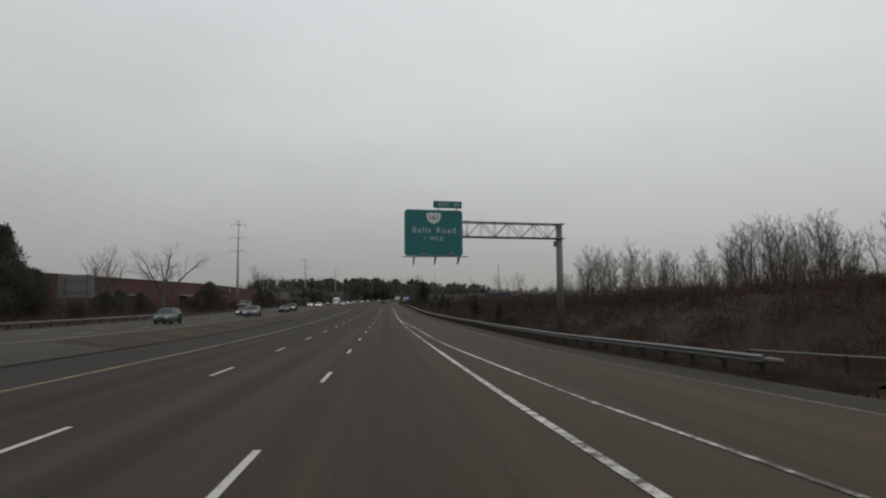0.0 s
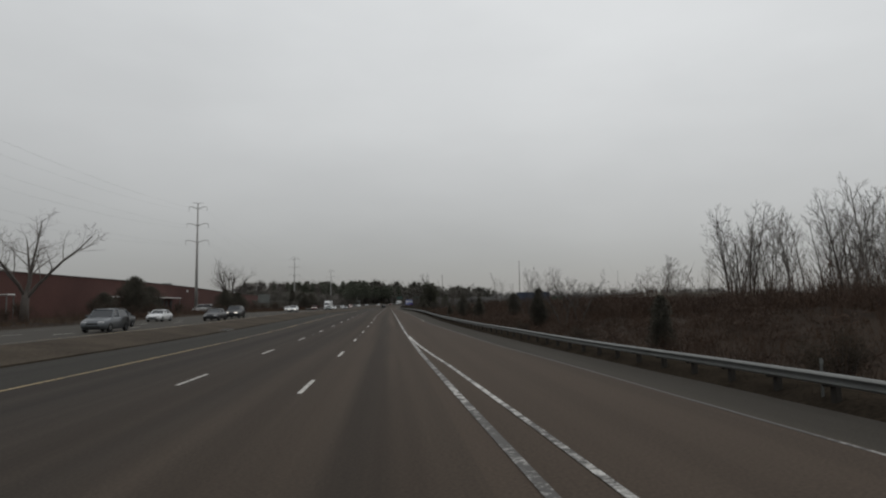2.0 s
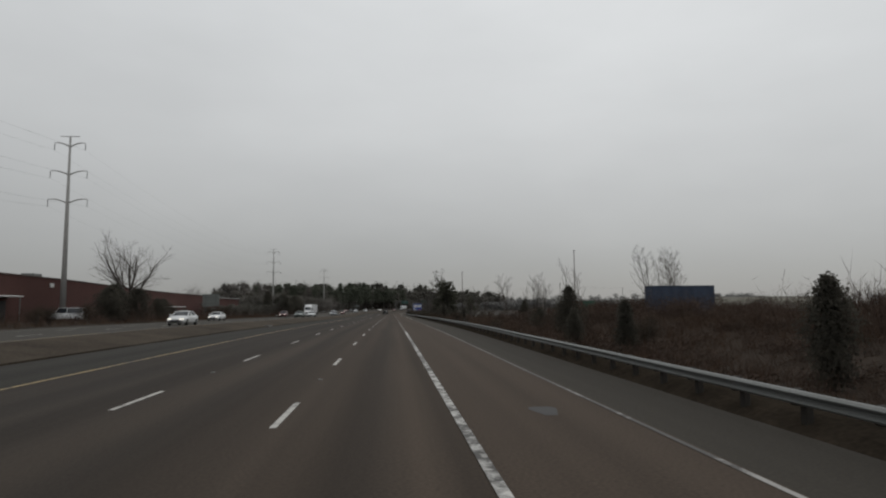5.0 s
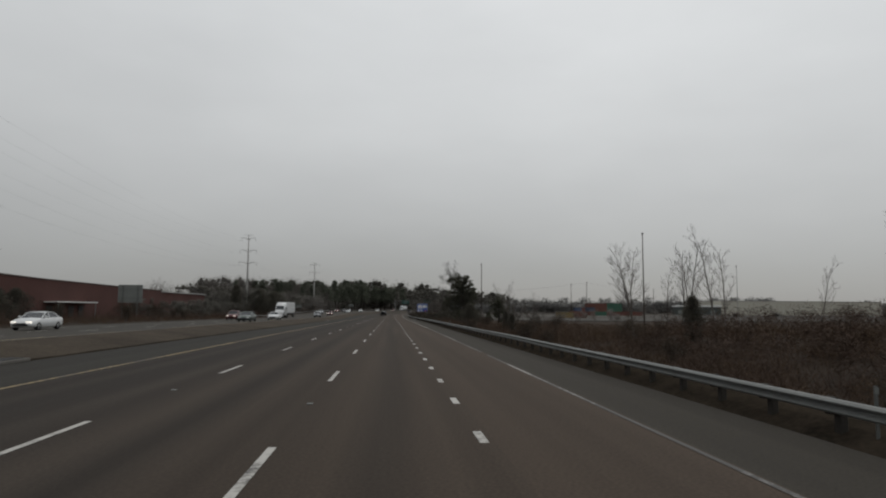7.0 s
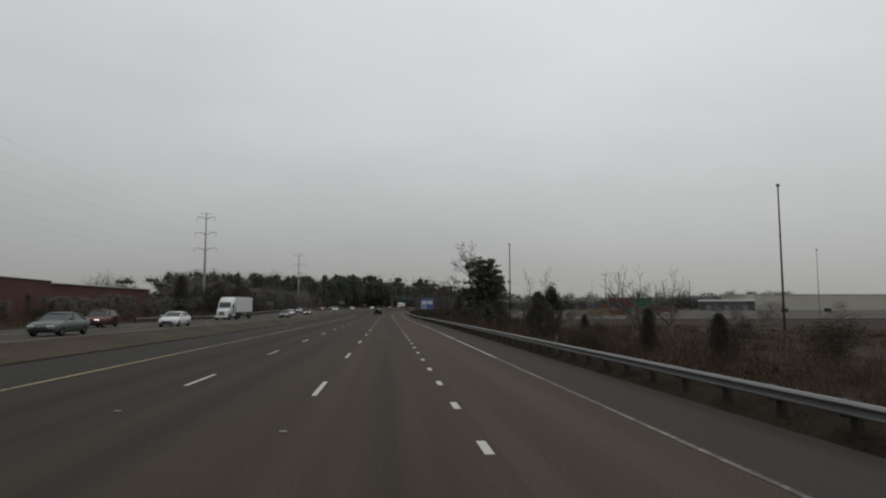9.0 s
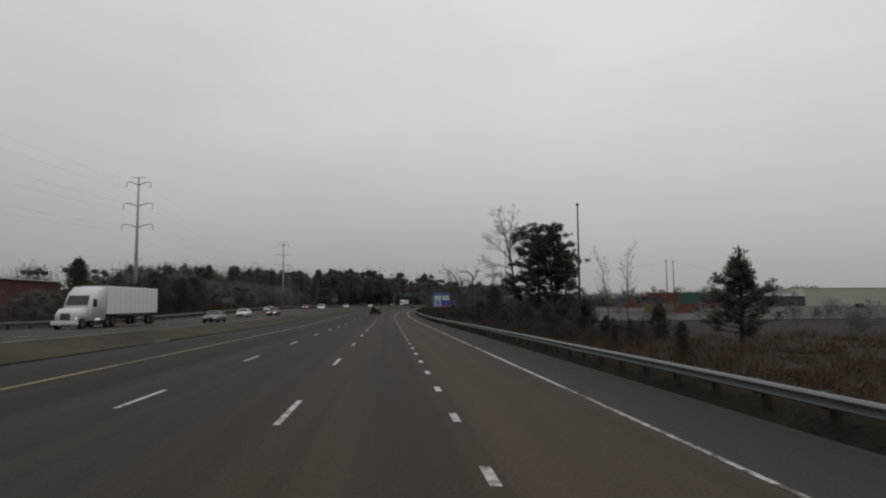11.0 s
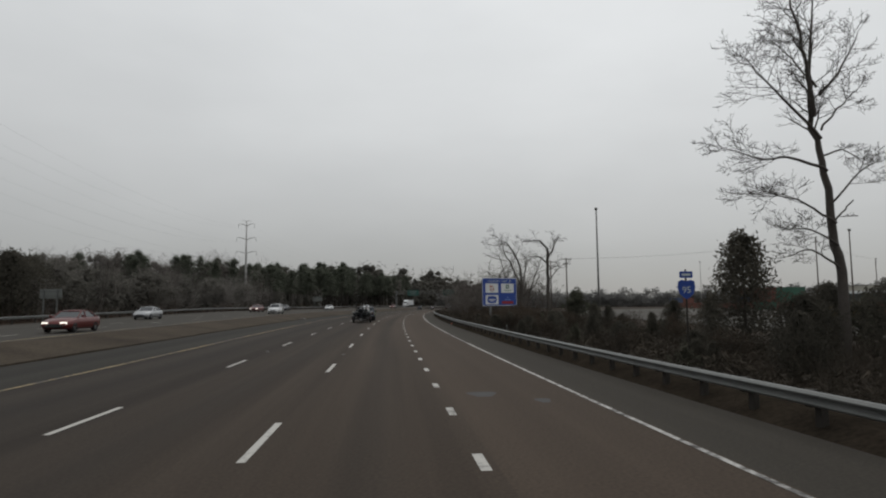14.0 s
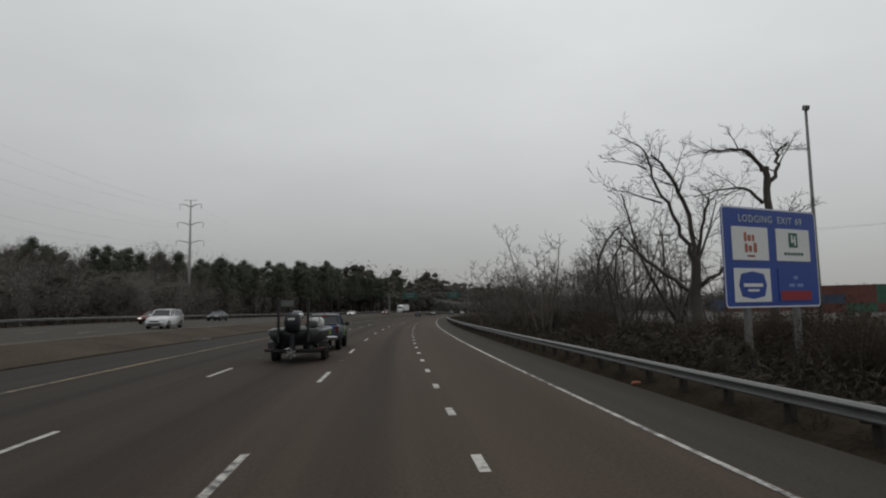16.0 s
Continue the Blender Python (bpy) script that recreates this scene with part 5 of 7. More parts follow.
ANGULAR_LIMBS = (
    (((0, -0.5), (-0.1, 5.0), (-0.1, 8.3), (0.0, 10.0)), 0.26, 0.15, 2),
    (((0.0, 9.9), (-0.9, 10.9), (-2.0, 11.0), (-3.2, 10.9)), 0.12, 0.03, 8),
    (((0.0, 8.7), (0.8, 9.9), (1.05, 11.0), (1.8, 11.5)), 0.14, 0.03, 8),
    (((-0.1, 8.1), (-1.0, 8.9), (-2.2, 8.9), (-3.7, 8.5)), 0.1, 0.02, 6),
    (((-0.1, 5.6), (1.0, 7.0), (2.2, 8.0)), 0.07, 0.02, 6),
)

FORKED_LIMBS = (
    (((0, -0.4), (-0.15, 0.7), (-0.9, 2.3), (-1.7, 3.9), (-2.5, 5.2)), 0.10, 0.025, 9),
    (((-0.9, 2.3), (-2.0, 3.2), (-3.1, 4.0)), 0.05, 0.015, 7),
    (((0.0, 0.3), (0.5, 1.6), (0.9, 2.9), (1.0, 4.6)), 0.08, 0.02, 8),
    (((0.9, 2.9), (1.9, 3.8), (3.0, 4.3)), 0.05, 0.015, 7),
    (((0.5, 1.6), (-0.2, 3.0), (-0.3, 4.4)), 0.045, 0.012, 7),
)


SAPLING = [slender_tree(11, 11, 0.085, (14, 5, 3), 0.5, 0.2), slender_tree(12, 11, 0.095, (14, 5, 3), 0.55, 0.2, mat="dark_bark", stems=2), slender_tree(13, 9, 0.07, (12, 5, 3), 0.55, 0.2, stems=3), slender_tree(14, 11, 0.09, (13, 5, 4), 0.5, 0.2, mat="hazed_bark")]
OAK = [broad_tree(21, 15, 0.42, kids=(7, 7, 5, 4)), broad_tree(22, 13, 0.36, 6, 0.2, 0.85, (7, 6, 5, 4)), broad_tree(23, 12, 0.3, 4, 0.3, 0.6, (7, 7, 5, 4))]
TALL = limbed_tree(33, TALL_LIMBS, "dark_bark", (7, 5, 3))
FORKED = limbed_tree(84, FORKED_LIMBS, "dark_bark", (4, 3, 2), 0.7, 0.1)
GNARLED = [limbed_tree(81, KNOTTY_LIMBS, "dark_bark", (5, 4, 3)), limbed_tree(82, ANGULAR_LIMBS, "dark_bark", (5, 4, 3)), broad_tree(83, 9, 0.17, 3, 0.12, 0.5, (6, 6, 5, 3), 0.09, "dark_bark", 0.17)]
THICKET = [slender_tree(41, 7, 0.06, (8, 5, 3), 0.7, stems=4, wander=0.1), slender_tree(42, 6, 0.055, (8, 5, 3), 0.8, stems=5, wander=0.12)]
CEDAR = [cedar_kind(51, 4.0, 1.3, 8000, 0.09), cedar_kind(52, 4.0, 2.2, 7500, 0.09), cedar_kind(53, 4.0, 3.2, 8500, 0.098), cedar_kind(54, 4.0, 2.0, 9000, 0.075)]
SHRUB = [shrub_kind(91), shrub_kind(92)]
PINE = [pine_kind(61, 15.6, 0.25, 8.6, -0.01, 46, -0.15, 0.26, 0.54), pine_kind(62, 14.6, 0.42, 4.6, -0.05, 28, -0.2, 0.22, 0.5), pine_kind(63, 15.0, 0.40, 4.4, -0.04, 28, 0.2, 0.2, 0.44), pine_kind(64, 10.0, 0.45, 3.6, 0.05, 18, 0.2, 0.15, 0.4)]
WOODPINE = [wood_pine(101, 16, 6.5, 0.42), wood_pine(102, 16, 5.5, 0.5), wood_pine(103, 16, 7.5, 0.35)]
YOUNG = [young_pine(71, 4.0, 2.9), young_pine(72, 4.0, 2.4)]


def gz(x, y):
    """Ground height at a place beside the road."""
    lane = x - road_x(y)
    return road_z(y) + ground_height(lane, y)


def put(kind, x, y, top, base_h, turn, **kw):
    z = gz(x, y)
    k = max((top - z) / base_h, 0.3)
    return place_tree(kind, x, y, z, k, turn, **kw)


trng = random.Random(5)
# slender trees on the bank past the gantry
for i in range(84):
    x, y = (trng.uniform(33, 58), trng.uniform(84, 116)) if i < 52 else (trng.uniform(38, 64), trng.uniform(66, 88))
    top = trng.uniform(6.5, 11.2) - max(0, (y - 130) * 0.09)
    put(SAPLING[i % 4], x, y, top, (11, 11, 9, 11)[i % 4], trng.uniform(0, 360), label="slender bare winter tree on the brushy bank", group="slender bank trees")
for x, y, top, k in ((36.5, 81.6, 9.0, 3), (43, 124.5, 12.5, 1), (53.7, 70, 12, 2), (47, 74, 11, 0), (50, 82, 11.5, 1), (38.5, 133.3, 7.2, 2),  (20.0, 231.3, 6.2, 2), (35.0, 247, 10.2, 0), (37.6, 250, 8.4, 3), (41.4, 225, 10.4, 1), (44.6, 227.4, 9.8, 0), (52.5, 239.8, 11.6, 2), (48, 231.5, 10.4, 3), (64.6, 272.7, 9.0, 0), (18.7, 201.2, 3.7, 1), (19.3, 202.2, 3.1, 3), (35.4, 385, 9.6, 0), (39.0, 387, 10.2, 0), (25.2, 232.5, 6.5, 1), (26.6, 235.4, 6.2, 3), (23.6, 233.4, 4.8, 0)):
    put(SAPLING[k], x, y, top, (11, 11, 9, 11)[k], trng.uniform(0, 360), label="slender bare winter tree in brown brush", group="slender bare trees")
for i in range(22):
    x, y = trng.uniform(48, 68), trng.uniform(62, 84)
    put(SAPLING[i % 4], x, y, trng.uniform(10, 13.5), (11, 11, 9, 11)[i % 4], trng.uniform(0, 360), label="slender bare winter tree on the brushy bank", group="slender bank trees")
# low spreading bare trees in the brush
for x, y, top, k, turn in ((41.4, 136, 6.6, 1, 30), (37, 134.5, 5.6, 0, 160)):
    put(THICKET[k], x, y, top, (7, 6)[k], turn, wide=0.9, label="low spreading bare tree in brown brush", group="low bare trees")
for x, y, top, turn in ((18.7, 111.4, 4.6, 10), (20.5, 112.8, 4.3, 195), (21.2, 139.9, 3.6, 20)):
    put(FORKED, x, y, top, 6.9, turn, label="low forked bare tree in brown brush", group="low bare trees")
for x, y, top, k, turn in ((20.6, 283.5, 3.9, 1, 40), (23.8, 284.5, 3.8, 2, 200)):
    put(OAK[k], x, y, top, (15, 13, 12)[k], turn, label="low round bare tree in the field", group="low bare trees")
# broad bare trees
put(OAK[0], -46, 139, 15.0, 15, 30, label="large bare spreading tree beyond the far lanes", group="large bare trees")
put(OAK[1], -46.5, 249, 15.6, 13, 30, wide=1.0, label="broad bare tree above dark bushes", group="large bare trees")
put(OAK[2], -48.4, 251.5, 14.6, 12, 140, wide=1.0, label="broad bare tree above dark bushes", group="large bare trees")
put(OAK[1], -55, 130, 13.5, 13, 200, wide=0.7, label="broad bare tree above dark bushes", group="large bare trees")
put(OAK[2], -56, 136, 13.5, 12, 20, wide=0.7, label="ragged bare tree near a warehouse", group="large bare trees")
place_tree(TALL, 21.6, 391.0, gz(21, 391), 1.01, 0, label="tall bare tree with a pale forked trunk and long limbs", group="large bare trees")
put(GNARLED[0], 18.4, 449.5, 9.2, 12, 0, label="gnarled bare tree with heavy crooked limbs behind the blue sign", group="gnarled trees")
put(GNARLED[1], 21.8, 447.5, 8.8, 11.6, 0, label="tall gnarled bare tree with angular limbs behind the blue sign", group="gnarled trees")
put(GNARLED[2], 14.6, 451.0, 4.6, 9, 200, label="thin crooked bare tree at the edge of the thicket", group="gnarled trees")
put(GNARLED[2], 16.4, 454.0, 5.6, 9, 320, label="thin crooked bare tree at the edge of the thicket", group="gnarled trees")
put(GNARLED[2], 20.2, 455.0, 9.0, 9, 70, label="thin crooked bare tree at the edge of the thicket", group="gnarled trees")
put(GNARLED[0], 17.6, 463, 6.4, 12, 140, label="gnarled bare tree at the edge of the thicket", group="gnarled trees")
for i in range(56):
    y = trng.uniform(453, 530)
    x = road_x(y) + trng.uniform(12.0, 26)
    put(THICKET[i % 2], x, y, road_z(y) + trng.uniform(5.0, 8.0), (7, 6)[i % 2], trng.uniform(0, 360), label="bare twiggy shrub tree in a roadside thicket", name="shrub_tree", group="thicket trees")
# pines and evergreens on the right
for k, (x, y, top) in enumerate(((21.4, 373.0, 9.9), (21.7, 367.0, 9.6), (22.5, 367.4, 9.9), (22.9, 366.0, 6.0))):
    z = gz(x, y)
    place_tree(PINE[k], x, y, z, (top - z) / (15.6, 14.6, 15.0, 10.0)[k], 0, "tall dark pine with clumped needles and bare lower trunk", "pine_tree", "pines")
# bushy young pines in the brush
for k, (x, y, h) in enumerate(((26, 331, 7.2), (25.7, 344, 3.6), (17.6, 340.5, 4.1), (24.6, 372, 4.2), (21, 359, 3.4), (23.4, 372, 3.8), (27.5, 397, 3.8), (22, 410, 3.0), (21.9, 434.8, 4.9), (20.3, 343.5, 2.2))):
    place_tree(YOUNG[k % 2], x, y, gz(x, y), h / 4.0, 50 * k, wide=1.45 if y > 434 else 1.1, label="bushy young pine with feathery dark needles", name="pine_tree", group="young pines")
for k, (x, y, h, wd) in enumerate(((16.4, 84, 3.2, 0), (18.3, 120.3, 4.2, 0), (15.6, 148.4, 3.6, 0), (21.3, 149.5, 3.6, 1), (14.7, 164, 3.0, 0), (12.9, 168, 2.6, 0), (21.4, 224.2, 3.2, 0), (17.2, 184.4, 4.4, 3), (17.9, 188, 3.0, 1), (18.2, 200.4, 2.4, 2), (16.3, 263, 2.7, 0), (17.5, 274, 3.0, 0), (14.2, 290, 4.2, 1), (18.6, 394.2, 6.4, 3), (20.0, 368.6, 4.0, 2), (21.6, 364.5, 3.4, 2), (24, 366.5, 3.6, 2), (23, 305, 2.4, 0), (15.5, 318, 2.2, 0), (17, 402, 2.4, 0), (16, 420, 2.2, 0), (17, 372, 2.6, 0), (19, 334, 2.0, 0), (20, 342, 2.2, 0), (22, 346, 1.9, 0), (16, 329, 1.8, 0))):
    z = gz(x, y)
    place_cedar(CEDAR[wd], x, y, z, h / 4.0, 50 * k)
# low evergreens standing in the brush before the yard
erng = random.Random(44)
for k in range(22):
    y = erng.uniform(376, 446)
    x = road_x(y) + blend(RAIL, y) + erng.uniform(3.2, 15.0)
    h = erng.uniform(1.0, 1.9) if 392 < y < 432 else erng.uniform(1.3, 2.6)
    if k % 3 == 2:
        place_tree(YOUNG[k % 2], x, y, gz(x, y), h / 4.0, 70 * k, wide=1.1, label="low bushy young pine in dark roadside brush", name="pine_tree", group="young pines")
    else:
        place_cedar(CEDAR[(1, 2, 3)[k % 3]], x, y, gz(x, y), h / 4.0, 70 * k, 1.0, "low dark evergreen in roadside brush")
for k, (x, y, h, wd) in enumerate(((21.7, 428, 2.8, 1), (22.2, 425, 2.7, 1), (19.9, 415, 2.1, 1), (21.2, 408, 3.2, 3), (18.9, 390, 3.3, 2), (22.4, 405, 3.4, 3), (22.4, 395, 2.4, 2), (17.0, 376, 3.0, 2), (19.6, 377, 3.4, 2), (21.0, 379.5, 3.8, 2), (18.4, 380, 2.6, 1), (13.6, 356, 2.6, 2), (15.0, 352, 3.0, 2), (14.6, 359, 2.8, 1), (19.5, 361, 3.6, 2), (23, 370, 4.6, 2), (24.0, 368, 4.6, 2), (24.4, 373, 4.4, 2), (21.8, 361.4, 4.2, 1), (25.4, 374, 4.2, 2), (19.6, 352.4, 2.2, 1), (18.4, 357, 3.2, 2), (24.4, 391, 4.2, 2), (26.6, 399, 4.0, 2), (29.5, 394, 4.0, 3))):
    place_cedar(CEDAR[wd], x, y, gz(x, y), h / 4.0, 70 * k, 1.0, "dense dark evergreen in roadside brush")
for k in range(14):
    y = erng.uniform(396, 434)
    x = road_x(y) + blend(RAIL, y) + erng.uniform(2.6, 8.5)
    place_cedar(CEDAR[(2, 1, 3)[k % 3]], x, y, gz(x, y), erng.uniform(1.5, 2.3) / 4.0, 77 * k, 1.0, "low dark evergreen in roadside brush")
for k in range(30):
    y = erng.uniform(423, 470)
    x = road_x(y) + blend(RAIL, y) + erng.uniform(3.4, 12.0)
    own = thing("shrub", pose(x, y, gz(x, y) - 0.1, 0, 0, 80 * k) @ Matrix.Scale(erng.uniform(2.3, 3.1) / 3.0, 4), "dense dark twiggy shrub behind a guardrail", "shrub", "roadside shrubs")
    part("stem", SHRUB[k % 2][0], M["bark"], own)
    part("crown", SHRUB[k % 2][1], M["shrub"], own)
for k, (x, y, h) in enumerate(((15.4, 337.6, 2.0), (16.4, 336, 1.7), (19.4, 338.6, 1.8), (21, 340, 2.0), (14.8, 342, 1.9), (22.6, 341.5, 2.2), (24.4, 341, 2.1), (13.6, 347, 2.0), (18.8, 346, 1.8), (16.4, 331, 1.6), (18.6, 332, 1.9))):
    own = thing("shrub", pose(x, y, gz(x, y) - 0.1, 0, 0, 80 * k) @ Matrix.Scale(h / 3.0, 4), "dense dark brown twiggy shrub among young pines", "shrub", "roadside shrubs")
    part("stem", SHRUB[k % 2][0], M["bark"], own)
    part("crown", SHRUB[k % 2][1], M["shrub"], own)
# loose rounded shrubs in the brush
for k in range(44):
    y = trng.uniform(385, 470) if k < 26 else trng.uniform(60, 345)
    x = road_x(y) + blend(RAIL, y) + trng.uniform(3.0, 15.0)
    own = thing("shrub", pose(x, y, gz(x, y) - 0.1, 0, 0, 80 * k) @ Matrix.Scale(trng.uniform(1.5, 2.9) / 3.0, 4), "dense dark brown twiggy shrub in roadside brush", "shrub", "roadside shrubs")
    part("stem", SHRUB[k % 2][0], M["bark"], own)
    part("crown", SHRUB[k % 2][1], M["shrub"], own)
for k in range(26):
    y = trng.uniform(78, 330)
    x = road_x(y) - trng.uniform(38, 52)
    own = thing("shrub", pose(x, y, gz(x, y) - 0.1, 0, 0, 80 * k) @ Matrix.Scale(trng.uniform(1.8, 3.6) / 3.0, 4), "dense dark shrub before a brick warehouse", "shrub", "warehouse shrubs")
    part("stem", SHRUB[k % 2][0], M["bark"], own)
    part("crown", SHRUB[k % 2][1], M["shrub"], own)
# dark evergreens and bushes beyond the far lanes
for k, (x, y, h, wd) in enumerate(((-51, 90, 8.0, 2), (-52, 97, 8.0, 2), (-52.5, 94, 13.0, 0), (-53, 103, 7.5, 2), (-50, 82, 7.5, 2), (-46, 112, 4.4, 2), (-47, 120, 4.6, 2), (-46, 127, 4.2, 2), (-45, 160, 4.0, 2), (-47, 177.6, 7.2, 2), (-48.6, 181.2, 6.8, 2), (-46.6, 184.6, 5.6, 2), (-45, 238, 5.6, 2), (-46.5, 243, 6.2, 2), (-44, 247, 5.6, 2), (-46, 262, 4.2, 2), (-47, 268, 4.2, 2), (-50.5, 397, 9.8, 0), (-47, 422, 7.6, 2), (-50, 430, 9.0, 2), (-46, 435, 8.0, 2), (-51, 440, 9.6, 2), (-47, 447, 8.8, 2), (-49, 455, 8.6, 2))):
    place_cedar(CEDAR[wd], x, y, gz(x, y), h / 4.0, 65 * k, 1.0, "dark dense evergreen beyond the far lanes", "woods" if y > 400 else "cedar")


# ---- brush and weeds: uncountable stems ----
def stems(name, spots, mat, label, lean=0.5, width=0.015, per=26, seed=1, twigs=3):
    rng = np.random.default_rng(seed)
    s = np.asarray(spots)
    n = len(s) * per
    base = np.repeat(s[:, :3], per, 0)
    h = np.repeat(s[:, 3], per) * rng.uniform(0.45, 1.1, n)
    spread = np.repeat(s[:, 3], per)[:, None] * 0.22
    base[:, :2] += rng.normal(size=(n, 2)) * spread
    d = np.concatenate([rng.normal(size=(n, 2)) * lean, np.ones((n, 1))], 1)
    tip = base + d * h[:, None]
    a = rng.uniform(0, np.pi, n)
    side = np.stack([np.cos(a), np.sin(a), np.zeros(n)], 1) * (width * (0.6 + h / 4))[:, None]
    tris = [np.stack([base - side, base + side, tip], 1)]
    # side twigs along the stem
    for _ in range(twigs):
        u = rng.uniform(0.25, 0.95, n)[:, None]
        q = base + (tip - base) * u
        d2 = rng.normal(size=(n, 3)) * 0.55 + np.array([0, 0, 0.35])
        t2 = q + d2 * (h * rng.uniform(0.15, 0.4, n))[:, None]
        tris.append(np.stack([q - side * 0.7, q + side * 0.7, t2], 1))
    me = triangles(name, np.concatenate(tris).reshape(-1, 3))
    me.materials.append(M[mat])
    return tagged(new(name, me), label, "brush", kind="stuff")


brng = random.Random(9)


def scatter(count, y0, y1, near, far, h0, h1, far_side=False):
    out = []
    for _ in range(count):
        y = brng.uniform(y0, y1)
        lane = brng.uniform(near, far) if far_side else blend(RAIL, y) + near + (far - near) * brng.random() ** 1.3
        x = road_x(y) + lane
        if 364.2 < y - 1.7 * (x - 15) < 369.2 and x > 12:
            continue
        k = 1.0 if far_side else min(0.45 + (lane - blend(RAIL, y) - near) / 5.0, 1.0)
        out.append((x, y, gz(x, y) - 0.1, brng.uniform(h0, h1) * k * max(0.72 + 0.75 * noise.noise(Vector((x * 0.14, y * 0.14, 1))) + 0.3 * noise.noise(Vector((x * 0.5, y * 0.5, 4))), 0.5)))
    return out


stems("roadside_brush", scatter(2200, 10, 118, 1.4, 34, 0.8, 1.9), "brush", "tangled dark brown leafless brush behind the guardrail", width=0.01, per=22, seed=1)
stems("bank_brush", scatter(1100, 50, 175, 16, 52, 2.2, 3.9), "brush", "tall tangled brown brush on the bank", per=24, seed=11, width=0.02)
stems("roadside_brush", scatter(1300, 112, 205, 1.4, 24, 0.9, 2.1), "brush", "tangled dark brown leafless brush behind the guardrail", width=0.01, per=22, seed=2)
stems("roadside_weeds", scatter(1500, 195, 345, 1.6, 34, 0.7, 1.8), "weeds", "tall tan weeds and dead grass behind the guardrail", per=24, seed=3, width=0.013)
stems("roadside_brush", scatter(500, 195, 345, 1.8, 14, 1.0, 2.2), "brush", "low dark brush behind the guardrail", per=30, seed=4)
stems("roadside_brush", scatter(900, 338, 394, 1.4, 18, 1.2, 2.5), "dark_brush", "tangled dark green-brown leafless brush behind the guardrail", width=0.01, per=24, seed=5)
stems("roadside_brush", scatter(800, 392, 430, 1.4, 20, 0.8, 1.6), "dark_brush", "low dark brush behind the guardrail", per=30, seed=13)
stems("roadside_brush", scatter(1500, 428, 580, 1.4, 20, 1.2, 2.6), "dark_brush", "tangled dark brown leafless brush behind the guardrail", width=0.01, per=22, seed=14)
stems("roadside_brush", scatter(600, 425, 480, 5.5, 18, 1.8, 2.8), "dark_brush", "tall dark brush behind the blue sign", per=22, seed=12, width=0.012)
straw = []
for _ in range(300):
    sx = 12.6 + 15 * brng.random() ** 1.6
    sy = 1.7 * (sx - 15) + brng.uniform(364.2, 369.2)
    straw.append((sx, sy, gz(sx, sy) - 0.1, brng.uniform(0.6, 1.15) if sx < 19 else brng.uniform(0.3, 0.5)))
stems("straw_grass", straw, "tan_grass", "tall reddish straw grass in a gap between evergreens", per=40, seed=31, width=0.02, twigs=1, lean=0.25)
stems("bank_grass", scatter(7000, 14, 180, 0.9, 36, 0.7, 1.4), "bank_grass", "dead brown grass on the bank", per=11, seed=21, width=0.018, twigs=1, lean=0.35)
stems("field_grass", scatter(4200, 175, 350, 0.9, 60, 0.35, 0.8), "weeds", "dead tan grass in the field", per=12, seed=22, width=0.018, twigs=1, lean=0.35)
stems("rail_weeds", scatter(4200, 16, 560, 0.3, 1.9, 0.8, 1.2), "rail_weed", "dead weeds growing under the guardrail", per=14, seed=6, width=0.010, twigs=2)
stems("far_weeds", scatter(1900, 60, 420, -50, -34.2, 0.5, 1.5, True), "weeds", "tan weeds and brush beyond the far lanes", per=14, seed=7, twigs=2)
stems("far_brush", scatter(1700, 60, 760, -56, -36, 1.4, 3.4, True), "brush", "dark brush beyond the far lanes", per=16, seed=8, twigs=3)
stems("median_grass", scatter(4500, 40, 560, -16.3, -12.9, 0.10, 0.26, True), "weeds", "short dead grass tufts in the median", per=8, seed=10, width=0.012, twigs=1)


# ---- woods in the distance ----
def woods(name, spots, mat, label, per=420, size=0.55, seed=1, round_top=0.5, narrow=0.5, soft=0.14, solid=0.62):
    """Crowns built of clumps of leaves round solid hearts, ragged towards their edges."""
    rng = np.random.default_rng(seed)
    allc, away, cores, wide = [], [], [], []
    clumps = 16
    for x, y, z, h, w in spots:
        conical = rng.random() > round_top
        u = rng.random(clumps)
        ang = rng.uniform(0, 2 * np.pi, clumps)
        reach = (1.0 - u * 0.95) if conical else np.sqrt(np.clip(1 - (1.6 * u - 0.75) ** 2, 0.05, 1))
        rad = w * 0.36 * reach * np.sqrt(rng.random(clumps))
        cc = np.stack([x + rad * np.cos(ang), y + rad * np.sin(ang), z + h * (0.12 + 0.74 * u)], 1)
        m = per // clumps
        pts = np.repeat(cc, m, 0) + np.clip(rng.normal(size=(m * clumps, 3)), -1.5, 1.5) * np.array([w * soft, w * soft, h * soft * 0.55])
        allc.append(pts)
        away.append((pts - np.repeat(cc, m, 0)) / np.array([w * soft, w * soft, h * soft]) + 0.8 * (pts - np.array([x, y, z + h * 0.4])) / np.array([w * 0.5, w * 0.5, h * 0.5]))
        if solid:
            cores.append(cc)
            wide.append(np.tile(np.array([w * soft, w * soft, h * soft * 0.6]) * solid, (clumps, 1)))
    tris, away = leaf_tris(np.concatenate(allc), size, rng, 0.3, narrow), np.concatenate(away)
    if solid:
        hv, ho = hearts(np.concatenate(cores), np.concatenate(wide), rng)
        tris, away = np.concatenate([tris, hv]), np.concatenate([away, ho])
    me = triangles(name, tris, away)
    me.materials.append(M[mat])
    return tagged(new(name, me), label, "woods", kind="stuff")


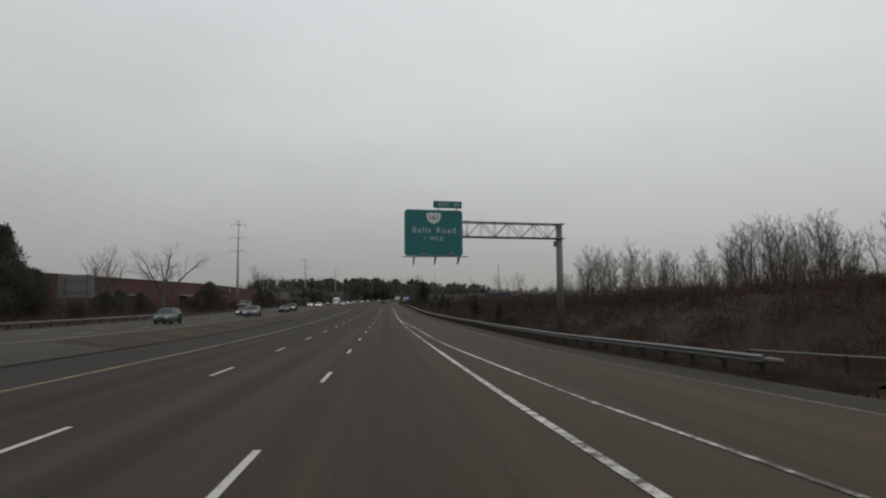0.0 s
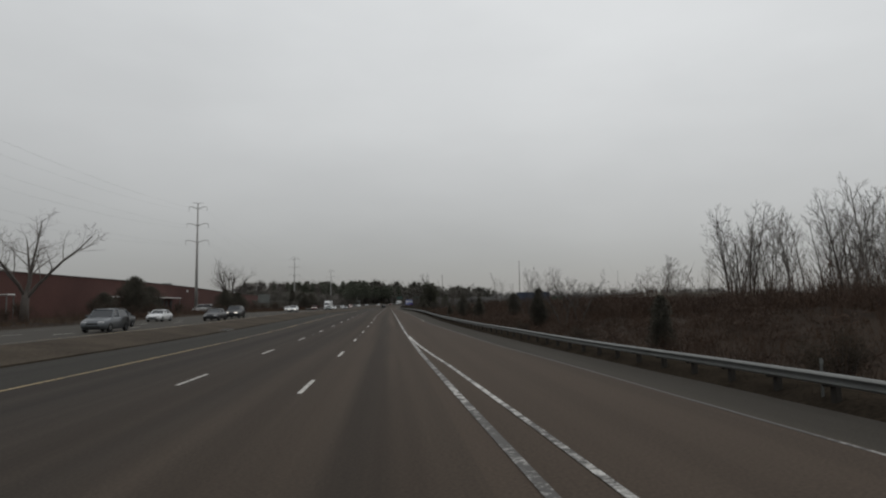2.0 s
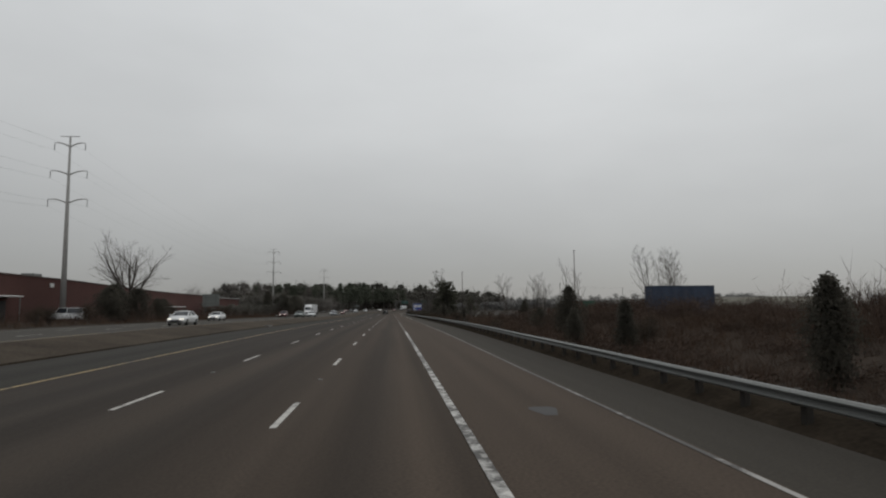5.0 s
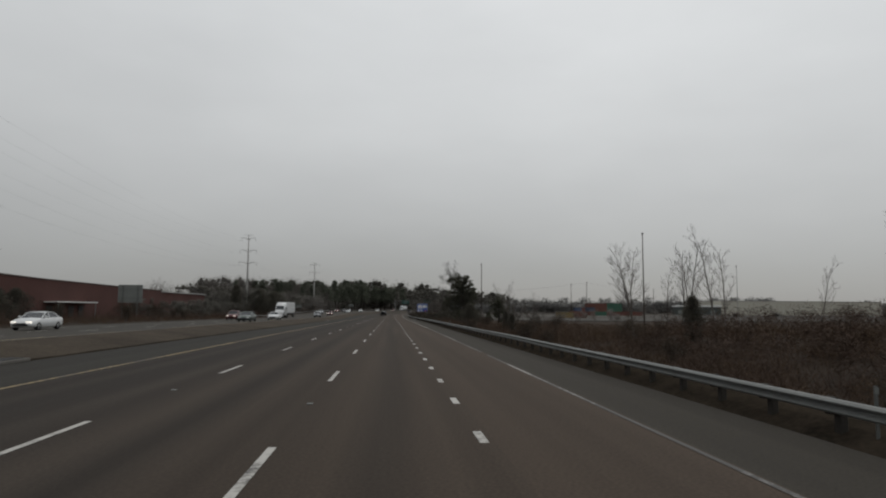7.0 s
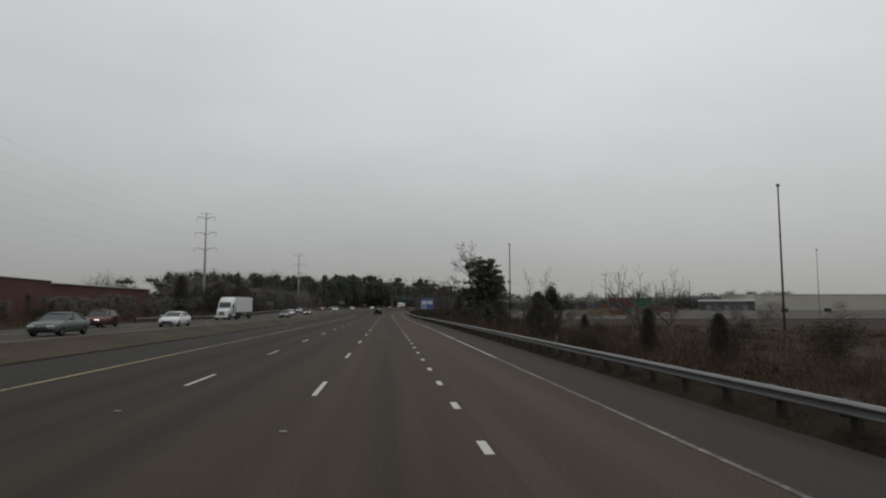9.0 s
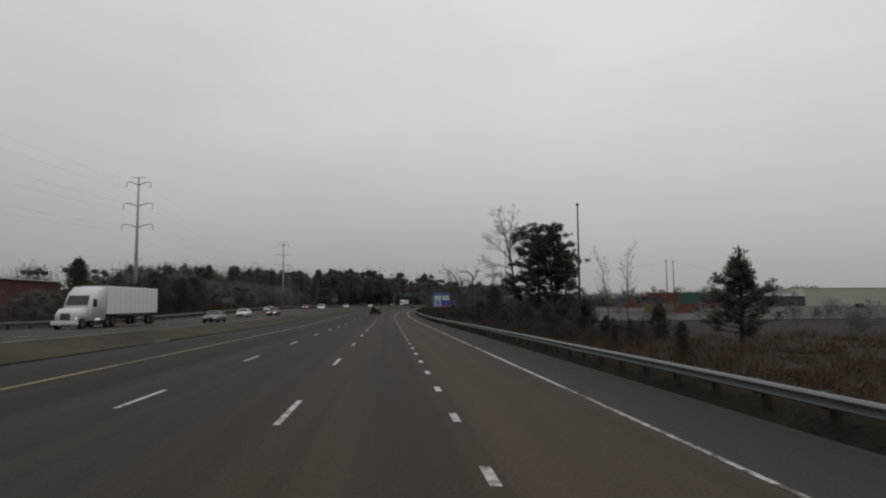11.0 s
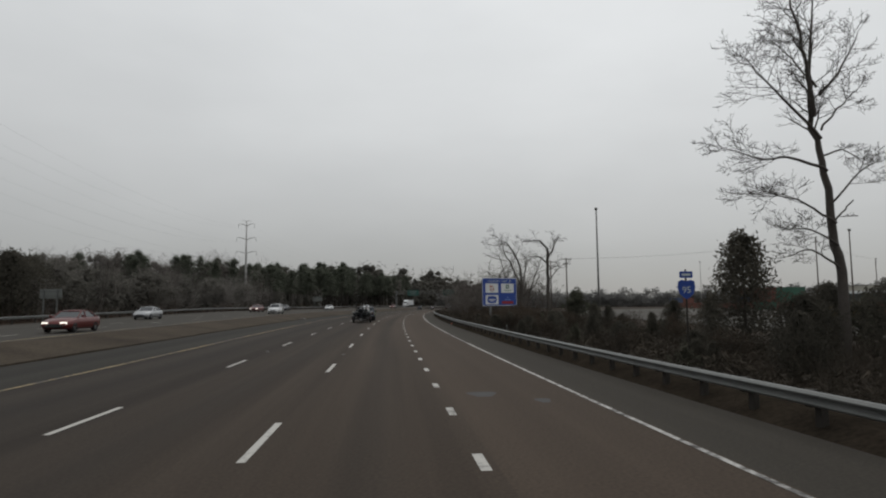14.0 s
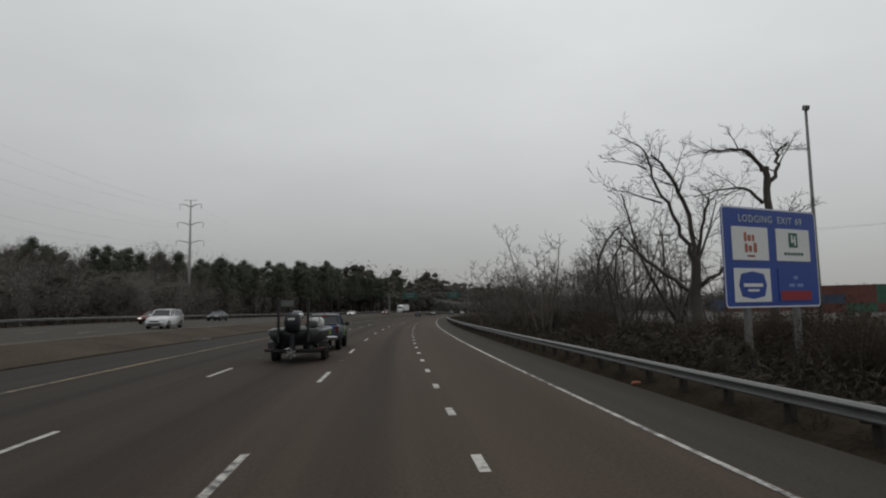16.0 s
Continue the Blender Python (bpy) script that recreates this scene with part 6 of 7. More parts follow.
def wood_spots(count, lane0, lane1, y0, y1, h0, h1, seed):
    r = random.Random(seed)
    out = []
    for _ in range(count):
        y = r.uniform(y0, y1)
        x = road_x(y) + r.uniform(lane0, lane1)
        h = r.uniform(h0, h1)
        out.append((x, y, road_z(y) + 0.3, h, h * r.uniform(0.6, 1.0)))
    return out


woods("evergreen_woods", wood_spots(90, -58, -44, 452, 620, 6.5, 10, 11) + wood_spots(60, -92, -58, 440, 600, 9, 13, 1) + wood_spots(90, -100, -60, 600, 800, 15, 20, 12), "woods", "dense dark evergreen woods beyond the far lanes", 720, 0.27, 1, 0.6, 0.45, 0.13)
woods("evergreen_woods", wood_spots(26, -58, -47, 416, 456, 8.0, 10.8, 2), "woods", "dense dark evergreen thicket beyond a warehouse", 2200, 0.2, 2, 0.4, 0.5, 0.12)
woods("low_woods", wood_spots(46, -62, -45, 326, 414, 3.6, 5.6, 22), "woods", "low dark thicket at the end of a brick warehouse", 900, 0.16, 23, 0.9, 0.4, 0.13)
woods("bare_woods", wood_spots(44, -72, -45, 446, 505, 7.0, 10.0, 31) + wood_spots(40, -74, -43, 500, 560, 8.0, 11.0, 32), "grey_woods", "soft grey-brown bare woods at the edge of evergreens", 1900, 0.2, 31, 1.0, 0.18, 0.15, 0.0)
rise = random.Random(88)
knoll = []
for _ in range(46):
    kd, ka = 25 * math.sqrt(rise.random()), rise.uniform(0, 6.283)
    knoll.append((-107 + kd * math.cos(ka), 606 + kd * math.sin(ka), -1.2, (26 - 8 * (kd / 25) ** 2) * rise.uniform(0.84, 1.04), rise.uniform(8, 12)))
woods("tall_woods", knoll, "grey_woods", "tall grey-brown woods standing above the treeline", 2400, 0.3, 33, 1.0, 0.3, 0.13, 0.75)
# single trees that stand out along the edge of the woods
edge = random.Random(404)
for k in range(96):
    y = edge.uniform(548, 800)
    near = k % 2 == 0
    x = road_x(y) - (edge.uniform(45, 60) if near else edge.uniform(62, 95))
    top = blend(((455, 8.0), (520, 9.5), (585, 12), (670, 15.5), (760, 18)) if near else ((440, 11.5), (520, 13.5), (600, 16.5), (700, 20.5), (800, 24.5)), y) + edge.uniform(-2.0, 2.0)
    put(WOODPINE[k % 3], x, y, top, 16, edge.uniform(0, 360), wide=edge.uniform(0.8, 1.15), label="tall dark pine at the edge of roadside woods", name="pine_tree", group="woodland pines")
for k in range(26):
    y = edge.uniform(450, 650)
    x = road_x(y) - edge.uniform(64, 116)
    put(OAK[k % 3], x, y, blend(((450, 12.0), (540, 17), (650, 23)), y) + edge.uniform(-1.5, 1.5), (15, 13, 12)[k % 3], edge.uniform(0, 360), wide=0.85, label="bare grey woodland tree rising over evergreens", group="bare woodland trees")
for k in range(26):
    y = edge.uniform(455, 620)
    x = road_x(y) - edge.uniform(42, 52)
    put(SAPLING[k % 4], x, y, edge.uniform(7.0, 11.5), (11, 11, 9, 11)[k % 4], edge.uniform(0, 360), wide=1.2, label="bare slender tree before dark woods", group="bare woodland trees")
woods("low_scrub", wood_spots(26, 26, 60, 300, 392, 1.6, 3.2, 9), "grey_woods", "low bare scrub before the yard", 700, 0.16, 9, 1.0, 0.12, 0.16, 0.0)
# soft fine brush filling the verge
def soft_brush(y0, y1, near, far, h0, h1, count, seed, mat, label):
    r = random.Random(seed)
    spots = []
    for _ in range(count):
        y = r.uniform(y0, y1)
        x = road_x(y) + blend(RAIL, y) + near + (far - near) * r.random() ** 1.2
        h = r.uniform(h0, h1) * (0.7 + 0.6 * noise.noise(Vector((x * 0.1, y * 0.1, 2))))
        spots.append((x, y, gz(x, y) - 0.2, max(h, 0.5), r.uniform(1.8, 3.2)))
    woods("fine_brush", spots, mat, label, 272, 0.18, seed, 1.0, 0.09, 0.17, 0.0)


soft_brush(20, 200, 2.2, 40, 0.9, 2.0, 680, 51, "brush", "soft dead brush on the bank behind the guardrail")
soft_brush(94, 142, 17, 46, 2.0, 3.3, 240, 59, "brush", "tall soft brown brush on the bank")
soft_brush(184, 230, 8.5, 46, 2.3, 3.5, 420, 58, "brush", "soft brown brush on the low end of the bank")
soft_brush(196, 345, 2.2, 20, 0.6, 1.4, 220, 52, "weeds", "soft dead weeds in the field")
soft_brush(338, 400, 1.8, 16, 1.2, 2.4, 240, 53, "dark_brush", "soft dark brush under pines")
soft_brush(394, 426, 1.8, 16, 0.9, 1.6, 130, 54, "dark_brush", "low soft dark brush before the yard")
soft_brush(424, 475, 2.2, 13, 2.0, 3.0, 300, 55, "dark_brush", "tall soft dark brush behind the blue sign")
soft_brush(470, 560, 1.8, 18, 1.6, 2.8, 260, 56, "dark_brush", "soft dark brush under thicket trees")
soft_brush(176, 345, 18, 64, 0.5, 1.1, 300, 57, "weeds", "soft dead weeds across the field")
bank_rng = random.Random(77)
bank_spots = []
for _ in range(46):
    bx, by = bank_rng.uniform(46, 80), bank_rng.uniform(60, 95)
    bank_spots.append((bx, by, gz(bx, by) - 0.2, bank_rng.uniform(2.6, 4.0), bank_rng.uniform(3.0, 4.5)))
woods("bank_thicket", bank_spots, "woods", "dark bare thicket along the top of the grassy bank", 1100, 0.12, 21, 1.0, 0.3, 0.16)
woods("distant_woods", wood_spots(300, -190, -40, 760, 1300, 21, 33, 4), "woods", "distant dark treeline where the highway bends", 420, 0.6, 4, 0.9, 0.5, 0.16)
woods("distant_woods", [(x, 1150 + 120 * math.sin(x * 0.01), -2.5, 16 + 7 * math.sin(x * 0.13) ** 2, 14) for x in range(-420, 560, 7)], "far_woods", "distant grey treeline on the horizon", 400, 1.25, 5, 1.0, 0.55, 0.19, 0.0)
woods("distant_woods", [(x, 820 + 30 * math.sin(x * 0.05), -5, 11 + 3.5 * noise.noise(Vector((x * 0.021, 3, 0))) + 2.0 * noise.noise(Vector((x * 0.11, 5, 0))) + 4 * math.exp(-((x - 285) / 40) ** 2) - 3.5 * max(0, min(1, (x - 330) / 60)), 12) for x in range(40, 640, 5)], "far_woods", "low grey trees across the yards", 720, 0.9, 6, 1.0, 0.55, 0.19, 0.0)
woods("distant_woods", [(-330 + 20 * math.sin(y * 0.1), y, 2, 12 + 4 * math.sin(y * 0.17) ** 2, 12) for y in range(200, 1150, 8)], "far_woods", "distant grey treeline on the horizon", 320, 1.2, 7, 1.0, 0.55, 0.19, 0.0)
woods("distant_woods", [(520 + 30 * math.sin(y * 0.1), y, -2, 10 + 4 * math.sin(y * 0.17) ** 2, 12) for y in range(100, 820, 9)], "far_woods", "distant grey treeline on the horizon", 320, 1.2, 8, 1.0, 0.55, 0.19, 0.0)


# ---- buildings and yards ----
def brick_warehouse():
    x0, y0, y1 = -58.5, 118, 352
    own = thing("brick_warehouse", pose(x0, y0, -1.3), "long low red brick warehouse with white canopies over its doors", "warehouse")
    knots = ((0, 8.0), (90, 8.1), (132, 7.7), (178, 6.7), (234, 6.2))
    v = []
    for y, h in knots:
        v += [(-60, y, -1.2), (-60, y, h), (0, y, h), (0, y, -1.2)]
    n = len(knots) - 1
    f = [(4 * i + k, 4 * i + (k + 1) % 4, 4 * i + 4 + (k + 1) % 4, 4 * i + 4 + k) for i in range(n) for k in range(4)] + [(0, 3, 2, 1), (4 * n, 4 * n + 1, 4 * n + 2, 4 * n + 3)]
    part("wall", Geo().add(v, f), M["brick"], own, "red brick walls")
    for (ya, ha), (yb, hb) in zip(knots, knots[1:]):
        part("coping", Geo().add([(0.12, ya, ha - 0.12), (0.12, yb, hb - 0.12), (0.12, yb, hb + 0.1), (0.12, ya, ha + 0.1), (-0.4, ya, ha - 0.12), (-0.4, yb, hb - 0.12), (-0.4, yb, hb + 0.1), (-0.4, ya, ha + 0.1)], [(0, 1, 2, 3), (7, 6, 5, 4), (3, 2, 6, 7), (0, 4, 5, 1)]), M["coping"], own, "dull metal coping")
    for y, w in ((21, 6.5), (27.5, 2.0), (36, 2.0), (75, 7.0), (107.5, 16.0), (186, 15.0)):
        z = blend(((0, 4.3), (110, 4.3), (180, 2.8)), y)
        part("canopy", Geo().box((1.2, y, z), (2.4, w, 0.22), bevel=0.05), M["canopy"], own, "white flat canopy")
        for s in (-0.46, 0.46):
            part("canopy_post", Geo().box((2.2, y + s * w, z / 2 - 0.4), (0.12, 0.12, z + 0.6)), M["sign_back"], own)
        for k in range(max(int(w / 3.2), 1)):
            part("door", Geo().box((0.06, y - w / 2 + w * (k + 0.5) / max(int(w / 3.2), 1), z / 2 - 0.3), (0.14, 1.9, z - 0.7)), M["black"], own, "dark doorway")
    part("wall_vent", Geo().box((0.08, 128, 6.5), (0.2, 1.2, 0.7), bevel=0.03), M["canopy"], own, "small white wall vent")
    for x, y in ((-12, 40), (-20, 85), (-10, 140)):
        part("roof_unit", Geo().box((x, y, 8.6), (2.4, 3.0, 1.3), bevel=0.08), M["sign_back"], own, "grey rooftop unit")


M["coping"] = material("dull coping", (0.075, 0.05, 0.042), 0.8, scale=0.5, fine=8.0, var=0.2)
M["canopy"] = material("white canopy paint", (0.55, 0.55, 0.53), 0.6, scale=0.8, fine=10.0, var=0.12)
brick_warehouse()


def plain_hall(name, x, y, z, sx, sy, h, wall, roof, label, turn=0.0, bays=0, fascia=0.35):
    own = thing(name, pose(x, y, z, 0, 0, turn), label, "building")
    part("wall", Geo().box((0, 0, h / 2 - 0.4), (sx, sy, h + 0.8)), wall, own)
    part("roof", Geo().box((0, 0, h + 0.32 - fascia / 2), (sx + 0.8, sy + 0.8, fascia), bevel=0.08), roof, own)
    for i in range(bays):
        u = -sx / 2 + sx * (i + 0.5) / bays
        part("loading_door", Geo().box((u, -sy / 2 - 0.03, 1.9), (3.2, 0.14, 3.8)), M["sign_back"], own, "grey loading door")
        part("wall_rib", Geo().box((u + sx / bays / 2, -sy / 2 - 0.05, h / 2), (0.3, 0.2, h)), wall, own)
    return own


plain_hall("long_warehouse", 329, 692, -3.3, 136, 44, 11.2, M["tan"], M["roof_edge"], "long low cream metal warehouse across the yard", 0, 0)
M["shed_wall"] = material("dark grey-green shed cladding", (0.060, 0.068, 0.064), 0.8, scale=0.15, fine=3.0, var=0.25)
plain_hall("white_shed", 245.0, 678.8, -3.3, 36, 16, 7.4, M["shed_wall"], M["sign_white"], "dark grey-green shed with a bright white roof edge across the yard", -24, 3, 1.3)
plain_hall("brick_hall", -85, 400, -1.8, 30, 60, 7.0, M["brick"], M["roof_edge"], "second low red brick hall among trees", 0, 0)


def container(x, y, z, mat, label, turn=0.0, length=12.2):
    own = thing("shipping_container", pose(x, y, z, 0, 0, turn), label, "container", "stacked containers")
    w, h = 2.44, 2.6
    g = Geo()
    n = int(length / 0.3)
    # corrugated long sides
    for s in (-1, 1):
        v = []
        for i in range(n + 1):
            px = -length / 2 + length * i / n
            py = s * (w / 2 - (0.04 if (i // 2) % 2 else 0.0))
            v += [(px, py, 0.15), (px, py, h - 0.12)]
        g.add(v, [(2 * i, 2 * i + 2, 2 * i + 3, 2 * i + 1) for i in range(n)])
    g.box((0, 0, h - 0.06), (length, w, 0.12))
    g.box((0, 0, 0.08), (length, w, 0.16))
    part("body", g, mat, own)
    for s in (-1, 1):
        part("end_door", Geo().box((s * (length / 2 - 0.05), 0, h / 2), (0.1, w, h - 0.1)), mat, own)
        for t in (-1, 1):
            part("corner_post", Geo().box((s * (length / 2 - 0.06), t * (w / 2 - 0.06), h / 2), (0.16, 0.16, h)), mat, own)
    return own


M["c_red"] = material("rust red container paint", (0.105, 0.04, 0.03), 0.7, scale=0.4, fine=6.0, var=0.25)
M["c_orange"] = material("faded orange container paint", (0.125, 0.05, 0.037), 0.7, scale=0.4, fine=6.0, var=0.25)
M["c_green"] = material("green container paint", (0.035, 0.095, 0.065), 0.7, scale=0.4, fine=6.0, var=0.25)
M["c_blue"] = material("blue container paint", (0.048, 0.068, 0.118), 0.7, scale=0.4, fine=6.0, var=0.25)
M["c_yellow"] = material("ochre container paint", (0.15, 0.11, 0.05), 0.7, scale=0.4, fine=6.0, var=0.25)
M["c_dull"] = material("dull dark blue container paint", (0.042, 0.056, 0.088), 0.8, scale=0.4, fine=6.0, var=0.3)
gy = -3.22
for along_row, lvl, mat, txt, ln in ((6.85, 2, "c_red", "rust red", 13.7), (18.3, 2, "c_green", "green", 9.1), (9.9, 1, "c_red", "rust red", 7.6), (3.1, 1, "c_dull", "dark blue", 6.06), (18.3, 1, "c_green", "green", 9.1), (3.1, 0, "c_red", "rust red", 6.06), (9.9, 0, "c_green", "green", 7.6), (18.3, 0, "c_red", "rust red", 9.1), (29.5, 0, "c_red", "rust red", 12.2)):
    container(125.5 + 0.899 * along_row, 586.5 - 0.438 * along_row, gy + 2.6 * lvl, M[mat], txt + " corrugated shipping container in a stacked yard", -26, ln)
for x, y, lvl, mat, txt, turn, ln in (
    (150, 687, 0, "c_blue", "dull blue", 4, 6.06), (150, 687, 1, "c_blue", "dull blue", 4, 6.06), (156.2, 687.4, 0, "c_orange", "faded orange red", 4, 6.06), (156.2, 687.4, 1, "c_orange", "faded orange red", 4, 6.06),
    (80, 470, 0, "c_yellow", "ochre yellow", -8, 8.0), (87.2, 471, 0, "c_orange", "faded orange red", -8, 6.06),
    (139, 650, 0, "c_red", "rust red", 0, 12.2), (151.5, 650, 0, "c_red", "rust red", 0, 12.2), (164, 650, 0, "c_orange", "faded orange red", 0, 12.2), (176.5, 650, 0, "c_red", "rust red", 0, 12.2),
):
    container(x, y, gy + 2.6 * lvl, M[mat], txt + " corrugated shipping container in a stacked yard", turn, ln)
container(36.8, 205, -0.3, M["c_dull"], "dull dark blue corrugated container standing in brush", 0, 7.7).scale = (1, 1, 1.35)


def yard_pad():
    v = []
    for x, y in ((37, 402), (380, 395), (380, 720), (60, 640)):
        v.append((x, y, gy + 0.02))
    g = Geo().add(v + [(a, b, gy - 0.4) for a, b, _ in v], [(0, 1, 2, 3), (0, 4, 5, 1), (1, 5, 6, 2), (2, 6, 7, 3), (3, 7, 4, 0)])
    setting("yard_pavement", g, M["yard_concrete"], "pale paved container yard", "pavement")


yard_pad()


def dumpster(x, y):
    own = thing("dumpster", pose(x, y, gz(x, y), 0, 0, 15), "dark metal waste container in the yard", "dumpster", "yard boxes")
    part("body", Geo().box((0, 0, 1.0), (3.0, 2.0, 2.0), bevel=0.06), M["black"], own)
    part("lid", Geo().box((0, 0, 2.06), (3.1, 2.1, 0.12), bevel=0.03), M["sign_back"], own)


for x, y in ((210, 556), (243.6, 569), (292, 560)):
    dumpster(x, y)


# ---- far gantry over the bend ----
M["far_green"] = material("dull green sign sheeting", (0.02, 0.07, 0.06), 0.6, scale=0.8, fine=12.0, var=0.12)


def far_gantry():
    y = 640
    p = W(0, y)
    own = thing("sign_gantry", pose(p.x, y, p.z, 0, 0, heading(y)), "distant green overhead signs on a truss across the highway", "road sign")
    for x in (-16, 12):
        part("post", Geo().tube([(x, 0, -0.5), (x, 0, 8.3)], 0.3, 10), M["gantry"], own)
    for z in (7.0, 8.2):
        part("chord", Geo().tube([(-16, 0, z), (12, 0, z)], 0.09, 6), M["gantry"], own)
    for i in range(14):
        part("diagonal", Geo().tube([(-16 + 2 * i, 0, 7.0 if i % 2 else 8.2), (-14 + 2 * i, 0, 8.2 if i % 2 else 7.0)], 0.05, 5), M["gantry"], own)
    for x, w in ((-8.5, 5.0), (7.0, 4.6)):
        s = part("sign_panel", Geo().prism(rounded(w, 2.4, 0.2), -0.4, -0.36), M["far_green"], own, "dull green sign panel")
        s.location = (x, 0, 7.4)
        part("legend_bar", Geo().box((0, -0.42, 0.5), (w * 0.6, 0.02, 0.35)), M["sign_back"], s)
        part("legend_bar", Geo().box((0, -0.42, -0.4), (w * 0.45, 0.02, 0.3)), M["sign_back"], s)


far_gantry()


# ---- vehicles ----
def loft(g, rings):
    n = len(rings[0])
    k0 = len(g.v)
    for r in rings:
        g.v.extend(tuple(p) for p in r)
    for i in range(len(rings) - 1):
        for k in range(n):
            a, b = k0 + i * n + k, k0 + i * n + (k + 1) % n
            g.f.append((a, b, b + n, a + n))
    g.f.append(tuple(k0 + n - 1 - k for k in range(n)))
    g.f.append(tuple(k0 + (len(rings) - 1) * n + k for k in range(n)))
    return g


def body_ring(y, w, zb, zt):
    return [(-w * 0.86, y, zb), (w * 0.86, y, zb), (w * 0.97, y, zb + 0.12), (w, y, zb + (zt - zb) * 0.55), (w * 0.97, y, zt - 0.1), (w * 0.88, y, zt), (0, y, zt + 0.03), (-w * 0.88, y, zt), (-w * 0.97, y, zt - 0.1), (-w, y, zb + (zt - zb) * 0.55), (-w * 0.97, y, zb + 0.12)]


def wheel(owner, x, y, r, width, rim=None):
    w = part("wheel", Geo().wheel_disc((0, 0, 0), r, width, 22, r * 0.6), M["tyre"], owner, "black tyre on an alloy rim", True)
    w.location = (x, y, r)
    s = 1 if x > 0 else -1
    g = Geo()
    g.wheel_disc((0, 0, 0), r * 0.62, width * 0.7, 18, r * 0.5)
    for k in range(6):
        a = 2 * math.pi * k / 6
        g.box((s * width * 0.28, 0, 0), (0.03, r * 0.16, r * 1.06), Matrix.Rotation(a, 3, "X"))
    g.tube([(s * width * 0.2, 0, 0), (s * width * 0.34, 0, 0)], r * 0.16, 10)
    part("rim", g, rim or M["rim"], w)
    return w


STYLES = {
    "sedan": dict(L=4.75, W=0.91, H=1.45, hood=0.92, belt=0.98, deck=1.02, ws=(0.95, 0.15), rear=(-1.05, -1.75), r=0.32),
    "suv": dict(L=4.7, W=0.94, H=1.72, hood=1.05, belt=1.12, deck=1.12, ws=(1.05, 0.4), rear=(-1.75, -2.15), r=0.36),
    "hatch": dict(L=4.35, W=0.89, H=1.5, hood=0.92, belt=0.98, deck=1.0, ws=(1.15, 0.2), rear=(-1.2, -1.95), r=0.31),
    "van": dict(L=5.6, W=1.0, H=2.1, hood=1.15, belt=1.25, deck=1.3, ws=(1.75, 1.15), rear=(-2.5, -2.72), r=0.36),
}


def car(m, style, colour, label, lights=False):
    s = STYLES[style]
    L, w, H = s["L"], s["W"], s["H"]
    own = thing("car" if style != "van" else "van", m, label, "car" if style != "van" else "van", "highway traffic")
    f, b = L / 2, -L / 2
    zb = 0.22
    tops = [(b, 0.82, 0.55, s["deck"] - 0.22), (b + 0.12, 0.93, 0.3, s["deck"] - 0.05), (b + 0.6, 1.0, zb, s["deck"]), (s["rear"][0], 1.0, zb, s["belt"]), (0, 1.0, zb, s["belt"]), (s["ws"][0], 1.0, zb, s["belt"] - 0.02), (f - 0.75, 0.99, zb, s["hood"] - 0.05), (f - 0.25, 0.94, 0.25, s["hood"] - 0.17), (f, 0.8, 0.4, s["hood"] - 0.35)]
    g = loft(Geo(), [body_ring(y, w * k, z0, z1) for y, k, z0, z1 in tops])
    part("body", g, colour, own, "", True)
    # cabin glass, roof and pillars
    wb, wt = w * 0.9, w * 0.72
    zt = H - 0.06
    a0, a1, b1, b0 = s["ws"][0], s["ws"][1], s["rear"][0] + 0.1, s["rear"][1]
    base = s["belt"] - 0.04
    gl = Geo().add([(-wb, a0, base), (wb, a0, base), (wb, b0, base), (-wb, b0, base), (-wt, a1, zt), (wt, a1, zt), (wt, b1, zt), (-wt, b1, zt)], [(3, 2, 1, 0), (4, 5, 6, 7), (0, 1, 5, 4), (1, 2, 6, 5), (2, 3, 7, 6), (3, 0, 4, 7)])
    part("window_glass", gl, M["glass"], own, "dark tinted windows")
    rg = loft(Geo(), [[(-wt * k, y, z - 0.03), (wt * k, y, z - 0.03), (wt * 0.98 * k, y, z + 0.02), (0, y, z + 0.045), (-wt * 0.98 * k, y, z + 0.02)] for y, k, z in ((a1 + 0.06, 0.99, zt - 0.01), (a1 - 0.25, 1.03, zt + 0.02), ((a1 + b1) / 2, 1.04, zt + 0.035), (b1 + 0.2, 1.03, zt + 0.015), (b1 - 0.06, 0.99, zt - 0.01))])
    part("roof", rg, colour, own, "", True)
    for sx in (-1, 1):
        part("pillar", Geo().tube([(sx * wb, a0, base), (sx * wt, a1, zt)], 0.045, 5), colour, own)
        part("pillar", Geo().tube([(sx * wb, b0, base), (sx * wt, b1, zt)], 0.06, 5), colour, own)
        part("pillar", Geo().tube([(sx * (wb + 0.005), -0.15, base), (sx * (wt + 0.005), -0.2, zt)], 0.045, 5), colour, own)
        part("mirror", Geo().box((sx * (w + 0.1), a0 - 0.25, base + 0.12), (0.2, 0.1, 0.14), bevel=0.03), colour, own)
        hl = part("headlight", Geo().box((sx * w * 0.62, f - 0.14, s["hood"] - 0.30), (0.42, 0.18, 0.16), Matrix.Rotation(radians(-12 * sx), 3, "Z"), bevel=0.04), M["head_lamp"] if lights else M["lamp_glass"], own, "lit headlight" if lights else "clear headlight")
        part("tail_light", Geo().box((sx * w * 0.68, b + 0.08, s["deck"] - 0.2), (0.36, 0.12, 0.17), bevel=0.03), M["red_lamp"], own, "red tail light")
        for y in (f - 0.95, b + 0.95):
            wheel(own, sx * (w - 0.1), y, s["r"], 0.22)
    part("grille", Geo().box((0, f - 0.05, s["hood"] - 0.40), (0.85, 0.12, 0.16), bevel=0.03), M["black"], own, "black grille")
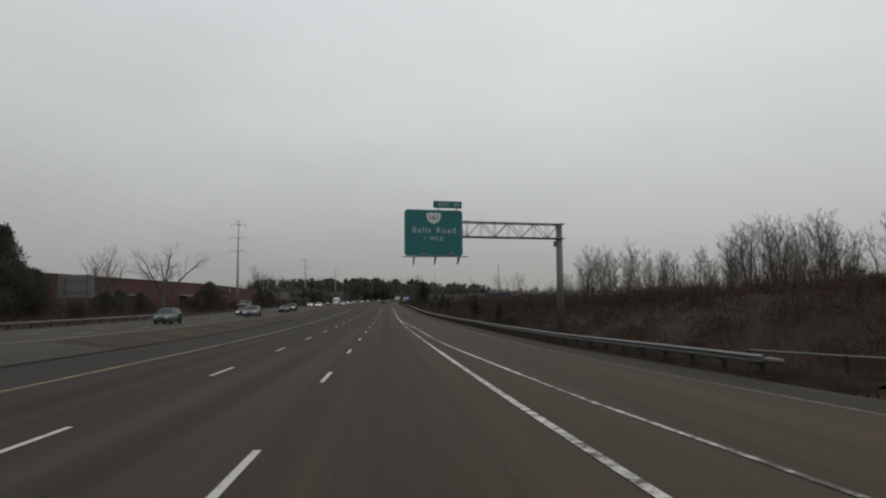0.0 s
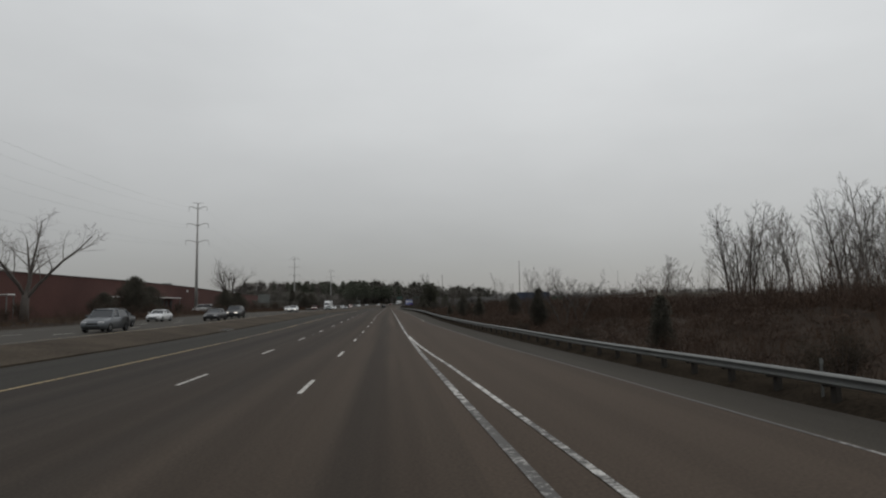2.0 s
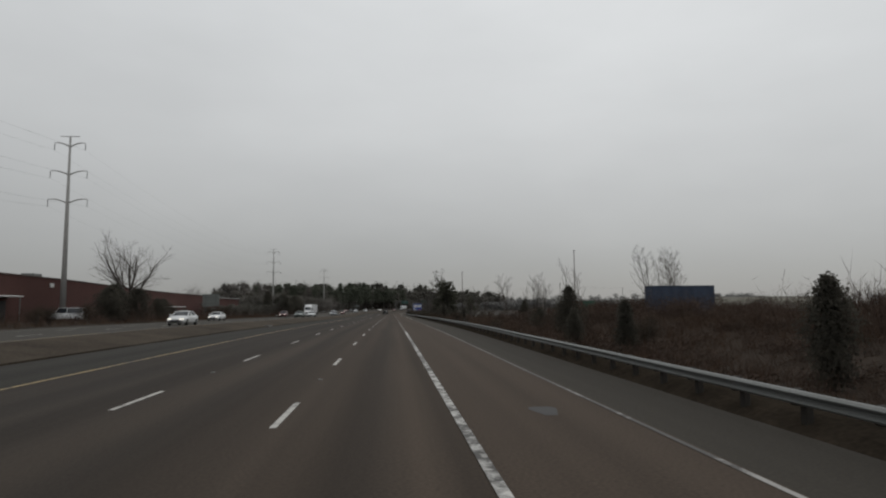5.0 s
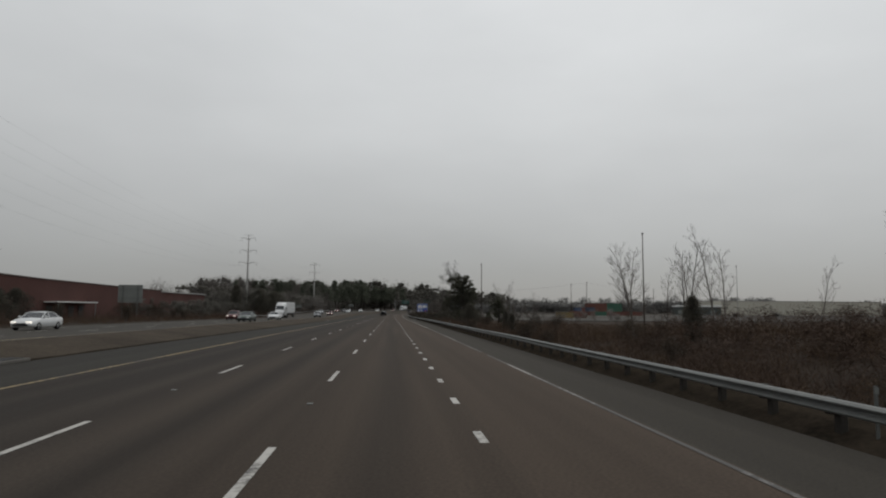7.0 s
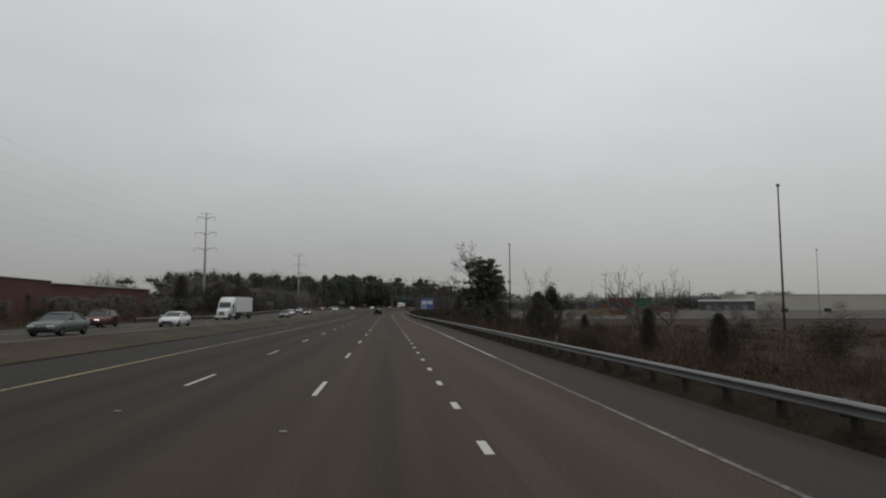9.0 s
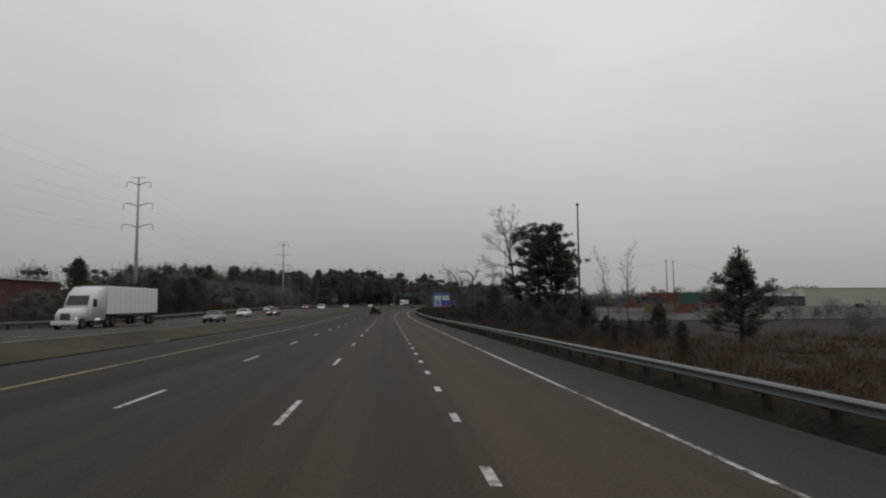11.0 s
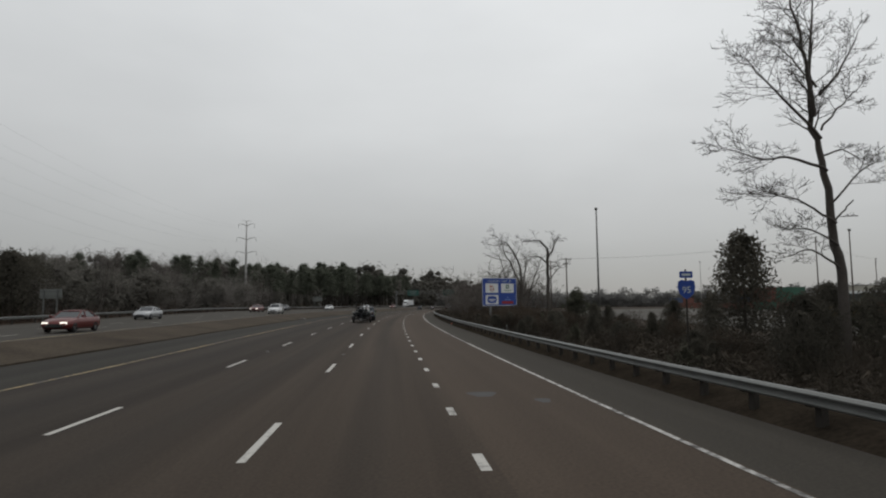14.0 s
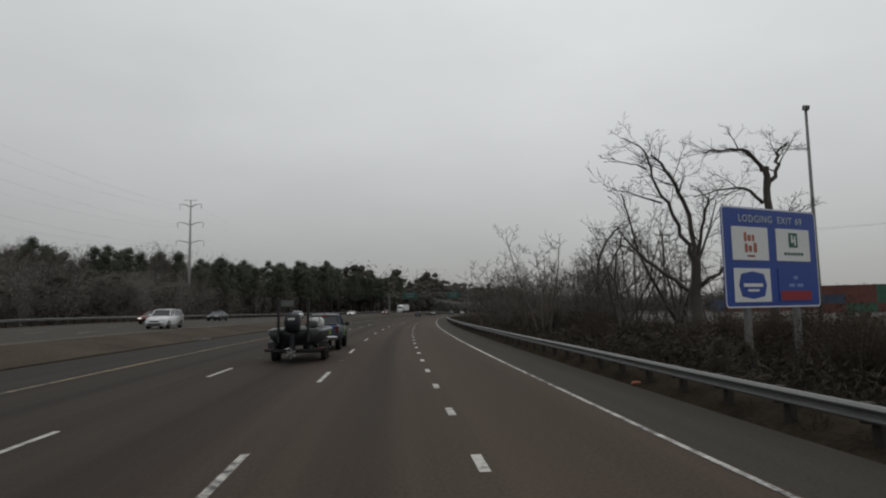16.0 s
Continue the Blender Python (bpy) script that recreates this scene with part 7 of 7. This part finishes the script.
    part("bumper_intake", Geo().box((0, f - 0.03, 0.42), (1.15, 0.12, 0.13), bevel=0.03), M["black"], own)
    part("plate_bar", Geo().box((0, b + 0.02, 0.7), (0.32, 0.06, 0.16)), M["sign_white"], own)
    return own


M["lamp_glass"] = glassy("clear lamp lens", (0.5, 0.5, 0.5), 0.1)
for key, col, metal in (("white", (0.62, 0.63, 0.63), 0.0), ("silver", (0.36, 0.37, 0.38), 0.5), ("grey", (0.12, 0.13, 0.14), 0.4), ("dark", (0.03, 0.032, 0.036), 0.3), ("red", (0.11, 0.02, 0.018), 0.2), ("maroon", (0.09, 0.02, 0.022), 0.3), ("teal", (0.085, 0.105, 0.095), 0.3), ("tan", (0.28, 0.25, 0.20), 0.4)):
    M["car_" + key] = material(key + " car paint", col, 0.3, metal=metal, scale=1.5, fine=40.0, var=0.06)


def oncoming(lane, y, style, key, label, lights=False):
    p = W(lane, y, opposite(lane, y))
    return car(pose(p.x, p.y, p.z, 0, 0, 180 + heading(y)), style, M["car_" + key], label, lights)


for row in (
    (-22.7, 74, "suv", "teal", "dull green sport utility car on the far lanes", False), (-19.2, 142, "suv", "dark", "dark sport utility car with lit headlights on the far lanes", True), (-19.0, 131, "sedan", "dark", "dark sedan on the far lanes", False),
    (-19.0, 101, "suv", "grey", "dark grey sport utility car on the far lanes", False), (-22.8, 112, "sedan", "dark", "dark sedan with lit headlights on the far lanes", True), (-26.3, 133, "sedan", "white", "white sedan on the far lanes", False),
    (-19.1, 196, "sedan", "white", "white sedan with lit headlights on the far lanes", True), (-26.4, 236, "sedan", "white", "white sedan with lit headlights on the far lanes", True),
    (-19.0, 299, "sedan", "white", "white sedan on the far lanes", False), (-19.0, 277, "sedan", "teal", "dull grey-green sedan on the far lanes", False), (-26.4, 300, "suv", "maroon", "maroon sport utility car with lit headlights on the far lanes", True),
    (-22.8, 400, "sedan", "white", "white sedan on the far lanes", False), (-19.0, 367, "sedan", "grey", "dark grey sedan on the far lanes", False), (-19.2, 408, "sedan", "red", "red sedan with lit headlights on the far lanes", True),
    (-26.4, 440, "sedan", "silver", "silver sedan on the far lanes", False), (-26.4, 490, "sedan", "red", "red sedan with lit headlights on the far lanes", True), (-22.8, 548, "sedan", "white", "white sedan on the far lanes", False),
    (-19.0, 474, "suv", "white", "white sport utility car on the far lanes", False), (-26.4, 512, "sedan", "dark", "dark sedan on the far lanes", False), (-22.7, 610, "sedan", "white", "white sedan with lit headlights on the far lanes", True), (-19.0, 650, "suv", "red", "red sport utility car with lit headlights on the far lanes", True), (-26.4, 690, "sedan", "white", "white sedan with lit headlights on the far lanes", True),
):
    oncoming(*row)


def ahead(lane, y, style, key, label):
    p = W(lane, y)
    return car(pose(p.x, p.y, p.z, 0, 0, heading(y)), style, M["car_" + key], label)


ahead(-1.9, 655, "sedan", "dark", "dark sedan driving ahead far down the highway")
ahead(1.6, 690, "suv", "grey", "grey sport utility car driving ahead far down the highway")
ahead(-5.6, 640, "suv", "dark", "dark sport utility car driving ahead far down the highway")
ahead(5.0, 705, "sedan", "silver", "silver sedan driving ahead far down the highway")
car(pose(-51.5, 238, -0.9, 0, 0, 90), "van", M["car_white"], "white van parked beside the warehouse")


def semi_truck(lane, y):
    p = W(lane, y, opposite(lane, y))
    own = thing("semi_truck", pose(p.x, p.y, p.z, 0, 0, 180 + heading(y)), "white semi truck with a long white box trailer", "truck", "highway traffic")
    wht = M["car_white"]
    # tractor, its nose at +y
    hood = loft(Geo(), [[(-w, y, 0.75), (w, y, 0.75), (w, y, z - 0.2), (w * 0.85, y, z), (-w * 0.85, y, z), (-w, y, z - 0.2)] for y, w, z in ((1.2, 1.1, 1.95), (2.6, 1.0, 1.85), (3.3, 0.85, 1.55))])
    part("hood", hood, wht, own, "", True)
    cab = loft(Geo(), [[(-1.2, y, 0.8), (1.2, y, 0.8), (1.22, y, z - 0.5), (1.05, y, z), (-1.05, y, z), (-1.22, y, z - 0.5)] for y, z in ((-1.9, 3.9), (-0.4, 3.9), (0.7, 3.2), (1.25, 2.2))])
    part("cab", cab, wht, own, "white sleeper cab", True)
    part("windshield", Geo().add([(-1.0, 1.27, 2.15), (1.0, 1.27, 2.15), (0.92, 0.76, 3.05), (-0.92, 0.76, 3.05)], [(0, 1, 2, 3)]), M["glass"], own, "dark windshield").location = (0, 0.02, 0.02)
    for s in (-1, 1):
        part("side_window", Geo().box((s * 1.225, 0.35, 2.35), (0.02, 0.8, 0.7)), M["glass"], own)
        part("fuel_tank", Geo().tube([(s * 0.95, -1.6, 0.75), (s * 0.95, 0.2, 0.75)], 0.32, 12), M["chrome"], own, "", True)
        part("headlight", Geo().box((s * 0.72, 3.15, 1.0), (0.35, 0.15, 0.22), bevel=0.04), M["head_lamp"], own)
        part("mirror", Geo().box((s * 1.5, 1.1, 2.5), (0.14, 0.1, 0.6), bevel=0.03), M["black"], own)
        for y in (2.4, -2.6, -3.9, -13.2, -14.5):
            wheel(own, s * 1.02, y, 0.5, 0.35)
    part("grille", Geo().box((0, 3.28, 1.15), (0.9, 0.1, 0.7), bevel=0.04), M["chrome"], own, "chrome grille")
    part("bumper", Geo().box((0, 3.35, 0.6), (2.3, 0.2, 0.35), bevel=0.05), wht, own)
    part("frame", Geo().box((0, -5.0, 0.85), (0.9, 11.0, 0.25)), M["black"], own)
    part("trailer_box", Geo().box((0, -8.9, 2.65), (2.58, 13.4, 2.75), bevel=0.05), wht, own, "long white box trailer")
    for i in range(11):
        for s in (-1, 1):
            part("side_rib", Geo().box((s * 1.3, -14.8 + 1.2 * i, 2.65), (0.03, 0.08, 2.6)), wht, own)
    part("side_skirt", Geo().box((0, -8.5, 1.18), (2.5, 8.0, 0.2)), M["black"], own)


semi_truck(-26.4, 349.5)
semi_truck(-26.4, 720)


# ---- the pickup and the boat it tows ----
M["dull_red"] = material("unlit red lens", (0.06, 0.012, 0.012), 0.4, var=0.1)
M["wrap"] = material("dark blue grey wrap", (0.026, 0.032, 0.042), 0.45, metal=0.1, scale=2.2, fine=9.0, var=0.7, tint=(0.03, 0.043, 0.065))
M["cover"] = material("black bed cover", (0.02, 0.021, 0.023), 0.6, scale=2.0, fine=40.0, var=0.2)
M["gate_blue"] = material("bright blue trim", (0.03, 0.11, 0.27), 0.45, scale=3.0, fine=30.0, var=0.15)
M["lime"] = material("lime decal", (0.30, 0.50, 0.06), 0.5, scale=3.0, fine=30.0, var=0.1)
M["hull"] = material("metal flake dark hull", (0.026, 0.028, 0.028), 0.5, metal=0.1, scale=3.0, fine=60.0, var=0.5)
M["deck"] = material("grey boat carpet", (0.06, 0.062, 0.06), 0.95, scale=2.0, fine=80.0, var=0.25)
M["gunwale"] = material("silver gunwale", (0.17, 0.18, 0.18), 0.5, metal=0.1, scale=3.0, fine=60.0, var=0.25)


def pickup(m):
    own = thing("pickup_truck", m, "dark blue pickup truck with a covered bed and lime door decals", "pickup truck", "highway traffic")
    w = 0.94
    zb = 0.52
    body = loft(Geo(), [body_ring(y, w * k, z0, z1) for y, k, z0, z1 in ((-2.68, 0.94, 0.62, 1.24), (-2.6, 1.0, zb, 1.3), (-0.75, 1.0, zb, 1.3), (0.0, 1.0, zb, 1.27), (1.1, 1.0, zb, 1.24), (1.75, 1.01, zb, 1.18), (2.35, 0.97, 0.55, 1.08), (2.62, 0.86, 0.62, 0.95))])
    part("body", body, M["wrap"], own, "dark mottled blue body", True)
    wb, wt, zt = 0.86, 0.69, 1.8
    a0, a1, b1, b0, base = 1.2, 0.45, -0.78, -0.98, 1.22
    gl = Geo().add([(-wb, a0, base), (wb, a0, base), (wb, b0, base), (-wb, b0, base), (-wt, a1, zt), (wt, a1, zt), (wt, b1, zt), (-wt, b1, zt)], [(3, 2, 1, 0), (4, 5, 6, 7), (0, 1, 5, 4), (1, 2, 6, 5), (2, 3, 7, 6), (3, 0, 4, 7)])
    part("window_glass", gl, M["glass"], own, "dark tinted windows")
    rg = loft(Geo(), [[(-wt * k, y, z - 0.04), (wt * k, y, z - 0.04), (wt * 0.96 * k, y, z + 0.03), (0, y, z + 0.06), (-wt * 0.96 * k, y, z + 0.03)] for y, k, z in ((a1 + 0.1, 0.99, zt - 0.02), (a1 - 0.2, 1.05, zt + 0.02), (-0.2, 1.06, zt + 0.035), (b1 + 0.15, 1.05, zt + 0.015), (b1 - 0.06, 1.0, zt - 0.01))])
    part("roof", rg, M["roof_grey"], own, "grey roof", True)
    part("roof_antenna", Geo().box((0, b1 + 0.1, zt + 0.1), (0.05, 0.16, 0.09), bevel=0.015), M["black"], own)
    part("brake_light", Geo().box((0, b1 - 0.07, zt - 0.03), (0.34, 0.04, 0.05)), M["red_lamp"], own, "red high brake light")
    for s in (-1, 1):
        part("pillar", Geo().tube([(s * wb, a0, base), (s * wt, a1, zt)], 0.05, 5), M["wrap"], own)
        part("pillar", Geo().tube([(s * wb, b0, base), (s * wt, b1, zt)], 0.075, 5), M["wrap"], own)
        part("pillar", Geo().tube([(s * (wb + 0.005), 0.1, base), (s * (wt + 0.005), -0.1, zt)], 0.05, 5), M["wrap"], own)
        part("side_mirror", Geo().box((s * 1.07, 0.95, 1.3), (0.24, 0.14, 0.2), bevel=0.05), M["black"], own)
        part("tail_light", Geo().box((s * 0.84, -2.64, 1.06), (0.17, 0.14, 0.38), bevel=0.03), M["dull_red"], own, "dull red tail light")
        part("headlight", Geo().box((s * 0.68, 2.46, 0.92), (0.36, 0.2, 0.2), bevel=0.05), M["lamp_glass"], own)
        part("door_decal", Geo().box((s * 0.945, 0.55, 0.92), (0.012, 0.2, 0.5)), M["lime"], own, "lime green decal")
        part("door_handle", Geo().box((s * 0.955, -0.35, 1.12), (0.03, 0.18, 0.04), bevel=0.01), M["black"], own)
        part("fender_decal", Geo().box((s * 0.945, -2.2, 1.1), (0.012, 0.5, 0.2)), M["gunwale"], own, "pale graphic decal")
        for y in (1.62, -1.65):
            part("wheel_arch", Geo().wheel_disc((s * 0.9, y, 0.5), 0.49, 0.14, 18, 0.38), M["black"], own)
            wheel(own, s * 0.83, y, 0.39, 0.27)
    part("bed_cover", Geo().box((0, -1.78, 1.34), (1.66, 1.62, 0.07), bevel=0.02), M["cover"], own, "black soft bed cover")
    gate = part("tailgate", Geo().box((0, -2.68, 1.0), (1.42, 0.06, 0.5), bevel=0.02), M["wrap"], own, "tailgate with blue trim")
    part("trim_strip", Geo().box((0, -2.715, 1.22), (1.5, 0.03, 0.1), bevel=0.01), M["gate_blue"], gate, "bright blue strip")
    for x in (-0.45, -0.12, 0.3):
        part("gate_graphic", Geo().box((x, -2.716, 1.0), (0.22, 0.01, 0.13)), M["gunwale"], gate)
    part("plate_bar", Geo().box((0, -2.82, 0.7), (0.32, 0.03, 0.16)), M["sign_white"], own)
    part("rear_bumper", Geo().box((0, -2.76, 0.64), (1.75, 0.18, 0.2), bevel=0.04), M["chrome"], own, "chrome rear bumper")
    part("grille", Geo().box((0, 2.6, 0.85), (0.95, 0.1, 0.26), bevel=0.03), M["black"], own)
    part("tow_hitch", Geo().tube([(0, -2.7, 0.48), (0, -3.05, 0.48)], 0.04, 6), M["black"], own)


M["roof_grey"] = material("grey roof paint", (0.16, 0.17, 0.18), 0.35, metal=0.3, scale=1.5, fine=40.0, var=0.08)


def boat_trailer(m):
    own = thing("boat_trailer", m, "black tandem axle boat trailer with bright wheels", "trailer", "highway traffic")
    for s in (-1, 1):
        part("frame_rail", Geo().tube([(s * 0.75, -2.9, 0.5), (s * 0.75, 0.9, 0.5), (0, 2.9, 0.5)], 0.06, 6), M["black"], own)
        part("bunk", Geo().box((s * 0.5, -0.7, 0.63), (0.12, 3.6, 0.1)), M["deck"], own)
        f = loft(Geo(), [[(s * 0.86, y, z - 0.05), (s * 1.2, y, z - 0.05), (s * 1.2, y, z), (s * 0.86, y, z)] for y, z in ((-2.0, 0.55), (-1.85, 0.78), (-1.4, 0.84), (-0.6, 0.84), (-0.2, 0.78), (-0.05, 0.55))])
        part("fender", f, M["black"], own, "black tandem fender")
        part("fender_step", Geo().box((s * 1.03, -2.2, 0.56), (0.3, 0.24, 0.04)), M["chrome"], own)
        part("tail_light", Geo().box((s * 1.05, -2.92, 0.55), (0.2, 0.06, 0.1), bevel=0.02), M["dull_red"], own, "dull red trailer light")
        for y in (-1.4, -0.62):
            wheel(own, s * 1.02, y, 0.33, 0.2)
    part("rear_crossbar", Geo().box((0, -2.9, 0.5), (2.2, 0.1, 0.1)), M["black"], own)
    part("axle", Geo().tube([(-1.0, -1.4, 0.34), (1.0, -1.4, 0.34)], 0.04, 6), M["black"], own)
    part("axle", Geo().tube([(-1.0, -0.62, 0.34), (1.0, -0.62, 0.34)], 0.04, 6), M["black"], own)
    part("tongue", Geo().tube([(0, 2.8, 0.5), (0, 4.0, 0.48)], 0.05, 6), M["black"], own)
    part("winch_stand", Geo().tube([(0, 2.7, 0.5), (0, 2.85, 1.15)], 0.05, 6), M["black"], own)
    return own


M["post_dark"] = material("dark tube", (0.02, 0.02, 0.02), 0.7, scale=3.0, fine=30.0, var=0.3)


def bass_boat(m):
    own = thing("bass_boat", m, "dark metal flake bass boat on a trailer with a black outboard", "boat", "highway traffic")
    st = ((-2.75, 1.0, 0.72), (-2.0, 1.08, 0.70), (-0.5, 1.12, 0.68), (0.9, 1.08, 0.70), (1.8, 0.82, 0.80), (2.45, 0.45, 0.95), (2.85, 0.1, 1.1))
    hull = loft(Geo(), [[(0, y, k - 0.06), (w * 0.72, y, k + 0.04), (w * 0.95, y, k + 0.25), (w, y, 1.22), (w * 0.9, y, 1.27), (0, y, 1.2), (-w * 0.9, y, 1.27), (-w, y, 1.22), (-w * 0.95, y, k + 0.25), (-w * 0.72, y, k + 0.04)] for y, w, k in st])
    part("hull", hull, M["hull"], own, "dark glittering hull", True)
    for s in (-1, 1):
        part("gunwale", Geo().tube([(s * w * 0.98, y, 1.22) for y, w, k in st], 0.085, 8), M["gunwale"], own, "silver rub rail", True)
        for y, w in ((0.6, 1.085), (1.1, 1.03), (-0.1, 1.11)):
            part("hull_decal", Geo().box((s * w, y, 1.08), (0.012, 0.16, 0.16)), M["lime"], own, "lime green decal")
    part("deck", Geo().add([(-w * 0.86, y, 1.285) for y, w, k in st] + [(w * 0.86, y, 1.285) for y, w, k in st], [(i, i + 7, i + 8, i + 1) for i in range(6)]), M["deck"], own, "grey carpeted deck")
    part("console", Geo().box((-0.45, 0.0, 1.42), (0.5, 0.5, 0.32), bevel=0.08), M["hull"], own)
    part("windscreen", Geo().add([(-0.7, 0.2, 1.56), (-0.2, 0.2, 1.56), (-0.25, 0.02, 1.78), (-0.65, 0.02, 1.78)], [(0, 1, 2, 3)]), M["glass"], own)
    for s in (-0.42, 0.42):
        part("seat", Geo().box((s, -0.75, 1.45), (0.5, 0.5, 0.32), bevel=0.09), M["deck"], own)
    shell = loft(Geo(), [[(0.42 - a, y, 1.3), (0.42 + a, y, 1.3), (0.42 + a, y, z - 0.1), (0.42 + a * 0.7, y, z), (0.42 - a * 0.7, y, z), (0.42 - a, y, z - 0.1)] for y, a, z in ((0.62, 0.3, 1.62), (0.7, 0.34, 1.74), (0.95, 0.33, 1.72), (1.2, 0.26, 1.5))])
    part("helm_console", shell, M["canopy"], own, "white moulded helm console", True)
    ring = [(0.42 + 0.19 * math.cos(t), 0.52, 1.62 + 0.19 * math.sin(t)) for t in [0.42 * i for i in range(16)]]
    part("steering_wheel", Geo().tube(ring, 0.018, 6, False), M["black"], own, "black steering wheel")
    part("bow_pad", Geo().box((0.35, 1.75, 1.36), (0.5, 0.3, 0.09), bevel=0.03), M["canopy"], own, "white trolling motor foot pedal")
    # trolling motor stowed on the bow
    tm = part("trolling_motor", Geo().tube([(0.3, 2.3, 1.42), (0.3, 0.95, 1.42)], 0.03, 6), M["black"], own)
    part("motor_pod", Geo().tube([(0.3, 0.75, 1.42), (0.3, 1.2, 1.42)], 0.075, 8), M["black"], tm)
    # outboard
    cowl = loft(Geo(), [[(-a, y - b, z), (a, y - b, z), (a * 1.08, y, z), (a, y + b, z), (-a, y + b, z), (-a * 1.08, y, z)] for y, a, b, z in ((-3.1, 0.16, 0.2, 1.18), (-3.12, 0.25, 0.34, 1.32), (-3.12, 0.27, 0.38, 1.62), (-3.08, 0.24, 0.34, 1.86), (-3.04, 0.14, 0.2, 1.96))])
    ob = part("outboard", cowl, M["cowl"], own, "black outboard motor", True)
    part("cowl_badge", Geo().box((0, -3.5, 1.72), (0.26, 0.01, 0.08)), M["canopy"], ob)
    part("leg", Geo().box((0, -3.12, 0.8), (0.16, 0.3, 0.85), bevel=0.05), M["cowl"], ob)
    part("cavitation_plate", Geo().box((0, -3.2, 0.52), (0.3, 0.55, 0.03)), M["cowl"], ob)
    part("gear_case", Geo().tube([(0, -3.45, 0.38), (0, -2.95, 0.38)], [0.09, 0.04], 8), M["cowl"], ob)
    g = Geo()
    for k in range(3):
        g.box((0, -3.5, 0.38), (0.05, 0.1, 0.38), Matrix.Rotation(2.094 * k, 3, "Y") @ Matrix.Rotation(0.5, 3, "Z"))
    part("propeller", g, M["gantry"], ob, "steel propeller")
    for x in (-0.58, 0.58):
        ap = part("anchor_pole", Geo().box((x, -2.98, 1.65), (0.1, 0.12, 1.75), bevel=0.025), M["post_dark"], own, "tall black anchor pole")
        part("pole_bracket", Geo().box((x, -2.86, 1.1), (0.16, 0.22, 0.4), bevel=0.03), M["cowl"], ap)
    for x in (-0.85, 0.85):
        part("cleat", Geo().box((x, -2.45, 1.32), (0.05, 0.2, 0.05), bevel=0.015), M["chrome"], own)


M["cowl"] = material("black cowling", (0.010, 0.011, 0.014), 0.6, scale=3.0, fine=30.0, var=0.2)
ty = 443.2
tp = W(-1.8, ty)
th = heading(ty)
boat_trailer(pose(tp.x, tp.y, tp.z, 0, 0, th))
bass_boat(pose(tp.x, tp.y, tp.z + 0.02, 0, 0, th))
pp = W(-1.66, ty + 7.1)
pickup(pose(pp.x, pp.y, pp.z, 0, 0, heading(ty + 7.1)))
